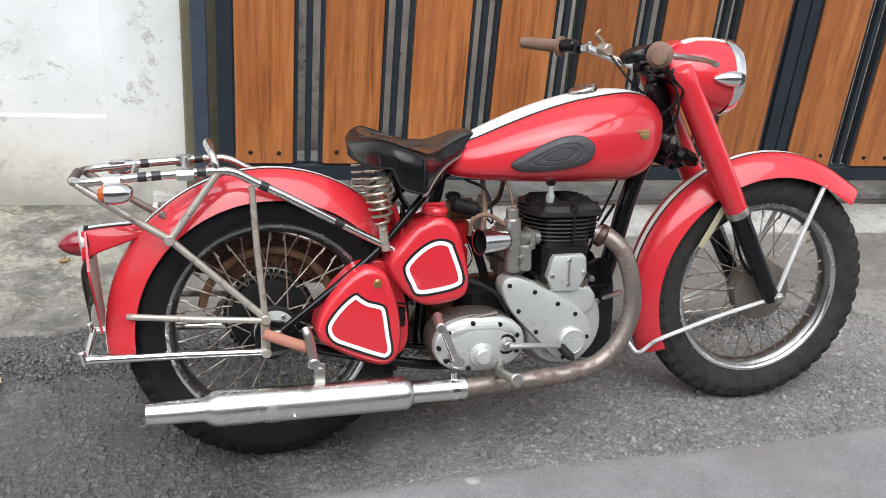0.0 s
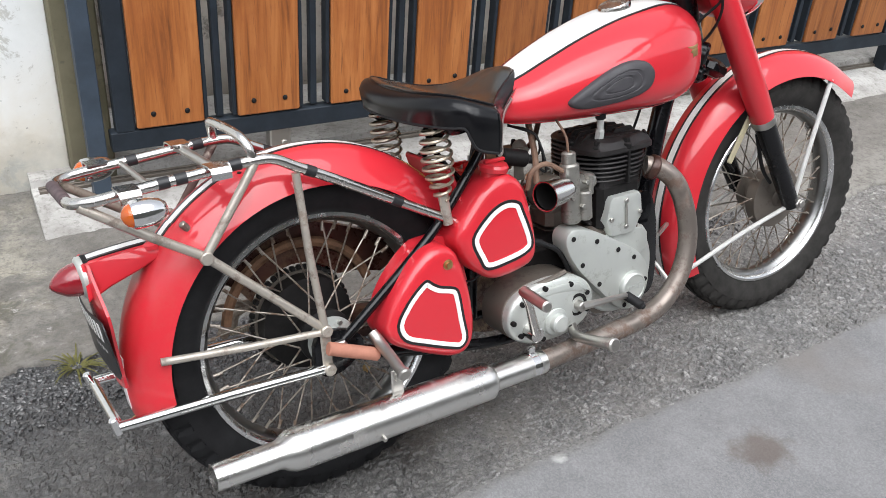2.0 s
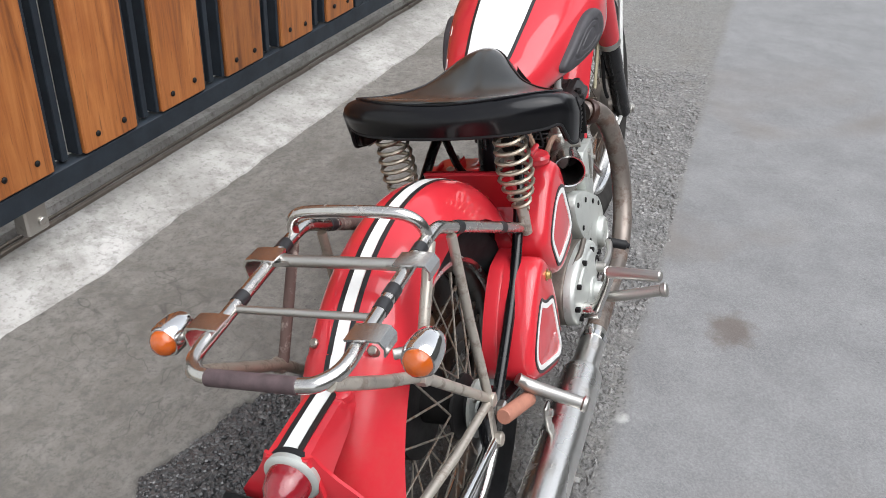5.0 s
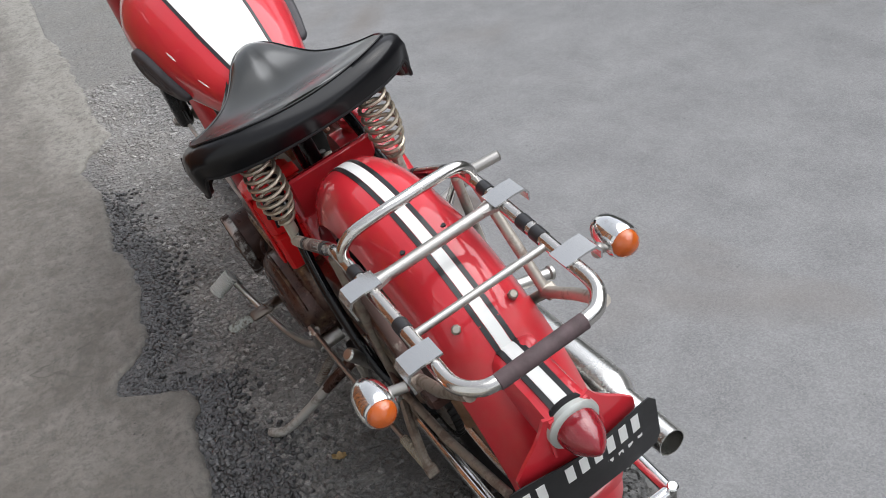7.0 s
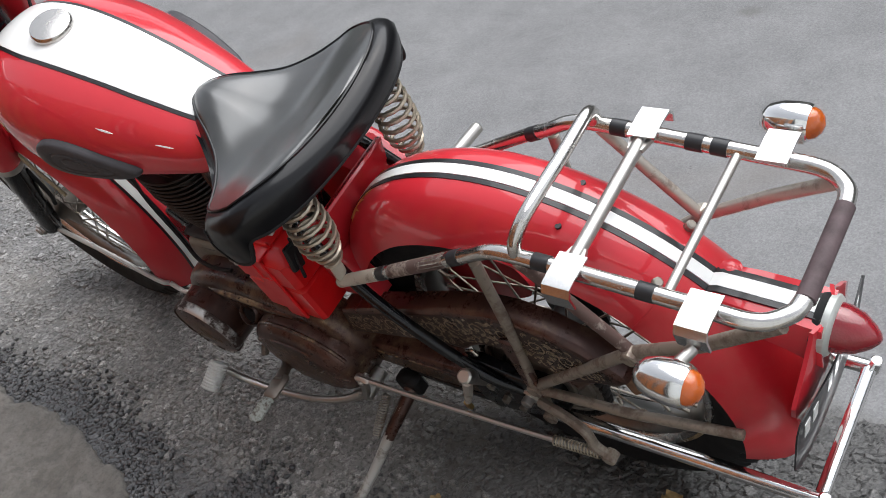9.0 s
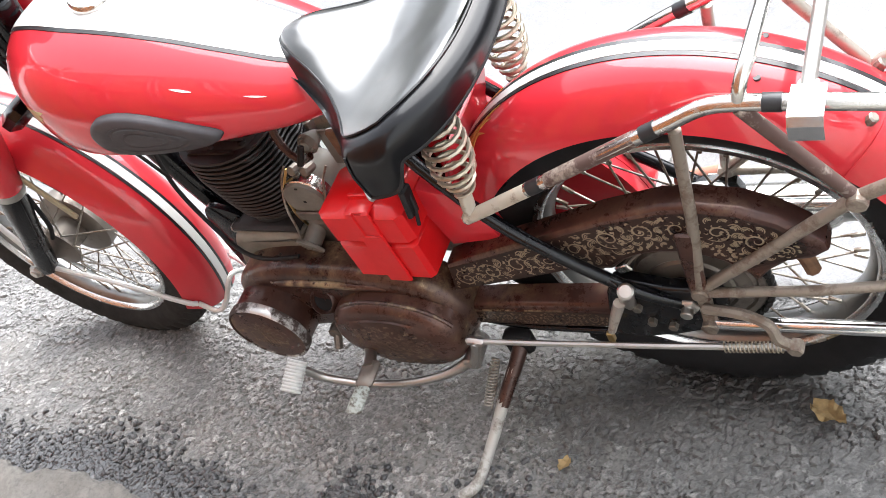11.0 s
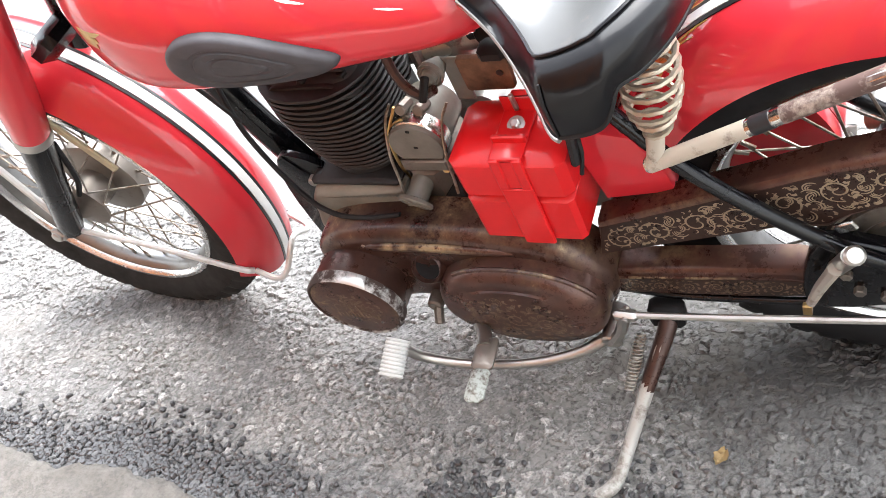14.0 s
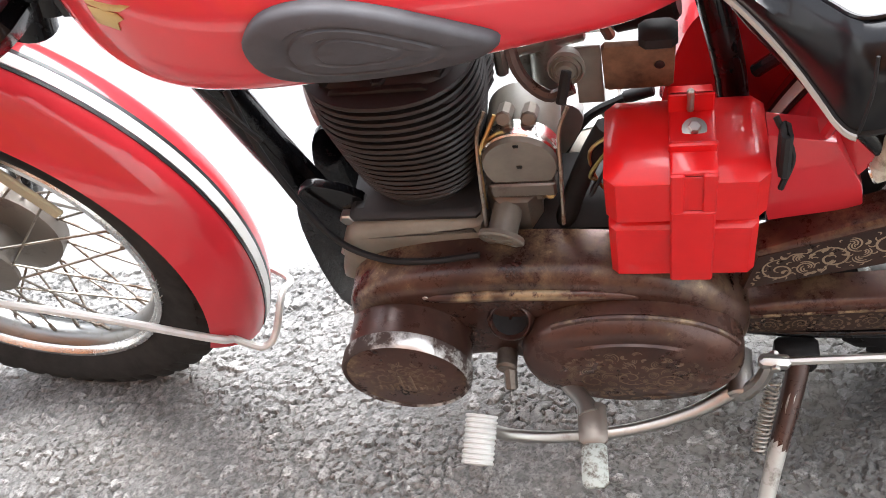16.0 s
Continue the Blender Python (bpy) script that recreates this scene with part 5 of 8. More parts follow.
def build_tank():
    xs = [0.418 + (1.002 - 0.418) * (0.5 - 0.5 * math.cos(math.pi * i / 44)) for i in range(45)]
    ts = [2 * math.pi * k / 64 for k in range(64)]
    bm = BM()
    loft(bm, [[tank_point(x, t) for t in ts] for x in xs])
    tank = part("fuel_tank", bm, RED, bike, "red fuel tank with broad white stripe and black knee pads")

    def strip(name, mat, label, edges, x0, x1, lift):
        bm = BM()
        rings = []
        for i in range(41):
            x = x0 + (x1 - x0) * i / 40
            zt, zb, w = lerp_table(TANK, x)
            lo, hi = edges(x)
            row = []
            for k in range(9):
                y = lo + (hi - lo) * k / 8
                c = min(0.999, abs(y) / w) ** (2.35 / 2)
                t = math.acos(c)
                p = tank_point(x, t if y >= 0 else math.pi - t)
                row.append(p)
            rings.append([p + V(0, 0, lift) for p in row] + [p - V(0, 0, 0.002) for p in reversed(row)])
        loft(bm, rings)
        part(name, bm, mat, tank, label)

    def half(x):
        return lerp_table([(0.42, 0.034), (0.5, 0.043), (0.6, 0.053), (0.8, 0.062), (0.9, 0.052), (0.965, 0.036)], x)[0]

    strip("white_stripe", WHITE, "broad white stripe on the tank", lambda x: (-half(x), half(x)), 0.432, 0.962, 0.0016)
    strip("black_line", BLACKLINE, "black pinstripe", lambda x: (half(x) + 0.0006, half(x) + 0.0065), 0.432, 0.962, 0.0013)
    strip("black_line", BLACKLINE, "black pinstripe", lambda x: (-half(x) - 0.0065, -half(x) - 0.0006), 0.432, 0.962, 0.0013)
    bm = BM()
    m = along((0.796, 0.0, 0.893), (0.776, 0.0, 0.96))
    lathe(bm, [(0.032, 0), (0.033, 0.004), (0.037, 0.006), (0.0375, 0.016), (0.035, 0.0205), (0.020, 0.0225), (0.002, 0.023)], m, 36)
    part("filler_cap", bm, OLDCHROME, tank, "round dull chrome filler cap")
    # two small chips in the paint
    for x, a, tilt in ((0.615, 0.54, 0.35), (0.515, 0.44, 0.15)):
        bm = BM()
        rows = []
        for k in range(7):
            t = k / 6 - 0.5
            h = 0.0022 * (1 - (2 * t) ** 2) + 0.0003
            mid = a + tilt * t * 0.12
            rows.append([tank_point(x + 0.030 * t, mid + h / 0.14, 0.0007), tank_point(x + 0.030 * t, mid - h / 0.14, 0.0007), tank_point(x + 0.030 * t, mid - h / 0.14, -0.001), tank_point(x + 0.030 * t, mid + h / 0.14, -0.001)])
        loft(bm, rows)
        part("paint_chip", bm, WHITE, tank, "small white chip in the paint")
    # knee pads, drop-shaped, lying on the flanks
    for s in (1, -1):
        drop = round_loop([(0.560, 0.735), (0.59, 0.760), (0.65, 0.793), (0.70, 0.808), (0.738, 0.804), (0.758, 0.780), (0.748, 0.750), (0.71, 0.732), (0.65, 0.722), (0.59, 0.719)], 5)
        ahead = 0.025 if s > 0 else 0.0

        def skin(x, z, off):
            zt, zb, w = lerp_table(TANK, x)
            zm = zb + 0.45 * (zt - zb)
            n = 2.35 if z > zm else 3.0
            h = (zt - zm) if z > zm else (zm - zb)
            q = min(0.98, abs(z - zm) / h)
            return V(x, s * (w * (1 - q ** n) ** (1 / n) + off), z)

        def ring(k, off):
            cx, cz = 0.672, 0.764
            return [skin(cx + ahead + (x - cx) * k, cz + (z - cz) * k, off) for x, z in drop]

        bm = BM()
        loft(bm, [ring(1.0, -0.004), ring(1.0, 0.007), ring(0.97, 0.011), ring(0.90, 0.0135), ring(0.66, 0.0138), ring(0.63, 0.0120), ring(0.58, 0.0120), ring(0.55, 0.0142),
                  ring(0.40, 0.0142), ring(0.37, 0.0125), ring(0.33, 0.0125), ring(0.30, 0.0143), ring(0.10, 0.0144)])
        part("knee_pad", bm, PADRUBBER, tank, "grey-black rubber knee pad")
        bm = BM()
        for shape in ([(0.868, 0.8185), (0.916, 0.8205), (0.915, 0.8150), (0.896, 0.8120), (0.880, 0.8130)], [(0.884, 0.8110), (0.915, 0.8130), (0.914, 0.7960), (0.890, 0.7940), (0.888, 0.8020), (0.880, 0.8060)]):
            loft(bm, [[skin(x, z, -0.002) for x, z in shape], [skin(x, z, 0.0008) for x, z in shape], [skin(x, z, 0.0012) for x, z in inset(shape, 0.0015)]])
        part("badge", bm, BRASS, tank, "worn gilt transfer")
        bm = BM()
        tube(bm, [skin(0.45 + 0.52 * k / 16, lerp_table([(0.45, 0.700), (0.55, 0.690), (0.8, 0.685), (0.9, 0.692), (0.97, 0.735)], 0.45 + 0.52 * k / 16)[0] + 0.002, 0.0) for k in range(17)], 0.0022, 6)
        part("seam", bm, RED, tank)
    return tank


build_tank()


# ---- saddle ----
def build_saddle():
    half = [(0.196, 0.0, 0.800, 0.743), (0.200, 0.07, 0.802, 0.743), (0.212, 0.128, 0.806, 0.743), (0.233, 0.170, 0.806, 0.742), (0.252, 0.191, 0.802, 0.742), (0.260, 0.198, 0.799, 0.724), (0.268, 0.201, 0.797, 0.706),
            (0.280, 0.204, 0.793, 0.697), (0.300, 0.205, 0.786, 0.691), (0.320, 0.202, 0.779, 0.686), (0.331, 0.193, 0.775, 0.689), (0.342, 0.176, 0.772, 0.697), (0.366, 0.143, 0.769, 0.716), (0.400, 0.104, 0.771, 0.736), (0.440, 0.072, 0.782, 0.752),
            (0.478, 0.048, 0.793, 0.766), (0.508, 0.022, 0.799, 0.775), (0.514, 0.0, 0.799, 0.776)]
    ring = half + [(x, -y, z, b) for x, y, z, b in reversed(half[1:-1])]
    edge = catmull([V(x, y, z) for x, y, z, b in ring], 4, True)
    low = catmull([V(x, y, b) for x, y, z, b in ring], 4, True)
    centre = [(0.22, 0.790), (0.26, 0.779), (0.30, 0.770), (0.34, 0.766), (0.39, 0.774), (0.44, 0.795), (0.48, 0.806), (0.53, 0.802)]
    c = V(0.345, 0, 0)

    def top(k):
        out = []
        for p in edge:
            x, y = c.x + (p.x - c.x) * k, p.y * k
            zc = lerp_table(centre, x)[0]
            f = k ** 2.6
            out.append(V(x, y, zc * (1 - f) + p.z * f + 0.012 * math.sin(math.pi * min(1, k)) * k - 0.011 * max(0, (k - 0.78) / 0.22) ** 2))
        return out

    bm = BM()
    rings = [[p - V(0, 0, d) for p in top(k)] for k, d in ((0.70, 0.016), (0.80, 0.012), (0.875, 0.004), (0.90, 0), (0.95, 0), (0.985, 0))]
    out = []
    for k, (p, q) in enumerate(zip(edge, low)):
        o = V(p.x - c.x, p.y, 0).normalized()
        out.append((p, q, o))
    rings.append([p + o * 0.004 - V(0, 0, 0.017) for p, q, o in out])
    rings.append([p.lerp(q, 0.42) + o * 0.009 for p, q, o in out])
    rings.append([p.lerp(q, 0.65) + o * 0.007 for p, q, o in out])
    rings.append([p.lerp(q, 0.85) + o * 0.004 for p, q, o in out])
    rings.append([q + o * 0.001 for p, q, o in out])
    rings.append([q - o * 0.010 + V(0, 0, 0.002) for p, q, o in out])
    rings.append([p.lerp(q, 0.5) - o * 0.014 for p, q, o in out])
    loft(bm, rings, False)
    seat = part("saddle", bm, LEATHER, bike, "black leather sprung saddle, worn brown on top", 60)
    bm = BM()
    rim = top(0.89)

    def side(x):
        """Half width and height of the panel's rim at x."""
        best = (0.0, 0.0)
        for p, q in zip(rim, rim[1:] + rim[:1]):
            if p.y >= -1e-4 and q.y >= -1e-4 and (p.x - x) * (q.x - x) <= 0 and abs(q.x - p.x) > 1e-7:
                t = (x - p.x) / (q.x - p.x)
                best = max(best, (p.y + (q.y - p.y) * t, p.z + (q.z - p.z) * t))
        return best

    def ridge(x):
        k = (c.x - x) / (c.x - 0.196) if x < c.x else (x - c.x) / (0.514 - c.x)
        f = k ** 2.6
        return lerp_table(centre, x)[0] * (1 - f) + 0.799 * f + 0.010 * math.sin(math.pi * k) * k

    x0, x1 = min(p.x for p in rim) + 0.0015, max(p.x for p in rim) - 0.0015
    rows = []
    for i in range(49):
        x = x0 + (x1 - x0) * (0.5 - 0.5 * math.cos(math.pi * i / 48))
        w, ze = side(x)
        zc = ridge(x)
        ring = []
        for k in range(-12, 13):
            q = math.sin(math.pi / 2 * k / 12)
            a = abs(q)
            crease = 0.0035 * math.exp(-(q / 0.07) ** 2) * max(0.0, 1 - abs(x - 0.36) / 0.13) + 0.0010 * noise.noise(V(x * 26, q * 3, 2))
            ring.append(V(x, w * q, zc + (ze - zc) * a ** 2.2 + 0.003 * (1 - a ** 6) - crease))
        rows.append(ring + [V(p.x, p.y, p.z - 0.012) for p in reversed(ring)])
    loft(bm, rows)
    part("seat_panel", bm, SEATTOP, seat, "rubbed grey-black leather top panel", 60)
    bm = BM()
    tube(bm, [p + V(0, 0, 0.0006) for p in top(0.90)], 0.0022, 7, closed=True, smooth=False)
    part("piping", bm, LEATHER, seat)
    bm = BM()
    tube(bm, [q + V(0, 0, 0.001) for p, q, o in out], 0.0035, 7, closed=True, smooth=False)
    part("hem", bm, RUBBER, seat)
    for s in (1, -1):
        p, q, o = min(out, key=lambda k: abs(k[0].x - 0.318) + (9 if k[0].y * s < 0.1 else 0))
        bm = BM()
        tube(bm, [p + o * 0.005 - V(0, 0, 0.014), p.lerp(q, 0.42) + o * 0.0100, p.lerp(q, 0.65) + o * 0.0082, p.lerp(q, 0.85) + o * 0.0052, q + o * 0.002], 0.0014, 6)
        part("seam", bm, RUBBER, seat, "stitched seam down the flap")
    # Pale tube for the worn edge, which also draws the leather's lit rim.
    for s in (1, -1):
        rim = [q - V(0, 0, 0.002) + o * 0.002 for p, q, o in out if q.y * s > 0.05 and 0.318 < q.x < 0.45]
        rim.sort(key=lambda p: p.x)
        bm = BM()
        tube(bm, rim, 0.0042, 7, smooth=False)
        part("edging", bm, STEEL, seat, "pale worn edging with the leather's lit rim painted in")
    bm = BM()
    for s in (1, -1):
        tube(bm, [(0.24, s * 0.11, 0.735), (0.30, s * 0.09, 0.715), (0.38, s * 0.05, 0.72), (0.45, s * 0.02, 0.735)], 0.009, 8)
    tube(bm, [(0.265, -0.13, 0.738), (0.262, 0, 0.732), (0.265, 0.13, 0.738)], 0.009, 8)
    part("saddle_frame", bm, FRAMEBLACK, seat)
    for s, bx, by in ((-1, 0.246, 0.110), (1, 0.256, 0.114)):
        bm = BM()
        coil(bm, (bx, s * by, 0.588), (bx - 0.014, s * by * 0.99, 0.742), 8.5, [0.011, 0.018, 0.026, 0.030, 0.030, 0.029, 0.027, 0.024], 0.0036)
        spring = part("saddle_spring", bm, SPRING, bike, "bare barrel-shaped saddle spring")
        bm = BM()
        rod(bm, (bx + 0.010, s * by, 0.535), (bx, s * by, 0.60), 0.0105, 0.002)
        part("spring_post", bm, CREAM if s > 0 else STRUT, spring)


build_saddle()

# ---- frame ----
def build_frame():
    bm = BM()
    tube(bm, [(0.99, 0, 0.90), (0.98, 0, 0.86), (0.70, 0, 0.80), (0.42, 0, 0.70)], 0.017, 12)
    rod(bm, (1.0, 0, 0.93), (1.065, 0, 0.72), 0.031, 0.004, 20)
    tube(bm, [(1.03, 0, 0.80), (0.972, 0, 0.70), (0.938, 0, 0.60), (0.913, 0, 0.50), (0.880, 0, 0.385)], 0.0235, 14)
    tube(bm, [(0.42, 0, 0.70), (0.385, 0, 0.52), (0.37, 0, 0.26)], 0.016, 12)
    frame_ob = part("frame", bm, FRAMEBLACK, bike, "black enamelled tube frame")
    for s in (1, -1):
        bm = BM()
        out = 0.0235 if s > 0 else 0.0
        tube(bm, [(0.415, s * 0.035, 0.72), (0.365, s * 0.080, 0.672), (0.25, s * (0.096 + out * 0.7), 0.545), (0.155, s * (0.102 + out), 0.466), (0.055, s * (0.103 + out), 0.388), (0.0, s * (0.102 + out * 0.5), 0.345)], 0.0098, 12)
        part("seat_stay", bm, FRAMEBLACK, frame_ob)
        bm = BM()
        tube(bm, [(0.0, s * 0.098, 0.335), (0.12, s * 0.092, 0.288), (0.36, s * 0.078, 0.228), (0.52, s * 0.07, 0.215)], 0.0125, 10)
        part("chain_stay", bm, FRAMEBLACK, frame_ob)
        bm = BM()
        slab(bm, round_loop([(-0.045, 0.372), (0.03, 0.365), (0.05, 0.325), (0.0, 0.285), (-0.05, 0.295)], 3), s * 0.088, s * 0.104, 0.002)
        part("dropout", bm, FRAMEBLACK, frame_ob)
        bm = BM()
        slab(bm, round_loop([(0.785, 0.42), (0.835, 0.468), (0.872, 0.462), (0.892, 0.39), (0.893, 0.26), (0.872, 0.205), (0.80, 0.20), (0.77, 0.24)], 3), s * 0.040, s * 0.052, 0.002)
        plate = part("engine_plate", bm, FRAMEBLACK, bike, "black engine mounting plate")
        for x, z in ((0.822, 0.420), (0.840, 0.355), (0.815, 0.245)):
            bm = BM()
            rod(bm, (x, s * 0.05, z), (x, s * 0.064, z), 0.0095, 0.002, 6)
            part("bolt", bm, STEEL, plate)
        bm = BM()
        rod(bm, (-0.005, s * 0.06, 0.343), (-0.005, s * 0.135, 0.343), 0.009, 0.001, 12)
        rod(bm, (-0.005, s * 0.108, 0.343), (-0.005, s * 0.122, 0.343), 0.017, 0.003, 6)
        part("axle_nut", bm, STEEL, frame_ob)
    # red brace between the tanks, under the saddle
    bm = BM()
    box(bm, (0.30, -0.005, 0.575), (0.012, 0.17, 0.15), 0.004, pose(0, 0, 0, 0, -18, 0))
    part("inner_guard", bm, RED, frame_ob, "red inner panel ahead of the rear mudguard")
    bm = BM()
    slab(bm, [(0.300, 0.545), (0.362, 0.560), (0.368, 0.50), (0.352, 0.428), (0.262, 0.446), (0.268, 0.480)], 0.055, 0.085, 0.003)
    part("tank_bracket", bm, RED, frame_ob, "small red bracket")
    bm = BM()
    tube(bm, [(0.30, 0.035, 0.70), (0.33, 0.03, 0.63), (0.37, 0.02, 0.58)], 0.007, 8)
    part("saddle_strut", bm, FRAMEBLACK, frame_ob)
    return frame_ob


build_frame()


# ---- engine and gearbox ----
def ellipse(cx, cz, a, b, n=40, power=2.0):
    out = []
    for k in range(n):
        t = 2 * math.pi * k / n
        c, s = math.cos(t), math.sin(t)
        out.append((cx + a * math.copysign(abs(c) ** (2 / power), c), cz + b * math.copysign(abs(s) ** (2 / power), s)))
    return out


def bolts(parent, places, y0, y1, r=0.005, mat=None, seg=8):
    for x, z in places:
        bm = BM()
        rod(bm, (x, y0, z), (x, y1, z), r, 0.001, seg)
        part("screw", bm, mat or FIN, parent)


def build_engine():
    bm = BM()
    lathe(bm, [(0.02, -0.082), (0.100, -0.082), (0.118, -0.07), (0.122, -0.03), (0.122, 0.03), (0.118, 0.062), (0.100, 0.075), (0.02, 0.078)], pose(0.728, 0, 0.315, 90, 0, 0) @ Matrix.Scale(-1, 4, (0, 0, 1)), 44)
    box(bm, (0.735, -0.005, 0.41), (0.15, 0.15, 0.05), 0.012)
    box(bm, (0.72, -0.070, 0.38), (0.15, 0.05, 0.10), 0.012)
    box(bm, (0.755, -0.088, 0.385), (0.07, 0.03, 0.10), 0.01)
    engine = part("engine", bm, OILYALLOY, bike, "side-valve engine with grey covers and black finned barrel")
    # barrel with round fins, drawn out over the valves under the head
    bm = BM()
    lathe(bm, [(0.062, 0.425), (0.062, 0.61)], Matrix.Translation((0.728, 0.0, 0)), 36)
    box(bm, (0.733, -0.062, 0.548), (0.120, 0.070, 0.110), 0.008)
    box(bm, (0.735, 0.0, 0.436), (0.155, 0.15, 0.014), 0.005)
    barrel = part("barrel", bm, BARREL, bike, "black finned iron barrel")
    for k in range(17):
        z = 0.452 + 0.0105 * k
        a = 0.064 + 0.025 * min(1, k / 11) ** 0.7
        loop = ellipse(0.728, 0.0, a + 0.004, a - 0.002, 44, 2.3)
        if z > 0.600:
            loop = [(x, max(y, -0.030)) for x, y in loop]
            loop = [p for i, p in enumerate(loop) if i == 0 or abs(p[0] - loop[i - 1][0]) + abs(p[1] - loop[i - 1][1]) > 1e-4]
        elif z > 0.527:
            loop = [(x + (0.016 if y < -0.02 else 0) * (1 if x > 0.728 else -0.45), y * (1.30 if y < 0 else 1.0)) for x, y in loop]
        bm = BM()
        loft(bm, [[V(x, y, z) for x, y in loop], [V(x, y, z + 0.0018) for x, y in inset(loop, -0.0006)], [V(x, y, z + 0.0040) for x, y in inset(loop, 0.0012)]])
        part("fin", bm, BARREL, barrel)
    # Dark bar drawn for the shaded groove that splits the fins.
    bm = BM()
    box(bm, (0.738, -0.110, 0.566), (0.007, 0.016, 0.076), 0.002)
    part("fin_web", bm, FIN, barrel)
    # head: a thick joint plate, a rounded crown, upright fins of uneven height and bolts in their hollows
    bm = BM()
    plan = round_loop([(0.648, 0.040), (0.676, 0.066), (0.782, 0.066), (0.812, 0.040), (0.826, -0.045), (0.820, -0.098), (0.790, -0.114), (0.672, -0.114), (0.646, -0.096), (0.640, -0.045)], 4)
    wavy = [(x + 0.003 * math.sin(k * 1.05), y + 0.003 * math.cos(k * 1.05)) for k, (x, y) in enumerate(plan)]
    loft(bm, [[V(x, y, 0.599) for x, y in inset(plan, 0.004)], [V(x, y, 0.602) for x, y in plan], [V(x, y, 0.612) for x, y in plan], [V(x, y, 0.616) for x, y in inset(wavy, 0.006)],
              [V(x, y, 0.626) for x, y in inset(wavy, 0.012)], [V(x, y, 0.632) for x, y in inset(plan, 0.022)]])
    head = part("cylinder_head", bm, BARREL, bike, "sooty black finned cylinder head", 30)
    for i, (y, x0, x1, h) in enumerate(((-0.101, 0.672, 0.795, 0.011), (-0.079, 0.650, 0.818, 0.020), (-0.056, 0.648, 0.816, 0.027), (-0.033, 0.650, 0.812, 0.029), (-0.010, 0.652, 0.806, 0.030), (0.013, 0.654, 0.802, 0.029), (0.036, 0.660, 0.800, 0.024), (0.058, 0.672, 0.788, 0.014))):
        bm = BM()
        n = 18
        crest = []
        for k in range(n + 1):
            t = k / n
            x = x0 + (x1 - x0) * t
            end = min(1.0, math.sin(math.pi * (0.06 + 0.88 * t)) * 2.2)
            dip = 0.55 if abs(t - 0.5) < 0.07 and i in (2, 3, 4) else 1.0
            crest.append((x, 0.614 + h * end * dip * (1 + 0.10 * noise.noise(V(x * 45, y * 30, 2)))))
        loop = [(x0, 0.608)] + crest + [(x1, 0.608)]
        slab(bm, loop, y, y + 0.0065, 0.0012)
        part("fin", bm, BARREL, head)
    for x, y in ((0.664, -0.090), (0.737, -0.106), (0.806, -0.088), (0.812, -0.010), (0.788, 0.044), (0.730, 0.052), (0.672, 0.042), (0.652, -0.018)):
        bm = BM()
        rod(bm, (x, y, 0.606), (x, y, 0.622), 0.0125, 0.003, 12)
        rod(bm, (x, y, 0.620), (x, y, 0.632), 0.0085, 0.002, 6)
        part("head_bolt", bm, FIN, head)
    bm = BM()
    box(bm, (0.728, -0.058, 0.475), (0.125, 0.085, 0.115), 0.012)
    part("valve_chest", bm, FIN, engine, "black valve chest")
    bm = BM()
    slab(bm, ellipse(0.735, 0.312, 0.105, 0.108, 44, 2.1), -0.060, -0.092, 0.010, 3)
    part("crankcase", bm, ALLOY, engine, "grey cast crankcase half")
    bm = BM()
    slab(bm, round_loop([(0.690, 0.345), (0.690, 0.41), (0.80, 0.41), (0.806, 0.345)], 3), -0.050, -0.104, 0.008, 3)
    part("crankcase_neck", bm, ALLOY, engine)
    bm = BM()
    rod(bm, (0.687, -0.070, 0.628), (0.686, -0.076, 0.654), 0.011, 0.002, 6)
    rod(bm, (0.686, -0.076, 0.650), (0.685, -0.078, 0.684), 0.008, 0.002, 10)
    plug = part("spark_plug", bm, WHITERUBBER, bike, "pale spark plug")
    bm = BM()
    rod(bm, (0.685, -0.078, 0.676), (0.684, -0.078, 0.712), 0.012, 0.003, 10)
    tube(bm, [(0.684, -0.078, 0.708), (0.66, -0.06, 0.694), (0.62, -0.02, 0.69)], 0.0035, 6)
    part("plug_cap", bm, RUBBER, plug)
    # alloy covers on the timing side
    bm = BM()
    chest = [(0.672, 0.448), (0.682, 0.494), (0.690, 0.503), (0.768, 0.503), (0.776, 0.494), (0.780, 0.452), (0.760, 0.414), (0.752, 0.408), (0.690, 0.410)]
    slab(bm, inset(chest, 0.0), -0.085, -0.118, 0.004)
    c = part("valve_cover", bm, ALLOY, bike, "flat grey valve cover")
    bolts(c, [(0.728, 0.490), (0.728, 0.428), (0.683, 0.452), (0.770, 0.456)], -0.115, -0.124, 0.0055, STEEL)
    bm = BM()
    rod(bm, (0.728, -0.121, 0.432), (0.728, -0.121, 0.482), 0.0028, 0.001, 8)
    part("cover_stud", bm, STEEL, c)
    bm = BM()
    timing = round_loop([(0.548, 0.424), (0.566, 0.455), (0.620, 0.443), (0.704, 0.398), (0.774, 0.351), (0.800, 0.298), (0.788, 0.245), (0.750, 0.219), (0.703, 0.232), (0.650, 0.285), (0.582, 0.358)], 4)
    slab(bm, timing, -0.075, -0.125, 0.007)
    c = part("timing_cover", bm, ALLOY, bike, "smooth grey timing cover")
    bolts(c, [(0.568, 0.434), (0.636, 0.4135), (0.700, 0.379), (0.750, 0.349), (0.786, 0.285), (0.644, 0.308), (0.594, 0.366), (0.722, 0.235)], -0.122, -0.1275, 0.0062, FIN)
    bm = BM()
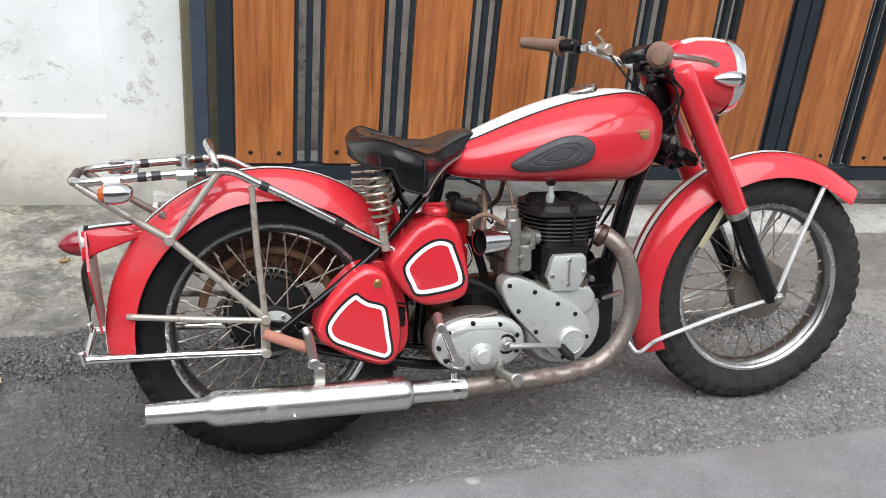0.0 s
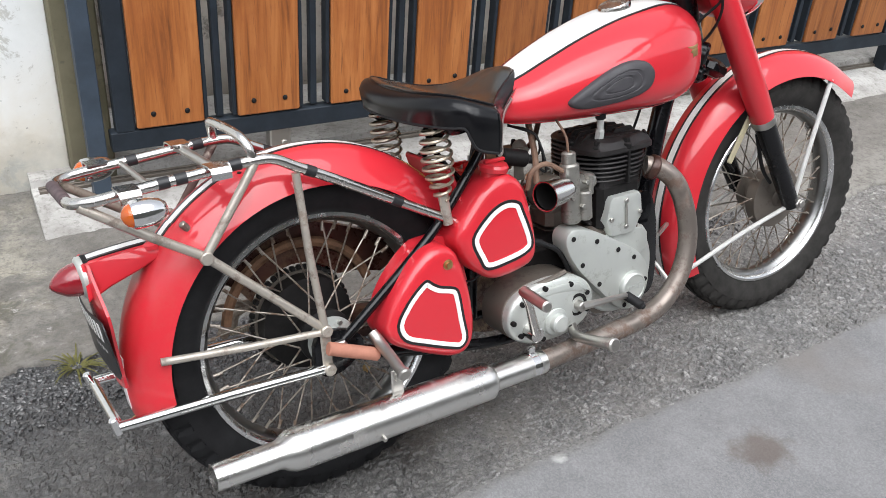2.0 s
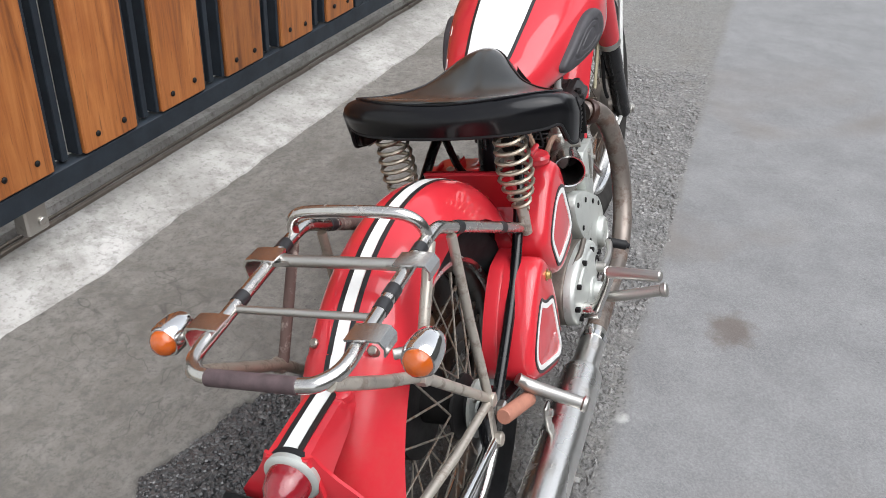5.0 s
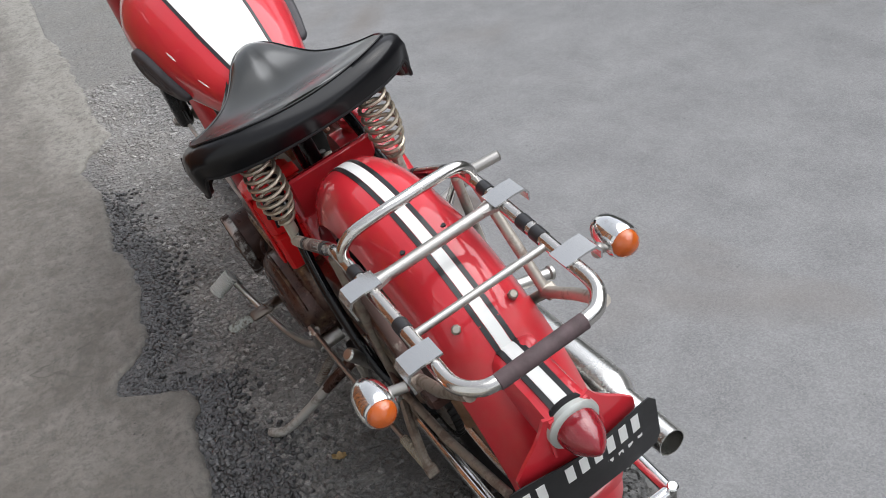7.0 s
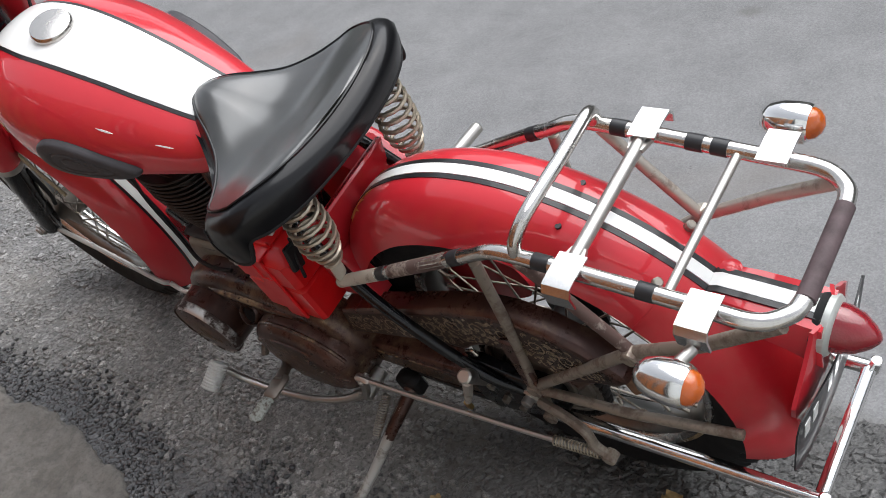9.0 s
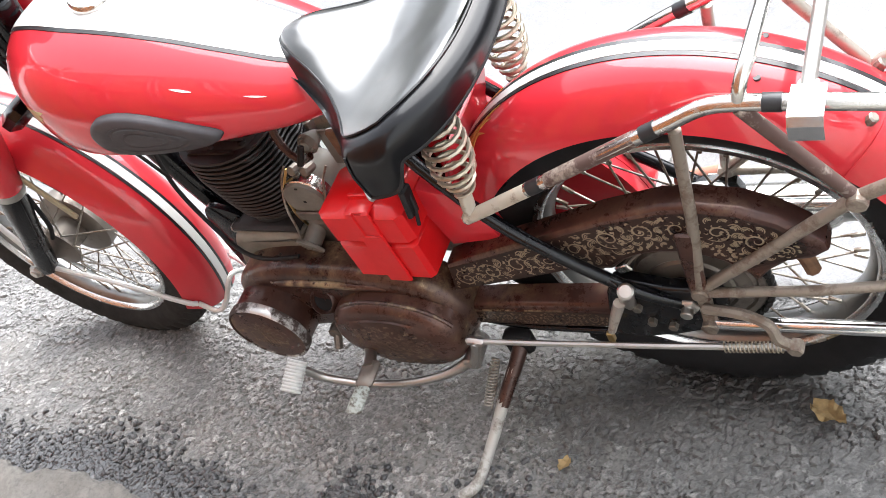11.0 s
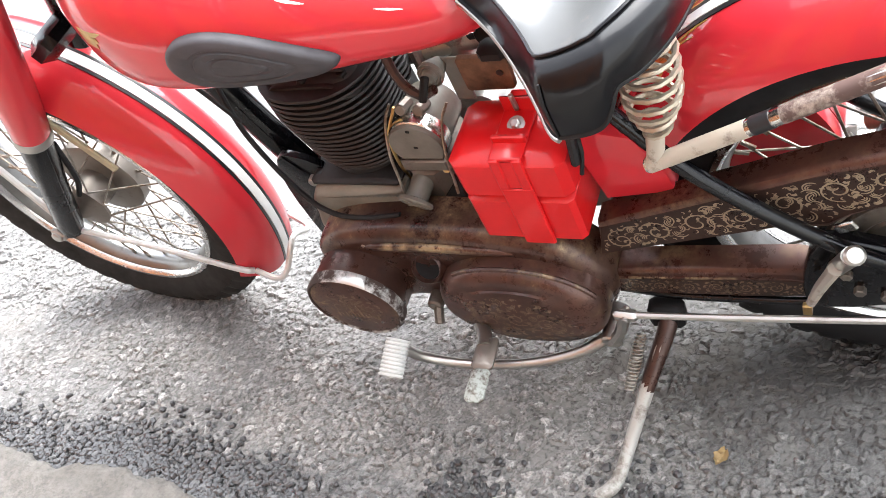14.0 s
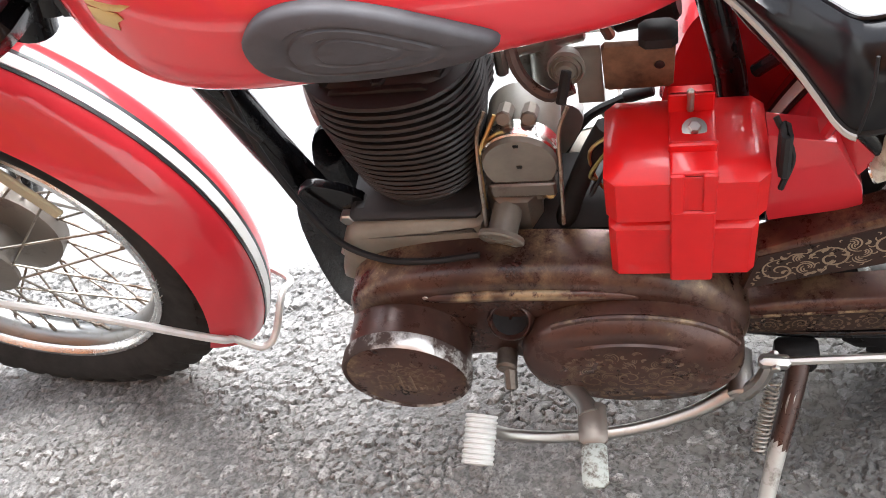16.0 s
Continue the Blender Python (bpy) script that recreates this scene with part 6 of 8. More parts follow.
    lathe(bm, [(0.037, 0.0), (0.0375, 0.012), (0.034, 0.017), (0.031, 0.018), (0.030, 0.016), (0.002, 0.016)], along((0.742, -0.121, 0.278), (0.742, -0.2, 0.278)), 36)
    disc = part("round_cap", bm, ALLOY, c)
    bm = BM()
    for k, w in enumerate((0.012, 0.016, 0.012)):
        box(bm, (0.726 + 0.016 * k, -0.1375, 0.280), (w * 0.8, 0.0018, 0.008), 0.0006)
    part("raised_mark", bm, ALLOY, c)
    # gearbox
    bm = BM()
    slab(bm, ellipse(0.487, 0.295, 0.119, 0.072, 48, 2.3), -0.05, -0.128, 0.008, 3)
    g = part("gearbox", bm, OILYALLOY, bike, "oily gearbox with a pale grey round end cover")
    bm = BM()
    slab(bm, ellipse(0.487, 0.295, 0.118, 0.072, 48, 2.3), -0.126, -0.151, 0.012, 4, 0.010)
    part("end_cover", bm, ALLOY, g, "pale grey alloy end cover")
    bolts(g, [(0.483 + 0.104 * math.cos(radians(a)), 0.295 + 0.059 * math.sin(radians(a))) for a in (20, 60, 100, 140, 180, 215, 255, 300, 340)], -0.148, -0.159, 0.006, FIN)
    bm = BM()
    lathe(bm, [(0.034, 0), (0.030, 0.010), (0.022, 0.013), (0.021, 0.024), (0.017, 0.028), (0.002, 0.029)], along((0.488, -0.154, 0.272), (0.488, -0.3, 0.272)), 28)
    part("end_cap", bm, ALLOY, g)
    bm = BM()
    lathe(bm, [(0.026, 0), (0.026, 0.006), (0.020, 0.007), (0.018, 0.001), (0.002, 0.001)], along((0.552, -0.152, 0.294), (0.552, -0.3, 0.294)), 24)
    part("shaft_seal", bm, FIN, g)
    bm = BM()
    rod(bm, (0.552, -0.15, 0.294), (0.552, -0.178, 0.294), 0.012, 0.002)
    tube(bm, [(0.552, -0.172, 0.294), (0.60, -0.172, 0.291), (0.66, -0.164, 0.283), (0.704, -0.152, 0.273)], [0.010, 0.008, 0.007, 0.008], 8)
    lever = part("gear_lever", bm, STEEL, bike, "bare steel gear lever")
    bm = BM()
    rod(bm, (0.703, -0.148, 0.273), (0.715, -0.192, 0.257), 0.0112, 0.003)
    rod(bm, (0.7145, -0.190, 0.2575), (0.7165, -0.197, 0.2545), 0.0065, 0.001, 8)
    part("lever_rubber", bm, RUBBER, lever)
    bm = BM()
    rod(bm, (0.418, -0.145, 0.270), (0.418, -0.190, 0.270), 0.017, 0.003)
    tube(bm, [(0.418, -0.18, 0.270), (0.395, -0.20, 0.315), (0.368, -0.222, 0.370), (0.350, -0.232, 0.405)], [0.012, 0.010, 0.009, 0.012], 10)
    kick = part("kick_starter", bm, OLDCHROME, bike, "worn kick-start lever with faded rubber")
    bm = BM()
    rod(bm, (0.352, -0.226, 0.402), (0.332, -0.330, 0.408), 0.0115, 0.003)
    part("kick_rubber", bm, STEEL, kick, "pale kick pedal")
    bm = BM()
    tube(bm, [(0.44, -0.135, 0.357), (0.48, -0.142, 0.365), (0.53, -0.140, 0.372)], 0.006, 8)
    part("clutch_arm", bm, OILYALLOY, g)
    bm = BM()
    slab(bm, round_loop([(0.405, 0.335), (0.47, 0.352), (0.56, 0.345), (0.58, 0.315), (0.545, 0.325), (0.47, 0.332), (0.42, 0.318)], 3), -0.12, -0.158, 0.006)
    part("cover_ridge", bm, ALLOY, g)
    # carburettor and trumpet
    bm = BM()
    rod(bm, (0.583, -0.10, 0.465), (0.578, -0.098, 0.600), 0.022, 0.004, 18)
    rod(bm, (0.540, -0.105, 0.548), (0.655, -0.08, 0.545), 0.019, 0.003, 18)
    rod(bm, (0.578, -0.098, 0.590), (0.577, -0.097, 0.625), 0.016, 0.003, 12)
    rod(bm, (0.610, -0.115, 0.47), (0.609, -0.113, 0.535), 0.016, 0.004, 14)
    box(bm, (0.63, -0.085, 0.545), (0.014, 0.06, 0.05), 0.004)
    for x, y, z in ((0.565, -0.123, 0.53), (0.60, -0.128, 0.56), (0.595, -0.122, 0.505)):
        rod(bm, (x, y + 0.01, z), (x, y - 0.008, z), 0.006, 0.001, 6)
    carb = part("carburettor", bm, CARB, bike, "oily brass-grey carburettor")
    bm = BM()
    lathe(bm, [(0.024, 0.0), (0.0285, -0.03), (0.0315, -0.072), (0.0325, -0.076), (0.030, -0.075), (0.0298, -0.068)], along((0.553, -0.118, 0.551), (0.64, -0.095, 0.549)), 30, False)
    part("intake_trumpet", bm, CHROME, carb, "bright open intake trumpet")
    bm = BM()
    lathe(bm, [(0.0295, -0.068), (0.0262, -0.03), (0.022, 0.004), (0.002, 0.005)], along((0.553, -0.118, 0.551), (0.64, -0.095, 0.549)), 30, False)
    part("trumpet_bore", bm, FIN, carb, "dark bore of the trumpet")
    bm = BM()
    tube(bm, [(0.577, -0.097, 0.62), (0.575, -0.09, 0.66), (0.56, -0.07, 0.70)], 0.003, 6)
    tube(bm, [(0.47, -0.09, 0.56), (0.475, -0.10, 0.60), (0.51, -0.105, 0.612), (0.56, -0.10, 0.585)], 0.0055, 8)
    tube(bm, [(0.52, -0.03, 0.69), (0.522, -0.05, 0.62), (0.51, -0.07, 0.56)], 0.007, 8)
    part("fuel_pipe", bm, GRIP, carb, "brown fuel pipe")
    bm = BM()
    slab(bm, round_loop([(0.652, 0.33), (0.654, 0.415), (0.668, 0.428), (0.79, 0.428), (0.826, 0.405), (0.842, 0.36), (0.838, 0.31)], 3), 0.020, 0.080, 0.014, 4)
    part("crankcase", bm, CASTING, engine, "tan-grey crankcase under the barrel")
    bolts(barrel, [(0.800, 0.434), (0.712, 0.430), (0.756, 0.432)], 0.040, 0.064, 0.0105, FIN, 6)
    # magneto side, behind the barrel
    bm = BM()
    lathe(bm, [(0.034, -0.09), (0.040, -0.085), (0.0405, -0.004), (0.0385, 0.0), (0.002, 0.0005)], along((0.604, 0.066, 0.508), (0.604, 0.2, 0.508)), 40)
    mag = part("magneto", bm, MAGGREY, bike, "dull grey magneto with round cover behind the barrel")
    bm = BM()
    lathe(bm, [(0.0408, -0.030), (0.0424, -0.028), (0.0424, -0.008), (0.0408, -0.006)], along((0.604, 0.066, 0.508), (0.604, 0.2, 0.508)), 40, False)
    part("cover_band", bm, OLDCHROME, mag, "bright worn band")
    bm = BM()
    box(bm, (0.612, 0.010, 0.452), (0.078, 0.085, 0.060), 0.014)
    box(bm, (0.620, 0.025, 0.415), (0.060, 0.075, 0.085), 0.014)
    box(bm, (0.604, 0.0665, 0.473), (0.072, 0.008, 0.022), 0.003)
    part("magneto_body", bm, OILYALLOY, mag, "oily brown cast body")
    for x, y, z in ((0.616, 0.034, 0.553), (0.590, 0.034, 0.551)):
        bm = BM()
        rod(bm, (x, y - 0.016, z - 0.006), (x, y + 0.010, z + 0.004), 0.009, 0.002, 8)
        part("terminal", bm, OILYALLOY, mag)
    for x in (0.6475, 0.5610):
        bm = BM()
        tube(bm, [(x - 0.010, 0.030, 0.556), (x, 0.045, 0.535), (x, 0.070, 0.500), (x + 0.002, 0.078, 0.455), (x + 0.003, 0.083, 0.430)], 0.0022, 6)
        part("spring_clip", bm, SPOKE, mag)
    for x, z in ((0.604, 0.540), (0.604, 0.508)):
        bm = BM()
        box(bm, (x, 0.0666, z), (0.006, 0.002, 0.004), 0.0008)
        part("mark", bm, FIN, mag)
    bm = BM()
    m = along((0.634, 0.086, 0.418), (0.655, 0.186, 0.382))
    lathe(bm, [(0.017, -0.05), (0.017, 0.0), (0.026, 0.002), (0.027, 0.007), (0.025, 0.009), (0.002, 0.0095)], m, 28)
    for q in (35, -35):
        box(bm, m @ V(0, 0, 0.0095), (0.044, 0.004, 0.002), 0.0006, m @ pose(0, 0, 0, 0, 0, q))
    part("oil_filler", bm, MAGGREY, mag, "slotted round oil filler")
    bm = BM()
    rod(bm, (0.585, 0.05, 0.445), (0.575, 0.066, 0.462), 0.006, 0.001, 8)
    tube(bm, [(0.655, 0.05, 0.42), (0.65, 0.06, 0.47), (0.645, 0.055, 0.52), (0.625, 0.04, 0.56)], 0.0025, 6)
    part("oil_union", bm, BRASS, mag)
    bm = BM()
    tube(bm, [(0.512, 0.040, 0.535), (0.530, 0.045, 0.500), (0.550, 0.050, 0.450), (0.573, 0.050, 0.375)], 0.0125, 10)
    part("breather_hose", bm, RUBBER, engine, "black breather hose")
    bm = BM()
    box(bm, (0.560, 0.005, 0.365), (0.17, 0.115, 0.10), 0.02)
    part("gearbox_shell", bm, FIN, engine, "oily black gearbox shell")
    bm = BM()
    tube(bm, [(0.915, 0.02, 0.60), (0.888, 0.055, 0.522), (0.845, 0.075, 0.412), (0.785, 0.098, 0.392), (0.72, 0.108, 0.398), (0.66, 0.105, 0.405)], 0.0042, 8)
    part("cable", bm, RUBBER, engine)
    # bits between tank and battery
    bm = BM()
    tube(bm, [(0.600, 0.03, 0.68), (0.592, 0.045, 0.625), (0.566, 0.055, 0.598), (0.540, 0.055, 0.606)], 0.0065, 8)
    hook = part("bracket_hook", bm, BROWN, bike, "rusty bent hook under the tank")
    bm = BM()
    box(bm, (0.527, 0.016, 0.585), (0.026, 0.004, 0.075), 0.001)
    part("pale_plate", bm, MAGGREY, hook, "dull grey plate")
    bm = BM()
    m = along((0.546, 0.034, 0.616), (0.549, 0.094, 0.629))
    lathe(bm, [(0.010, -0.02), (0.017, 0.0), (0.0185, 0.006), (0.0165, 0.010), (0.0145, 0.008), (0.0125, 0.012), (0.0105, 0.010), (0.008, 0.014), (0.002, 0.015)], m, 26)
    part("ribbed_knob", bm, MAGGREY, hook, "ribbed grey knob")
    bm = BM()
    rod(bm, (0.544, 0.056, 0.630), (0.551, 0.074, 0.604), 0.0055, 0.001, 8)
    part("knob_stem", bm, FIN, hook)
    bm = BM()
    slab(bm, [(0.446, 0.580), (0.444, 0.626), (0.448, 0.630), (0.510, 0.631), (0.513, 0.627), (0.512, 0.578), (0.508, 0.575), (0.450, 0.576)], 0.022, 0.030, 0.002)
    sheet = part("copper_sheet", bm, RUSTLIP, hook, "browned copper sheet with a hole")
    bm = BM()
    rod(bm, (0.459, 0.027, 0.606), (0.459, 0.0308, 0.606), 0.005, 0, 12)
    part("sheet_hole", bm, BLACKLINE, hook)
    bm = BM()
    box(bm, (0.460, 0.022, 0.637), (0.036, 0.030, 0.022), 0.006)
    part("rubber_boot", bm, RUBBER, hook)
    bm = BM()
    rod(bm, (0.440, -0.035, 0.628), (0.505, -0.040, 0.612), 0.019, 0.004, 16)
    coil_ob = part("ignition_coil", bm, FIN, bike, "black ignition coil under the saddle")
    bm = BM()
    rod(bm, (0.503, -0.040, 0.612), (0.522, -0.042, 0.608), 0.010, 0.002, 10)
    part("coil_terminal", bm, RUBBER, coil_ob)
    for k in range(3):
        bm = BM()
        tube(bm, [(0.515, -0.042, 0.608), (0.535, -0.05 - 0.012 * k, 0.625 - 0.02 * k), (0.52, -0.055, 0.665), (0.48, -0.03 + 0.01 * k, 0.685)], 0.0028, 6)
        part("lead", bm, RUBBER, coil_ob)
    # exhaust
    bm = BM()
    tube(bm, [(0.808, -0.095, 0.552), (0.835, -0.112, 0.545), (0.871, -0.132, 0.505), (0.894, -0.145, 0.430), (0.895, -0.152, 0.355), (0.866, -0.157, 0.282), (0.810, -0.160, 0.228), (0.73, -0.162, 0.205), (0.60, -0.163, 0.196), (0.43, -0.167, 0.192)], 0.0228, 18, 6)
    pipe = part("exhaust_pipe", bm, RUSTPIPE, bike, "heat-browned exhaust pipe")
    bm = BM()
    lathe(bm, [(0.027, 0), (0.030, 0.004), (0.030, 0.016), (0.024, 0.022)], along((0.812, -0.10, 0.552), (0.86, -0.125, 0.525)), 24)
    part("exhaust_nut", bm, BROWN, pipe)
    bm = BM()
    box(bm, (0.865, -0.10, 0.385), (0.085, 0.01, 0.012), 0.003, pose(0, 0, 0, 0, 0, 30))
    part("pipe_bracket", bm, STEEL, pipe)
    bm = BM()
    a, b = V(0.445, -0.167, 0.192), V(-0.303, -0.186, 0.208)
    h = (b - a).length
    lathe(bm, [(0.022, 0.0), (0.0265, 0.002), (0.0265, 0.022), (0.0255, 0.023), (0.0265, 0.024), (0.0275, 0.138), (0.0325, 0.141), (0.040, 0.152), (0.0405, 0.16), (0.0415, h - 0.165), (0.040, h - 0.150), (0.034, h - 0.135),
               (0.0285, h - 0.128), (0.0265, h - 0.120), (0.0255, h), (0.0235, h), (0.0235, h - 0.08)], along(a, b), 36)
    muff = part("silencer", bm, SATIN, bike, "long chrome silencer with stepped tail pipe")
    bm = BM()
    rod(bm, (0.425, -0.167, 0.192), (0.405, -0.1675, 0.1925), 0.0285, 0.001, 30)
    box(bm, (0.415, -0.167, 0.225), (0.016, 0.010, 0.022), 0.002)
    part("clamp", bm, CHROME, muff)
    bm = BM()
    box(bm, (0.088, -0.160, 0.255), (0.026, 0.006, 0.06), 0.002)
    rod(bm, (0.088, -0.155, 0.268), (0.088, -0.170, 0.268), 0.008, 0.001, 6)
    part("hanger", bm, STEEL, muff)
    bm = BM()
    rod(bm, (0.02, -0.215, 0.185), (0.02, -0.226, 0.182), 0.005, 0.001, 6)
    part("screw", bm, STEEL, muff)


build_engine()


# ---- oil tank and toolbox on the timing side ----
def build_boxes():
    tank = round_loop([(0.262, 0.520), (0.300, 0.570), (0.338, 0.606), (0.385, 0.618), (0.420, 0.598), (0.440, 0.555), (0.458, 0.475), (0.456, 0.428), (0.425, 0.405), (0.350, 0.398), (0.300, 0.430), (0.265, 0.480)], 4)
    bm = BM()
    slab(bm, tank, -0.045, -0.142, 0.022, 4)
    ob = part("oil_tank", bm, RED, bike, "red oil tank with white-edged panel")
    bm = BM()
    lathe(bm, [(0.026, 0), (0.024, 0.010), (0.031, 0.013), (0.032, 0.022), (0.028, 0.028), (0.002, 0.030)], along((0.375, -0.098, 0.610), (0.380, -0.103, 0.66)), 28)
    box(bm, (0.378, -0.102, 0.643), (0.05, 0.010, 0.008), 0.002)
    part("filler_cap", bm, RED, ob)
    panel = round_loop([(0.290, 0.503), (0.330, 0.548), (0.372, 0.567), (0.408, 0.560), (0.422, 0.535), (0.444, 0.470), (0.432, 0.443), (0.380, 0.430), (0.325, 0.428), (0.305, 0.455)], 4)
    bm = BM()
    band(bm, panel, -0.1418, 0.006, 0.0016)
    part("black_line", bm, BLACKLINE, ob)
    bm = BM()
    band(bm, inset(panel, 0.0065), -0.1418, 0.010, 0.0018)
    part("white_band", bm, WHITE, ob)
    bm = BM()
    rod(bm, (0.465, -0.10, 0.447), (0.50, -0.10, 0.435), 0.008, 0.002)
    tube(bm, [(0.495, -0.10, 0.437), (0.545, -0.10, 0.405), (0.58, -0.095, 0.345), (0.60, -0.08, 0.29)], 0.006, 8)
    part("oil_pipe", bm, RUBBER, ob, "black oil pipe")
    tool = round_loop([(0.086, 0.365), (0.112, 0.425), (0.160, 0.480), (0.205, 0.505), (0.246, 0.492), (0.268, 0.450), (0.285, 0.385), (0.290, 0.310), (0.275, 0.268), (0.240, 0.256), (0.180, 0.278), (0.112, 0.314), (0.090, 0.335)], 4)
    bm = BM()
    slab(bm, tool, -0.082, -0.146, 0.020, 4)
    ob = part("toolbox", bm, RED, bike, "red drop-shaped toolbox with white-edged panel")
    bm = BM()
    back = [(x + (0.030 if x > 0.2 else 0.0), z) for x, z in tool]
    slab(bm, back, -0.055, -0.083, 0.004)
    part("box_body", bm, RED, ob)
    panel = round_loop([(0.104, 0.368), (0.128, 0.408), (0.158, 0.437), (0.178, 0.447), (0.193, 0.436), (0.209, 0.426), (0.229, 0.420), (0.246, 0.412), (0.254, 0.394), (0.262, 0.340), (0.268, 0.295), (0.252, 0.276), (0.228, 0.280), (0.165, 0.306), (0.118, 0.330)], 3)
    bm = BM()
    band(bm, panel, -0.1458, 0.0055, 0.0016)
    part("black_line", bm, BLACKLINE, ob)
    bm = BM()
    band(bm, inset(panel, 0.006), -0.1458, 0.009, 0.0018)
    part("white_band", bm, WHITE, ob)
    bm = BM()
    lathe(bm, [(0.011, 0), (0.011, 0.003), (0.008, 0.004), (0.007, 0.009), (0.002, 0.010)], along((0.228, -0.144, 0.466), (0.228, -0.2, 0.466)), 18)
    part("knob", bm, BRASS, ob)
    bm = BM()
    box(bm, (0.292, -0.10, 0.365), (0.03, 0.008, 0.05), 0.003)
    tube(bm, [(0.285, -0.105, 0.402), (0.312, -0.108, 0.400), (0.335, -0.11, 0.415)], 0.003, 6)
    part("catch", bm, FRAMEBLACK, ob)
    # battery box, drive side
    bm = BM()
    box(bm, (0.440, 0.091, 0.4535), (0.143, 0.100, 0.090), 0.007)
    b = part("battery_box", bm, BRIGHTRED, bike, "bright red steel battery box with strap")
    bm = BM()
    box(bm, (0.438, 0.089, 0.535), (0.150, 0.108, 0.077), 0.011)
    part("lid", bm, BRIGHTRED, b)
    bm = BM()
    box(bm, (0.431, 0.1440, 0.4675), (0.042, 0.006, 0.115), 0.002)
    strap = part("strap", bm, BRIGHTRED, b)
    for name, c, size in (("strap_side", (0.4165, 0.1440, 0.551), (0.013, 0.006, 0.054)), ("strap_side", (0.4455, 0.1440, 0.551), (0.013, 0.006, 0.054)), ("strap_back", (0.431, 0.1430, 0.549), (0.040, 0.003, 0.05)),
                          ("strap_top", (0.431, 0.088, 0.5765), (0.042, 0.112, 0.006)), ("strap_lug", (0.431, 0.066, 0.588), (0.042, 0.004, 0.028)), ("strap_lip", (0.431, 0.116, 0.583), (0.044, 0.006, 0.012))):
        bm = BM()
        box(bm, c, size, 0.0015)
        part(name, bm, BRIGHTRED, b)
    bm = BM()
    m = along((0.429, 0.091, 0.5790), (0.429, 0.105, 0.62))
    lathe(bm, [(0.0115, 0.0), (0.0115, 0.002), (0.0075, 0.0024)], m, 18)
    lathe(bm, [(0.0065, 0.002), (0.0065, 0.007), (0.005, 0.0085)], m, 6)
    rod(bm, (0.432, 0.071, 0.584), (0.432, 0.073, 0.612), 0.0034, 0.001, 8)
    part("strap_bolt", bm, STEEL, b)
    bm = BM()
    box(bm, (0.352, 0.118, 0.575), (0.010, 0.026, 0.05), 0.003, pose(0, 0, 0, 12, 0, 0))
    tube(bm, [(0.36, 0.10, 0.60), (0.345, 0.12, 0.57), (0.352, 0.125, 0.53)], 0.003, 6)
    part("rubber_strip", bm, RUBBER, b)
    for k, m in enumerate((BRASS, WEED, RUBBER)):
        bm = BM()
        tube(bm, [(0.50, 0.06 + 0.01 * k, 0.55), (0.53, 0.06 + 0.012 * k, 0.52 - 0.02 * k), (0.525, 0.05, 0.46), (0.50, 0.05, 0.42)], 0.002, 6)
        part("wire", bm, m, b)


build_boxes()


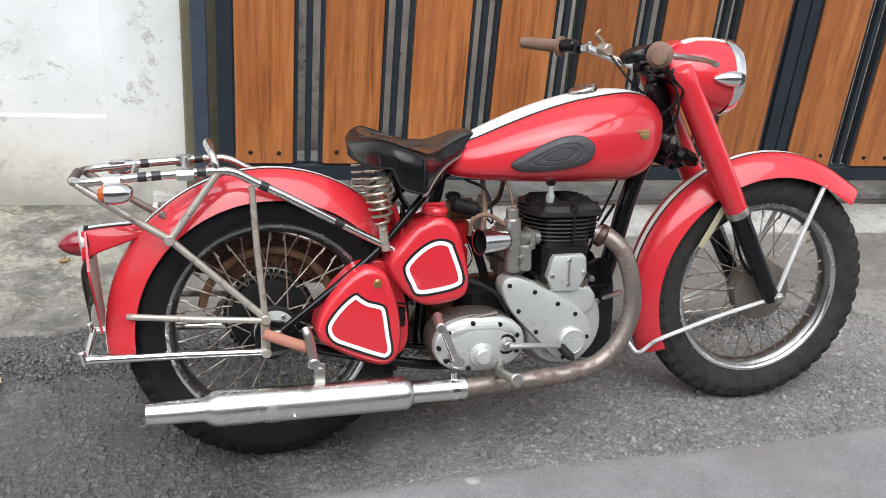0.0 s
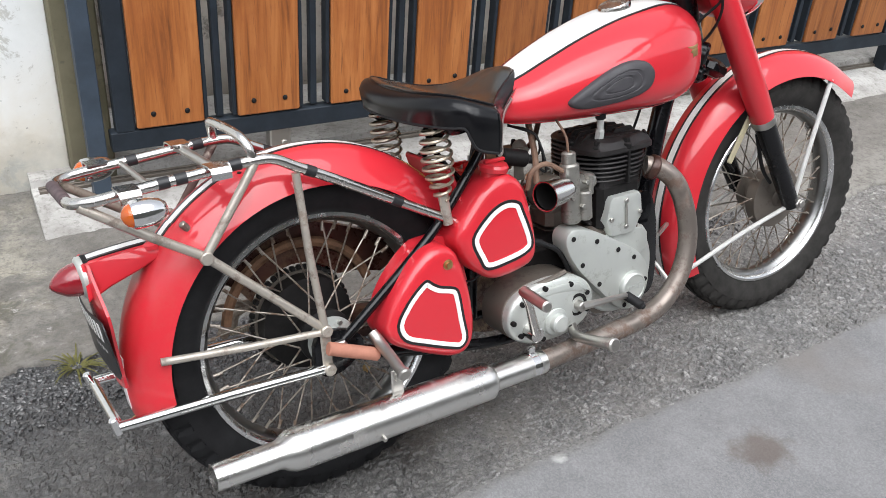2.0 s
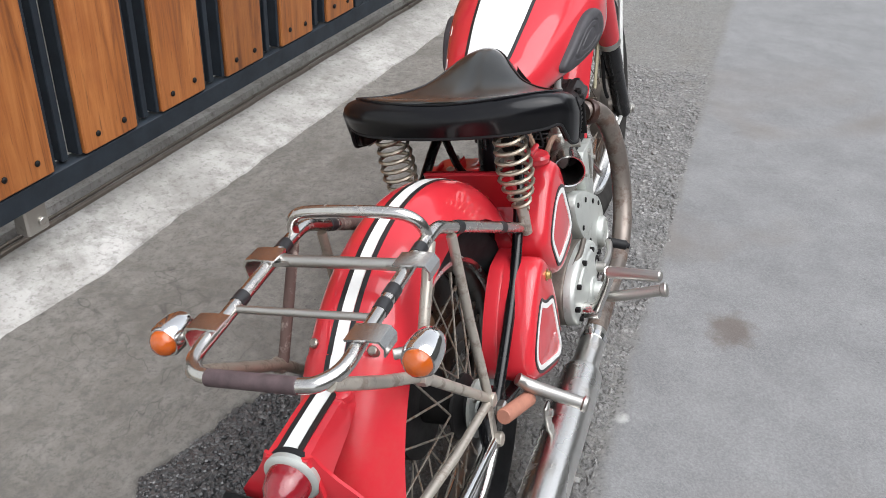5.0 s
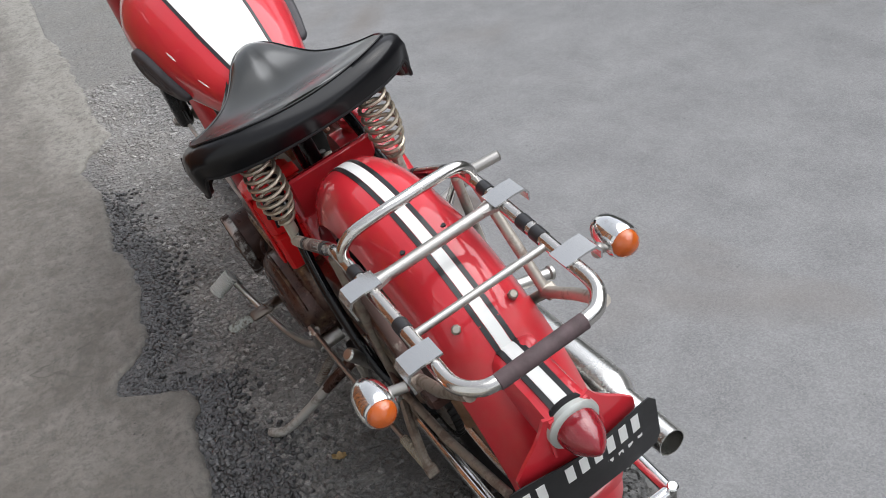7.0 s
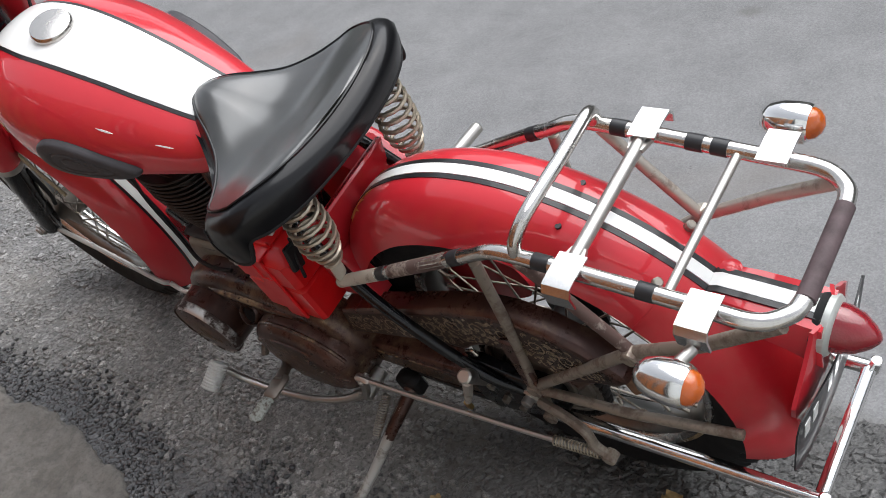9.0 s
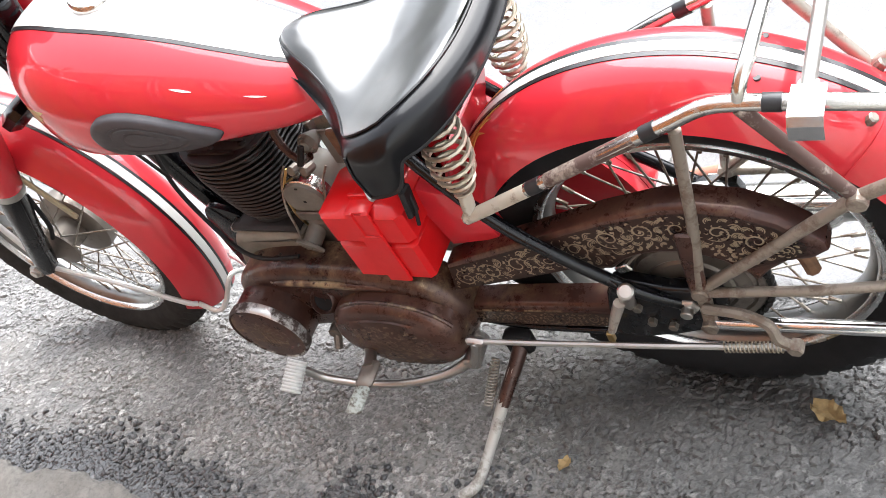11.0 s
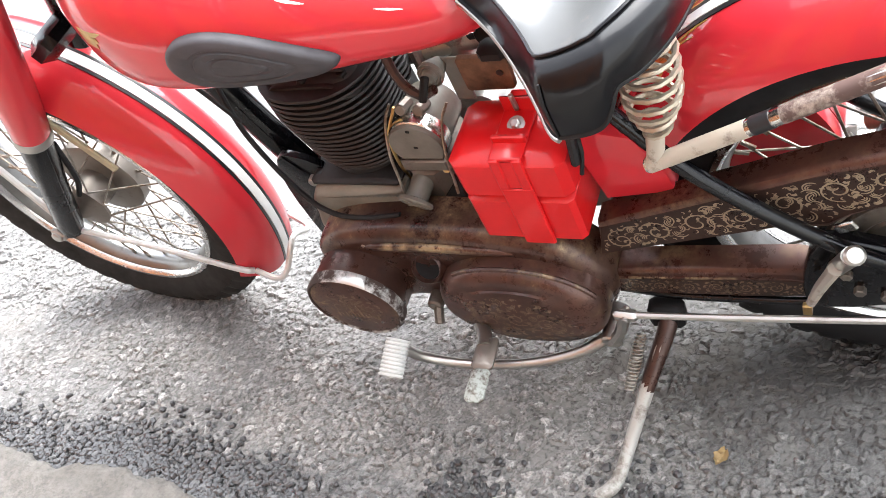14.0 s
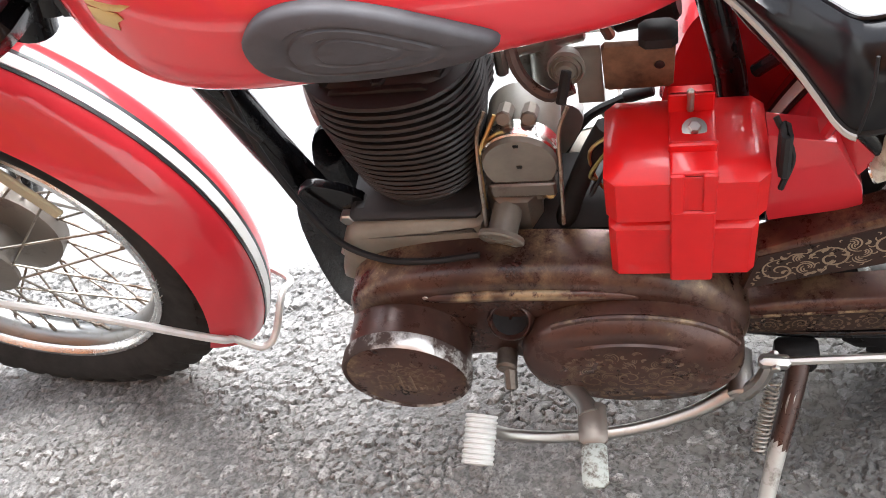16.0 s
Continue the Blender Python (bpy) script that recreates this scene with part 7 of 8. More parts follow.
# ---- drive side: primary case, chain guards, pedals, stand ----
def build_drive_side():
    case = round_loop([(0.838, 0.300), (0.828, 0.345), (0.790, 0.378), (0.720, 0.397), (0.620, 0.405), (0.500, 0.398), (0.420, 0.375), (0.372, 0.320), (0.362, 0.265), (0.390, 0.205), (0.450, 0.172), (0.520, 0.168), (0.600, 0.195),
                       (0.660, 0.222), (0.720, 0.212), (0.780, 0.198), (0.825, 0.225), (0.842, 0.265)], 3)
    bm = BM()
    slab(bm, case, 0.070, 0.140, 0.028, 5)
    ob = part("primary_case", bm, CASE, bike, "rust-brown primary chain case with worn engraving")
    bm = BM()
    slab(bm, ellipse(0.497, 0.270, 0.128, 0.092, 52, 2.15), 0.130, 0.180, 0.026, 5, 0.008)
    part("clutch_dome", bm, FAINT, ob, "domed oval clutch cover with scroll engraving")
    bm = BM()
    tube(bm, [(0.735, 0.136, 0.362), (0.70, 0.139, 0.370), (0.62, 0.140, 0.376), (0.53, 0.139, 0.373), (0.465, 0.134, 0.362)], [0.003, 0.007, 0.0078, 0.007, 0.003], 10)
    part("case_rib", bm, WORN, ob, "gold-worn rib along the case")
    bm = BM()
    rim = ellipse(0.497, 0.270, 0.1255, 0.0895, 52, 2.15)
    tube(bm, [(x, 0.1605, z) for x, z in rim[7:24]], 0.0042, 8, smooth=False)
    part("dome_rim", bm, WORN, ob, "gold-worn rim of the clutch cover")
    m = along((0.762, 0.128, 0.282), (0.762, 0.3, 0.282))
    bm = BM()
    lathe(bm, [(0.076, 0.0), (0.076, 0.052), (0.0765, 0.062)], m, 52)
    drum = part("dynamo_drum", bm, BROWN, bike, "round brown drum on the case")
    bm = BM()
    lathe(bm, [(0.0768, 0.050), (0.0795, 0.052), (0.0795, 0.067), (0.076, 0.0715), (0.073, 0.069)], m, 52, False)
    part("ring", bm, CHIPPED, drum, "dark ring with bright chips")
    bm = BM()
    lathe(bm, [(0.0755, 0.062), (0.0745, 0.0685), (0.06, 0.071), (0.002, 0.0725)], m, 48)
    part("drum_face", bm, FAINT, drum, "engraved flat cover")
    m = along((0.633, 0.146, 0.330), (0.629, 0.224, 0.385))
    bm = BM()
    lathe(bm, [(0.033, -0.022), (0.0265, 0.000), (0.0240, 0.005), (0.0225, 0.006), (0.0212, 0.004), (0.0200, -0.004)], m, 30, False)
    boss = part("filler_boss", bm, CASE, ob, "raised brown filler boss")
    bm = BM()
    lathe(bm, [(0.0206, -0.003), (0.010, -0.006), (0.002, -0.006)], m, 24, False)
    part("filler_hole", bm, TYRE, ob, "dark open filler hole")
    bolts(ob, [(0.727, 0.368), (0.668, 0.377), (0.60, 0.379), (0.53, 0.374)], 0.128, 0.1405, 0.004, STEEL)
    bm = BM()
    rod(bm, (0.648, 0.125, 0.245), (0.648, 0.165, 0.245), 0.013, 0.003)
    rod(bm, (0.645, 0.155, 0.245), (0.643, 0.180, 0.222), 0.008, 0.002, 8)
    part("stop_bolt", bm, OILYALLOY, ob)
    # chain guards
    cx, cz = REAR
    arch = [(cx + 0.118 * math.cos(radians(a)), cz + 0.118 * math.sin(radians(a))) for a in range(150, 24, -14)]
    upper = [(0.375, 0.335), (0.366, 0.405), (0.330, 0.424), (0.20, 0.479), (0.08, 0.530), (0.0, 0.556), (-0.045, 0.560), (-0.100, 0.553), (-0.145, 0.532), (-0.175, 0.507), (-0.194, 0.489), (-0.198, 0.474), (-0.180, 0.458), (-0.150, 0.450), (-0.125, 0.428)] + arch + [(0.135, 0.412), (0.20, 0.393)]
    bm = BM()
    slab(bm, upper, 0.074, 0.112, 0.010, 3)
    guard = upper_guard = part("chain_guard", bm, GUARD, bike, "brown steel chain guard engraved with scrolls", 30)
    field = [(0.368, 0.346), (0.358, 0.398), (0.325, 0.412), (0.20, 0.465), (0.08, 0.516), (0.0, 0.540), (-0.045, 0.545), (-0.095, 0.538), (-0.138, 0.518), (-0.168, 0.490), (-0.172, 0.472), (-0.130, 0.452)] + [(cx + 0.130 * math.cos(radians(a)), cz + 0.130 * math.sin(radians(a))) for a in range(134, 30, -13)] + [(0.150, 0.420), (0.20, 0.402)]
    bm = BM()
    slab(bm, inset(field, -0.004), 0.1105, 0.1122, 0.0004, 1)
    part("engraved_field", bm, FIELD, guard, "darkened ground of the engraving")
    line = [(0.338, 0.376, 0.021), (0.288, 0.398, 0.023), (0.236, 0.419, 0.024), (0.184, 0.435, 0.024), (0.132, 0.463, 0.025), (0.078, 0.490, 0.021), (0.030, 0.508, 0.018), (-0.020, 0.516, 0.018), (-0.070, 0.510, 0.019), (-0.116, 0.494, 0.018), (-0.150, 0.478, 0.010)]
    part("scroll_engraving", scrollwork(BM(), field, lambda x, z: 0.1126, line, 3, 3600, 0.0021), SCROLL, guard, "pale rubbed scroll engraving")
    lower = [(0.372, 0.292), (0.30, 0.304), (0.13, 0.322), (0.085, 0.312), (0.066, 0.285), (0.085, 0.262), (0.20, 0.248), (0.372, 0.238)]
    bm = BM()
    slab(bm, lower, 0.070, 0.112, 0.012, 3)
    guard = part("chain_guard", bm, GUARD, bike, "lower brown chain guard engraved with scrolls", 30)
    field = [(0.362, 0.276), (0.29, 0.284), (0.15, 0.296), (0.095, 0.292), (0.096, 0.272), (0.20, 0.259), (0.362, 0.249)]
    bm = BM()
    slab(bm, inset(field, -0.004), 0.1105, 0.1122, 0.0004, 1)
    part("engraved_field", bm, FIELD, guard, "darkened ground of the engraving")
    bm = BM()
    tube(bm, [(0.366, 0.1122, 0.281), (0.29, 0.1122, 0.2895), (0.15, 0.1122, 0.3015), (0.090, 0.1122, 0.298)], 0.0022, 6)
    part("worn_edge", bm, WORN, guard, "gold-worn edge")
    line = [(0.340, 0.264, 0.009), (0.305, 0.267, 0.010), (0.268, 0.270, 0.010), (0.230, 0.273, 0.010), (0.192, 0.276, 0.010), (0.155, 0.280, 0.010), (0.120, 0.282, 0.008)]
    part("scroll_engraving", scrollwork(BM(), field, lambda x, z: 0.1126, line, 5, 900, 0.0015), FAINTLINE, guard, "rubbed scroll engraving")
    guard = upper_guard
    field = [(0.762 + 0.052 * math.cos(t), 0.282 + 0.046 * math.sin(t)) for t in (2 * math.pi * k / 24 for k in range(24))]
    part("scroll_engraving", scrollwork(BM(), field, lambda x, z: 0.2008 - 0.02 * math.hypot(x - 0.762, z - 0.282), [(0.735, 0.285, 0.014), (0.788, 0.285, 0.014), (0.762, 0.300, 0.010), (0.762, 0.262, 0.011)], 8, 260, 0.0016), FAINTLINE, drum, "faint engraving")
    for k in range(11):
        bm = BM()
        high = (0.010, 0.007, 0.013, 0.007, 0.034, 0.008, 0.034, 0.007, 0.012, 0.008, 0.010)[k]
        box(bm, (0.798 - 0.0072 * k, 0.2012, 0.258 + high / 2), (0.0026, 0.0012, high), 0.0004)
        part("engraved_mark", bm, FAINTLINE, drum)
    field = ellipse(0.497, 0.268, 0.088, 0.060, 30)
    part("scroll_engraving", scrollwork(BM(), field, lambda x, z: 0.1808 + 0.008 * (1 - ((x - 0.497) / 0.122) ** 2 - ((z - 0.27) / 0.087) ** 2), [(0.455, 0.262, 0.017), (0.497, 0.272, 0.019), (0.540, 0.262, 0.017)], 12, 500, 0.0017), FAINTLINE, ob, "faint scroll engraving")
    bm = BM()
    lathe(bm, [(0.03, 0.0), (0.104, 0.0), (0.106, 0.006), (0.100, 0.012), (0.092, 0.012), (0.089, 0.008), (0.085, 0.014), (0.066, 0.018), (0.062, 0.015), (0.058, 0.019), (0.03, 0.022)], along((cx, 0.066, cz), (cx, 0.2, cz)), 44)
    part("brake_drum", bm, OILYALLOY, bike, "brown rear brake drum and sprocket")
    bm = BM()
    tube(bm, [(cx + 0.097 * math.cos(radians(a)), 0.082, cz + 0.097 * math.sin(radians(a))) for a in range(8, 173, 11)], 0.0022, 8)
    part("drum_rim", bm, STRUT, bike, "pale rubbed rim of the brake drum")
    bm = BM()
    slab(bm, round_loop([(0.098, 0.392), (0.019, 0.382), (-0.030, 0.376), (-0.040, 0.320), (-0.010, 0.276), (0.095, 0.246), (0.122, 0.285)], 3), 0.097, 0.117, 0.006, 3)
    lug = part("fork_end", bm, FRAMEBLACK, bike, "oily black fork end")
    bolts(lug, [(0.055, 0.300), (0.025, 0.292), (0.070, 0.335)], 0.116, 0.126, 0.0075, OILYALLOY, 6)
    bm = BM()
    box(bm, (0.070, 0.116, 0.428), (0.024, 0.006, 0.016), 0.002, pose(0, 0, 0, 0, 30, 0))
    part("stay_clip", bm, OLDCHROME, bike, "small bright clip on the stay")
    bm = BM()
    tube(bm, [(0.080, 0.146, 0.385), (0.096, 0.146, 0.345), (0.108, 0.150, 0.312)], [0.009, 0.008, 0.006], 8)
    link = part("hanging_link", bm, STRUT, bike, "rusty link hanging by the footrest")
    bm = BM()
    box(bm, (0.112, 0.151, 0.300), (0.011, 0.008, 0.020), 0.001)
    part("brass_end", bm, BRASS, link, "orange brass end")
    bm = BM()
    tube(bm, [(cx + 0.165 * math.cos(radians(a)), 0.064, cz + 0.165 * math.sin(radians(a))) for a in range(20, 171, 10)], 0.011, 8)
    part("guard_lip", bm, RUSTLIP, guard, "rust-tan inner lip of the guard")
    bm = BM()
    lathe(bm, [(0.016, 0.0), (0.048, 0.002), (0.050, 0.008), (0.030, 0.012), (0.026, 0.020), (0.014, 0.022)], along((cx, -0.066, cz), (cx, -0.2, cz)), 28)
    plate = part("hub_plate", bm, ALLOY, bike, "oily silver hub plate")
    for a in range(0, 360, 60):
        bm = BM()
        x, z = cx + 0.039 * math.cos(radians(a)), cz + 0.039 * math.sin(radians(a))
        rod(bm, (x, -0.070, z), (x, -0.081, z), 0.006, 0.001, 6)
        part("hub_nut", bm, STEEL, plate)
    bm = BM()
    for k in range(46):
        a = 2 * math.pi * k / 46
        p = V(cx + 0.108 * math.cos(a), 0.074, cz + 0.108 * math.sin(a))
        box(bm, p, (0.011, 0.014, 0.010), 0.002, pose(0, 0, 0, 0, -math.degrees(a) + 90, 0))
    part("chain", bm, FIN, bike, "oily black drive chain")
    bm = BM()
    tube(bm, [(0.40, 0.090, 0.226), (0.30, 0.102, 0.230), (0.20, 0.106, 0.238), (0.10, 0.108, 0.252), (0.02, 0.108, 0.300)], 0.0062, 10)
    part("torque_stay", bm, FRAMEBLACK, bike, "oily black stay under the chain guard")
    # guard strut and folded pillion footrest
    bm = BM()
    box(bm, (-0.028, 0.118, 0.44), (0.026, 0.010, 0.15), 0.003)
    part("strut", bm, BROWN, bike)
    bm = BM()
    tube(bm, [(0.085, 0.105, 0.325), (0.078, 0.125, 0.36), (0.062, 0.150, 0.42)], [0.012, 0.011, 0.012], 10)
    fold = part("pillion_footrest", bm, STEEL, bike, "folded steel pillion footrest")
    bm = BM()
    rod(bm, (0.0605, 0.148, 0.417), (0.0575, 0.158, 0.434), 0.0120, 0.003, 14)
    part("end_cap", bm, STEEL, fold)
    bm = BM()
    rod(bm, (-0.037, -0.128, 0.356), (0.062, -0.140, 0.318), 0.0135, 0.002, 14)
    fold = part("pillion_footrest", bm, SALMON, bike, "pillion footrest with faded salmon sleeve")
    bm = BM()
    tube(bm, [(0.060, -0.125, 0.360), (0.066, -0.150, 0.340), (0.063, -0.238, 0.315)], [0.011, 0.012, 0.011], 10)
    rod(bm, (0.0633, -0.232, 0.317), (0.063, -0.243, 0.3135), 0.0145, 0.003, 14)
    part("peg", bm, STEEL, fold)
    # brake pedal with pale ribbed rubber
    bm = BM()
    tube(bm, [(0.372, 0.168, 0.216), (0.425, 0.190, 0.192), (0.500, 0.212, 0.184), (0.585, 0.228, 0.192), (0.645, 0.240, 0.222), (0.668, 0.250, 0.268)], [0.011, 0.0085, 0.0075, 0.0075, 0.008, 0.009], 10)
    rod(bm, (0.372, 0.120, 0.218), (0.372, 0.182, 0.215), 0.016, 0.003)
    pedal = part("brake_pedal", bm, STEEL, bike, "curved steel brake pedal with pale rubber")
    bm = BM()
    a, b = V(0.663, 0.247, 0.290), V(0.667, 0.300, 0.268)
    prof, n = [(0.004, 0)], 10
    h = (b - a).length
    for k in range(n):
        z = h * k / n
        prof += [(0.0172, z + 0.0004), (0.0187, z + 0.0012), (0.0187, z + 0.0034), (0.0172, z + 0.0046)]
    prof.append((0.004, h))
    lathe(bm, prof, along(a, b), 20)
    part("pedal_rubber", bm, WHITERUBBER, pedal, "pale ribbed pedal rubber")
    bm = BM()
    tube(bm, [(0.60, 0.12, 0.235), (0.575, 0.17, 0.230), (0.552, 0.205, 0.243), (0.545, 0.225, 0.246)], [0.013, 0.012, 0.011, 0.014], 10)
    rest = part("footrest", bm, STEEL, bike, "rusty footrest with bare metal end")
    bm = BM()
    turned = pose(0, 0, 0, 4, 0, 4)
    box(bm, (0.541, 0.236, 0.2487), (0.033, 0.054, 0.014), 0.005, turned)
    part("footrest_arm", bm, OILYALLOY, rest, "oily dark inner end")
    bm = BM()
    box(bm, (0.537, 0.288, 0.2520), (0.029, 0.054, 0.014), 0.005, turned)
    part("footrest_end", bm, FLAKEDGREEN, rest, "flaking pale green end")
    bm = BM()
    tube(bm, [(0.56, -0.11, 0.262), (0.535, -0.165, 0.236), (0.525, -0.20, 0.238), (0.526, -0.30, 0.258)], [0.012, 0.011, 0.0115, 0.0125], 12)
    rest = part("footrest", bm, STEEL, bike, "bare steel footrest bar")
    bm = BM()
    rod(bm, (0.526, -0.295, 0.257), (0.526, -0.309, 0.260), 0.0155, 0.003)
    part("footrest_end", bm, STEEL, rest)
    # brake rod
    bm = BM()
    tube(bm, [(0.336, 0.172, 0.284), (0.20, 0.168, 0.292), (0.0, 0.160, 0.304), (-0.15, 0.153, 0.315)], 0.005, 8)
    rod_ob = part("brake_rod", bm, STEEL, bike, "long thin steel brake rod")
    bm = BM()
    coil(bm, (-0.055, 0.158, 0.3075), (-0.135, 0.154, 0.3138), 15, [0.0075, 0.0075], 0.0013, 5, 10)
    part("return_spring", bm, SPRING, rod_ob)
    bm = BM()
    tube(bm, [(-0.03, 0.125, 0.352), (-0.085, 0.138, 0.364), (-0.118, 0.146, 0.354), (-0.128, 0.151, 0.328), (-0.150, 0.153, 0.315)], 0.008, 8)
    rod(bm, (-0.150, 0.143, 0.315), (-0.150, 0.163, 0.315), 0.011, 0.002, 6)
    part("brake_arm", bm, STRUTBROWN, rod_ob)
    bm = BM()
    box(bm, (0.340, 0.172, 0.284), (0.034, 0.015, 0.016), 0.004, pose(0, 0, 0, 0, -4, 0))
    rod(bm, (0.340, 0.160, 0.284), (0.340, 0.184, 0.284), 0.0055, 0.001, 8)
    tube(bm, [(0.342, 0.168, 0.284), (0.352, 0.176, 0.248), (0.370, 0.178, 0.216)], 0.0085, 8)
    part("clevis", bm, STEEL, rod_ob)
    # side stand; its foot is on the road
    bm = BM()
    tube(bm, [(0.300, 0.110, 0.205), (0.306, 0.145, 0.190), (0.322, 0.195, 0.160), (0.342, 0.262, 0.115), (0.356, 0.320, 0.088), (0.366, 0.345, 0.083), (0.384, 0.362, 0.083)], [0.013, 0.013, 0.0115, 0.010, 0.0095, 0.0105, 0.009], 12)
    stand = part("side_stand", bm, STANDSTEEL, bike, "bare rusty side stand, folded out")
    bm = BM()
    box(bm, (0.305, 0.118, 0.205), (0.05, 0.03, 0.045), 0.006)
    part("stand_lug", bm, FIN, stand)
    bm = BM()
    tube(bm, [(0.301, 0.118, 0.204), (0.306, 0.145, 0.190), (0.321, 0.193, 0.161), (0.328, 0.215, 0.146)], [0.0138, 0.0134, 0.0122, 0.0112], 12)
    part("stand_sleeve", bm, BROWN, stand, "oily brown upper end of the stand")
    bm = BM()
    coil(bm, (0.334, 0.160, 0.212), (0.352, 0.222, 0.150), 16, [0.007, 0.0085, 0.0085, 0.007], 0.0015, 5, 10)
    part("stand_spring", bm, SPOKE, stand)


build_drive_side()


# ---- luggage rack, indicators, tail ----
def build_rack():
    yr, yl = -0.098, 0.110
    rail = lambda y, k: [(0.274, y * 1.06, 0.536), (0.15, y * 1.05, 0.603), (0.012, y * 1.03, 0.678), (-0.048, y, 0.708), (-0.089, y, 0.729), (-0.129, y, 0.733), (-0.214, y * 0.99, 0.728), (-0.338, y * 0.98, 0.719), (-0.394, y * 0.97, 0.714), (-0.421, y * 0.82, 0.712), (-0.430, y * 0.6, 0.711)]
    bm = BM()
    tube(bm, rail(yr, 1) + [(-0.431, 0.0, 0.711)] + list(reversed(rail(yl, 1))), 0.0098, 12, 5)
    rack = part("luggage_rack", bm, OLDCHROME, bike, "tubular chrome luggage rack, pitted and taped")
    bm = BM()
    rod(bm, (-0.4310, yr * 0.55, 0.711), (-0.4310, yl * 0.62, 0.711), 0.0106, 0.001, 14)
    part("browned_sleeve", bm, SLEEVE, rack, "brown flaking rear bar")
    for y in (yr, yl):
        line = sorted((x, yy, z) for x, yy, z in rail(y, 1))
        for x0, x1, mat in ((-0.033, -0.015, TAPE), (0.135, 0.155, TAPE), (-0.150, -0.170, TAPE), (-0.245, -0.265, TAPE), (-0.275, -0.294, TAPE), (0.125, -0.005, FLAKY), (0.272, 0.160, CREAM)):
            if (y > 0 and x0 == -0.245) or (y < 0 and mat is not TAPE):
                continue
            bm = BM()
            mid = (x0 + x1) / 2
            tube(bm, [(x, *lerp_table(line, x)) for x in (x0, mid, x1)], 0.0106 if mat is TAPE else 0.0102, 12, smooth=False)
            part("tape" if mat is TAPE else "old_paint", bm, mat, rack)
    for y in (yr, yl):
        s = 1 if y > 0 else -1
        yo = y + s * 0.002
        for pts, r in (([(-0.126, yo, 0.728), (-0.178, yo, 0.656), (-0.234, yo, 0.580)], 0.0082), ([(-0.420, y * 0.90, 0.708), (-0.330, yo, 0.645), (-0.234, yo, 0.582), (-0.130, yo * 1.02, 0.482), (-0.028, yo * 1.03, 0.384)], 0.0085),
                       ([(-0.052, yo, 0.697), (-0.044, yo * 1.02, 0.545), (-0.029, yo * 1.05, 0.384)], 0.0078), ([(-0.335, y * 0.86, 0.404), (-0.18, yo, 0.392), (-0.026, yo * 1.05, 0.380)], 0.0075), ([(-0.425, y * 0.98, 0.312), (-0.23, yo, 0.309), (-0.030, yo * 1.03, 0.302)], 0.0105)):
            bm = BM()
            tube(bm, pts, r, 10, 3, smooth=False)
            dirty = STRUT if s < 0 else STRUTBROWN
            part("strut", bm, CHROME if r > 0.01 else FLAKY if r == 0.0082 and s > 0 else dirty, rack)
        bm = BM()
        box(bm, (-0.03, yo * 1.03, 0.342), (0.022, 0.008, 0.085), 0.003)
        part("link_plate", bm, STRUT if s < 0 else STRUTBROWN, rack)
        for x, z, k in ((-0.234, 0.581, 0.014), (-0.029, 0.383, 0.016), (-0.030, 0.302, 0.018)):
            bm = BM()
            rod(bm, (x, yo - s * 0.004, z), (x, yo + s * k, z), 0.0125, 0.002, 8)
            part("joint_bolt", bm, STRUT if s < 0 else STRUTBROWN, rack)
    bm = BM()
    rod(bm, (-0.425, yr, 0.312), (-0.425, yl, 0.312), 0.0095, 0.001, 12)
    for y in (yr, yl):
        rod(bm, (-0.434, y, 0.332), (-0.427, y, 0.300), 0.0085, 0.002, 10)
    part("rear_bar", bm, CHROME, rack)
    bm = BM()
    tube(bm, [(-0.126, yr, 0.734), (-0.131, yr * 0.96, 0.756), (-0.138, yr * 0.78, 0.774), (-0.142, yr * 0.4, 0.780), (-0.143, 0.006, 0.781), (-0.141, yl * 0.4, 0.780), (-0.137, yl * 0.78, 0.774), (-0.130, yl * 0.96, 0.756), (-0.126, yl, 0.734)], 0.0086, 12)
    part("hoop", bm, OLDCHROME, rack)
    bm = BM()
    rod(bm, (-0.192, yr, 0.729), (-0.192, yl, 0.729), 0.0085, 0.001, 12)
    for y in (yr, yl):
        s = 1 if y > 0 else -1
        slabm = [(-0.210, y), (-0.175, y), (-0.183, y - s * 0.03), (-0.202, y - s * 0.03)]
        loft(bm, [[V(a, b, 0.727) for a, b in slabm], [V(a, b, 0.733) for a, b in slabm]])
    part("cross_bar", bm, STEEL, rack)
    bm = BM()
    rod(bm, (-0.306, yr, 0.722), (-0.305, yl, 0.722), 0.0055, 0.001, 10)
    part("cross_bar", bm, STEEL, rack)
    for s, y in ((-1, yr), (1, yl)):
        for x, z in ((-0.195, 0.729), (-0.346, 0.718)):
            bm = BM()
            w = 0.0175
            drop = 0.020 if s > 0 else 0.010
            prof = [(y - s * 0.016, z + 0.011), (y + s * 0.014, z + 0.0125), (y + s * 0.030, z + 0.011), (y + s * 0.036, z + 0.002), (y + s * 0.034, z - drop), (y + s * 0.031, z - drop), (y + s * 0.033, z), (y + s * 0.028, z + 0.008), (y + s * 0.014, z + 0.0095), (y - s * 0.016, z + 0.008)]
            loft(bm, [[V(x - w, a, b) for a, b in prof], [V(x + w, a, b) for a, b in prof]])
            part("clip", bm, CLIP, rack, "bent bright metal clip")
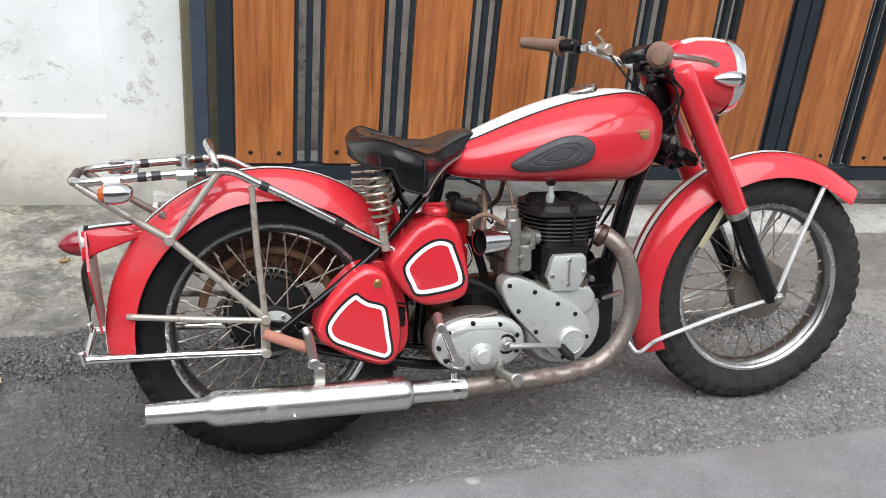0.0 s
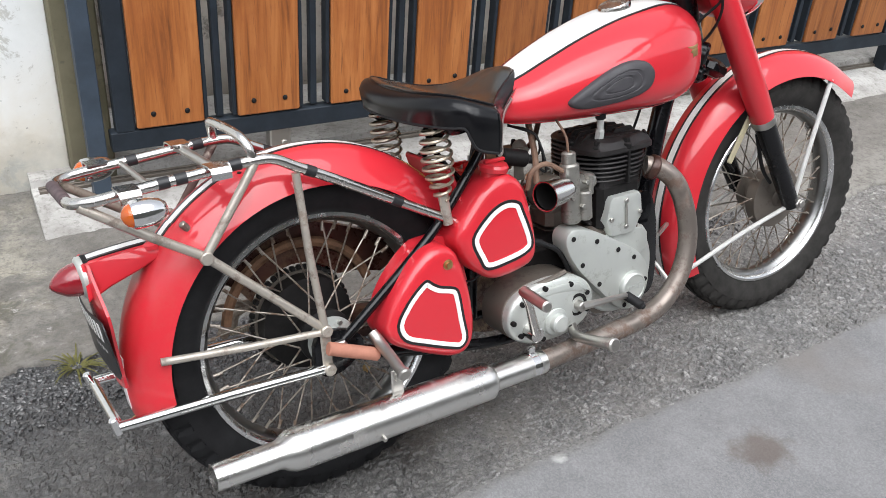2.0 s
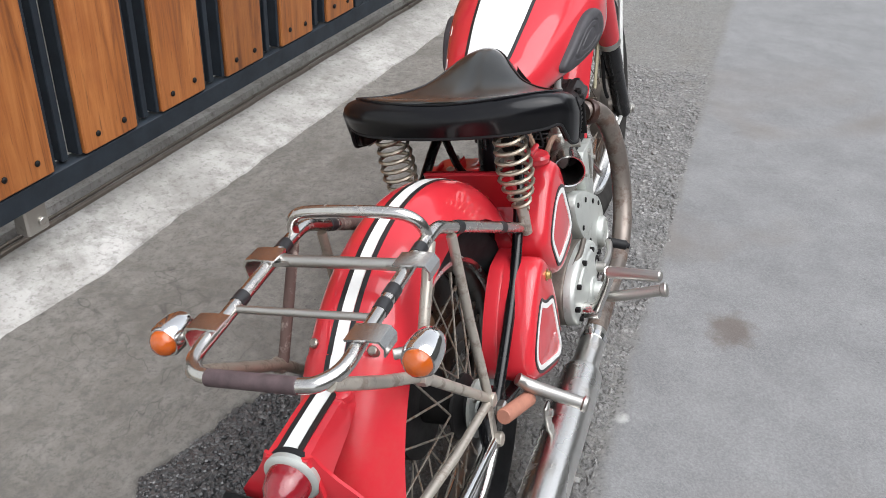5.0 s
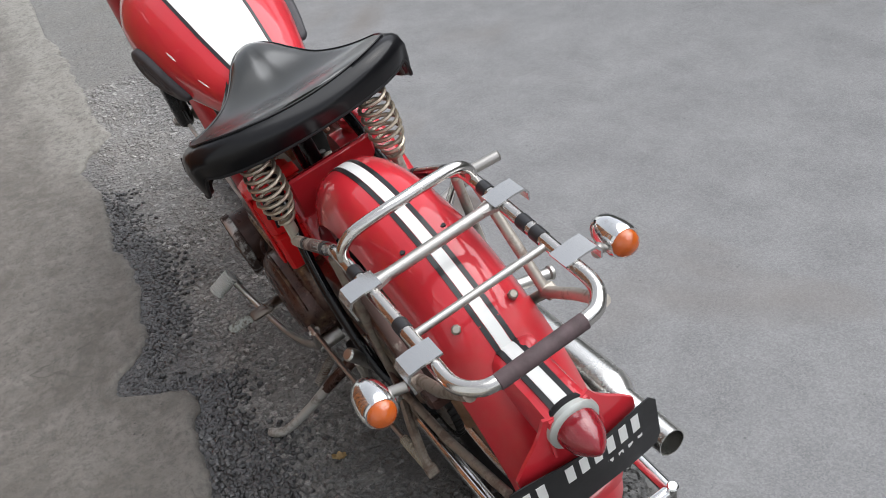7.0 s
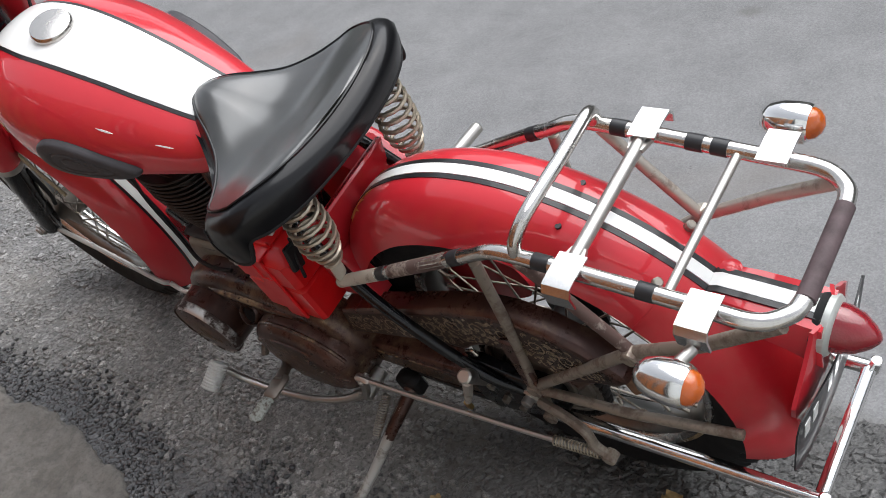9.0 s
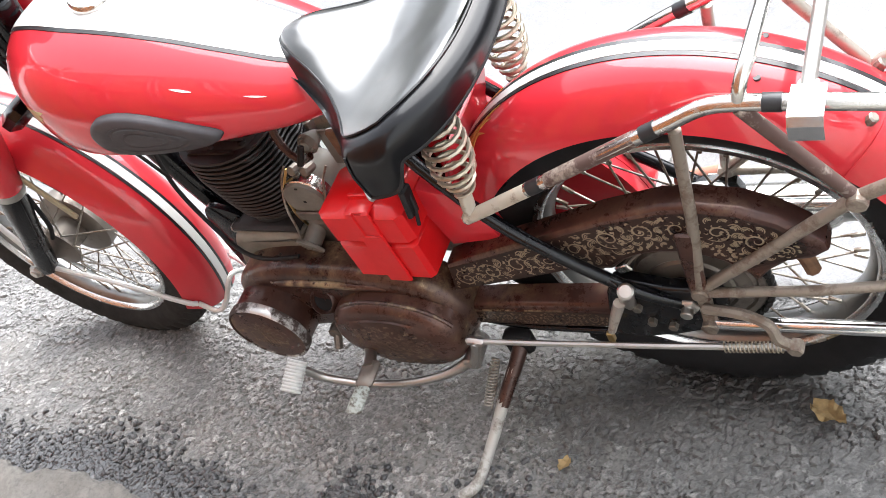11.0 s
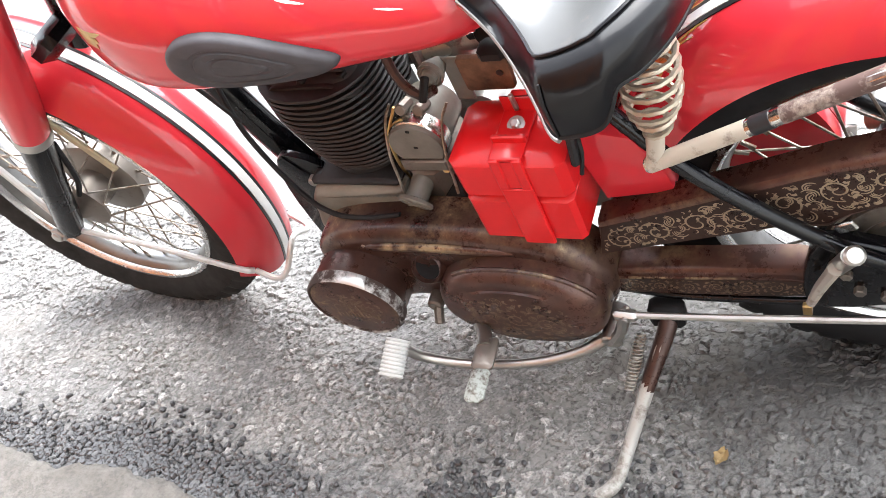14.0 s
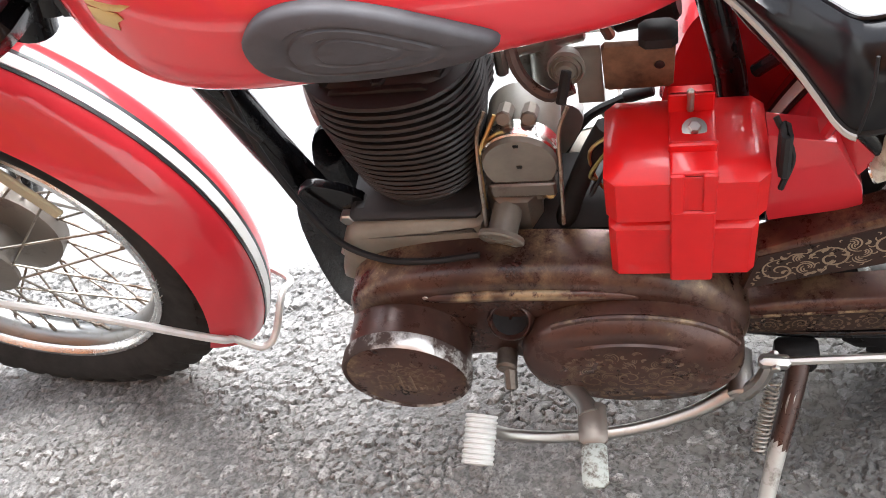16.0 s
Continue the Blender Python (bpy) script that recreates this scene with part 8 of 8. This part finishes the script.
    # indicators on the rear clips
    for s, cy, cz in ((-1, -0.168, 0.700), (1, 0.187, 0.699)):
        a, b = V(-0.300, cy, cz + 0.002), V(-0.380, cy, cz)
        m = along(a, b)
        bm = BM()
        lathe(bm, [(0.002, 0), (0.011, 0.003), (0.0185, 0.012), (0.0225, 0.026), (0.0237, 0.042), (0.0230, 0.055), (0.0210, 0.059)], m, 30)
        ind = part("indicator", bm, CHROME, bike, "chrome bullet indicator with amber lens")
        bm = BM()
        lathe(bm, [(0.0190, 0.056), (0.0188, 0.060), (0.0162, 0.066), (0.0098, 0.0715), (0.0015, 0.074)], m, 28)
        part("lens", bm, AMBER, ind, "amber lens")
        bm = BM()
        yy = (yr if s < 0 else yl) + s * 0.034
        rod(bm, (-0.346, yy, 0.700), (-0.338, cy - s * 0.020, 0.700), 0.007, 0.001, 10)
        part("stalk", bm, STEEL, ind)


build_rack()


def build_tail():
    bm = BM()
    rings = []
    for x, zt, w, h in ((-0.288, 0.596, 0.026, 0.014), (-0.300, 0.6005, 0.031, 0.022), (-0.340, 0.5985, 0.034, 0.034), (-0.385, 0.595, 0.034, 0.046), (-0.412, 0.592, 0.035, 0.056), (-0.424, 0.590, 0.035, 0.060)):
        out = [(-w - 0.004, zt - h), (-w - 0.002, zt - h * 0.5), (-w + 0.006, zt), (0, zt + 0.003), (w - 0.006, zt), (w + 0.002, zt - h * 0.5), (w + 0.004, zt - h)]
        rings.append([V(x, y, z) for y, z in out] + [V(x, y * 0.92, z - 0.004) for y, z in reversed(out)])
    loft(bm, rings)
    tail = part("tail_bracket", bm, RED, bike, "red flared bracket carrying tail lamp and plate")
    # the sheet behind lamp and plate, its upper corners swept forward
    bm = BM()
    rows = [(0.592, 0.034), (0.575, 0.042), (0.556, 0.056), (0.535, 0.076), (0.515, 0.092), (0.495, 0.092), (0.47, 0.080), (0.43, 0.066), (0.39, 0.056), (0.355, 0.046)]
    rings = []
    for z, w in rows:
        x = -0.424 + (0.596 - z) * 0.10
        ring = []
        for k in range(-4, 5):
            y = w * k / 4
            ring.append((x + 0.006 * abs(k / 4) ** 3, y))
        rings.append([V(px, y, z) for px, y in ring] + [V(px + 0.005, y, z) for px, y in reversed(ring)])
    loft(bm, rings)
    part("plate_backing", bm, RED, tail)

    def strip(y0, y1, lift, mat, name):
        bm = BM()
        rings = []
        for x, zt in ((-0.290, 0.5995), (-0.300, 0.6037), (-0.320, 0.6027), (-0.34, 0.6017), (-0.385, 0.598), (-0.420, 0.5938)):
            rings.append([V(x, y0, zt + lift), V(x, y1, zt + lift), V(x, y1, zt - 0.004), V(x, y0, zt - 0.004)])
        loft(bm, rings)
        part(name, bm, mat, tail)

    strip(-0.0095, 0.0095, 0.0014, WHITE, "white_stripe")
    strip(0.0100, 0.0175, 0.0008, BLACKLINE, "black_line")
    strip(-0.0175, -0.0100, 0.0008, BLACKLINE, "black_line")
    bm = BM()
    lathe(bm, [(0.015, -0.004), (0.013, 0.003), (0.008, 0.006), (0.002, 0.007)], along((-0.305, -0.021, 0.598), (-0.308, -0.024, 0.66)), 18)
    part("rivet_boss", bm, RED, tail)
    m = along((-0.418, 0, 0.561), (-0.52, 0, 0.552))
    bm = BM()
    lathe(bm, [(0.030, -0.012), (0.0375, -0.010), (0.0385, -0.003), (0.0365, -0.001)], m, 40)
    lamp = part("tail_lamp", bm, RUBBER, bike, "pointed red tail lamp with grey ring")
    bm = BM()
    lathe(bm, [(0.034, -0.004), (0.0372, -0.001), (0.0375, 0.006), (0.034, 0.010), (0.0295, 0.011), (0.028, 0.004)], m, 40, False)
    part("ring", bm, ALLOY, lamp, "dull grey ring")
    bm = BM()
    lathe(bm, [(0.030, 0.006), (0.029, 0.020), (0.024, 0.036), (0.014, 0.050), (0.006, 0.057), (0.001, 0.059)], m, 36)
    part("lens", bm, RUBY, lamp, "dark red pointed lens")
    # plate, its writing as plain bars
    def face(y):
        q = y / 0.118
        return -0.428 + 0.008 * q * q, 0.004 * q - 0.004 * math.cos(q * 4)

    bm = BM()
    rings = []
    for k in range(25):
        y = -0.116 + 0.236 * k / 24
        x, dz = face(y)
        top, bot = 0.512 + dz, 0.404 - dz * 0.6
        c = 0.012 if k in (0, 24) else 0.0
        rings.append([V(x - 0.001, y, top - c), V(x + 0.012 - 0.001, y, bot + c), V(x + 0.012 + 0.001, y, bot + c), V(x + 0.001, y, top - c)])
    loft(bm, rings)
    plate = part("number_plate", bm, PLATEBLACK, bike, "black number plate with white border and bars", 60)

    def bar(y0, y1, z0, z1, name="plate_bar"):
        bm = BM()
        rings = []
        for k in range(4):
            y = y0 + (y1 - y0) * k / 3
            x = face(y)[0]
            fx = lambda z: x + 0.012 * (0.516 - z) / 0.098
            rings.append([V(fx(z1) - 0.0022, y, z1), V(fx(z0) - 0.0022, y, z0), V(fx(z0) - 0.0008, y, z0), V(fx(z1) - 0.0008, y, z1)])
        loft(bm, rings)
        part(name, bm, WHITE, plate)

    for k in range(9):
        if k not in (2,):
            y = 0.094 - 0.0215 * k
            bar(y - 0.0062, y + 0.0062, 0.468, 0.502)
    for k in range(4):
        y = -0.030 - 0.017 * k
        bar(y - 0.0042, y + 0.0042, 0.434, 0.454)
    bar(-0.110, 0.113, 0.4225, 0.4245, "border")


build_tail()


# ---- small things on the road ----
def leaf(x, y, size, turn, mat=LEAFDRY, z=0.0):
    """A dry leaf, curled along its midrib, its edges wavy and torn."""
    bm = BM()
    rows = []
    for i in range(15):
        t = i / 14
        w = size * 0.33 * math.sin(math.pi * min(1, t * 0.95 + 0.05)) ** 0.8 * (1 + 0.35 * noise.noise(V(t * 7, turn, 1)))
        row = []
        for k in (-1, -0.75, -0.5, -0.25, 0, 0.25, 0.5, 0.75, 1):
            fold = 0.22 * abs(k) ** 1.4 + 0.17 * noise.noise(V(t * 5, k * 1.6, turn)) * (0.3 + abs(k)) + 0.07 * noise.noise(V(t * 14, k * 5, turn + 3)) + 0.20 * (t - 0.4) ** 2
            row.append(bm.verts.new((size * (t - 0.5) + 0.05 * size * noise.noise(V(k * 4, t * 3, turn)), k * w, size * max(0.02, 0.10 + fold))))
        rows.append(row)
    for a, b in zip(rows, rows[1:]):
        for k in range(8):
            bm.faces.new((a[k], a[k + 1], b[k + 1], b[k]))
    bmesh.ops.solidify(bm, geom=bm.faces[:], thickness=0.0008)
    ob = tagged(part("leaf", bm, mat, None, "dry yellow-brown curled leaf on the asphalt"), "", "leaf", "fallen leaves")
    ob.matrix_world = pose(x, y, z, 0, 0, turn)
    return ob


leaf(-0.716, 0.385, 0.070, 75, LEAFPALE)
leaf(-0.168, 0.108, 0.062, 150)
leaf(0.227, 0.275, 0.030, 70)
leaf(-0.32, 0.35, 0.035, 10)
leaf(-0.595, 1.116, 0.038, 35, LEAFDRY, 0.010)


def weed(x, y):
    bm = BM()
    random.seed(4)
    for k in range(44):
        a, l = random.uniform(0, 6.28), random.uniform(0.03, 0.10)
        d = V(math.cos(a), math.sin(a), 0)
        side = V(-d.y, d.x, 0) * 0.0022
        pts = [d * (l * t) + V(0, 0, l * 0.26 * math.sin(2.5 * t)) for t in (0, 0.4, 0.75, 1.0)]
        for p, q, w0, w1 in zip(pts, pts[1:], (1, 1, 0.7), (1, 0.7, 0.05)):
            bm.faces.new([bm.verts.new(v) for v in (p - side * w0, p + side * w0, q + side * w1, q - side * w1)])
    bmesh.ops.solidify(bm, geom=bm.faces[:], thickness=0.0006)
    ob = tagged(part("weed", bm, WEED, None, "small yellow-green weed growing at the asphalt's edge"), "", "plant")
    ob.matrix_world = pose(x, y, -0.003)


weed(-0.39, 0.612)
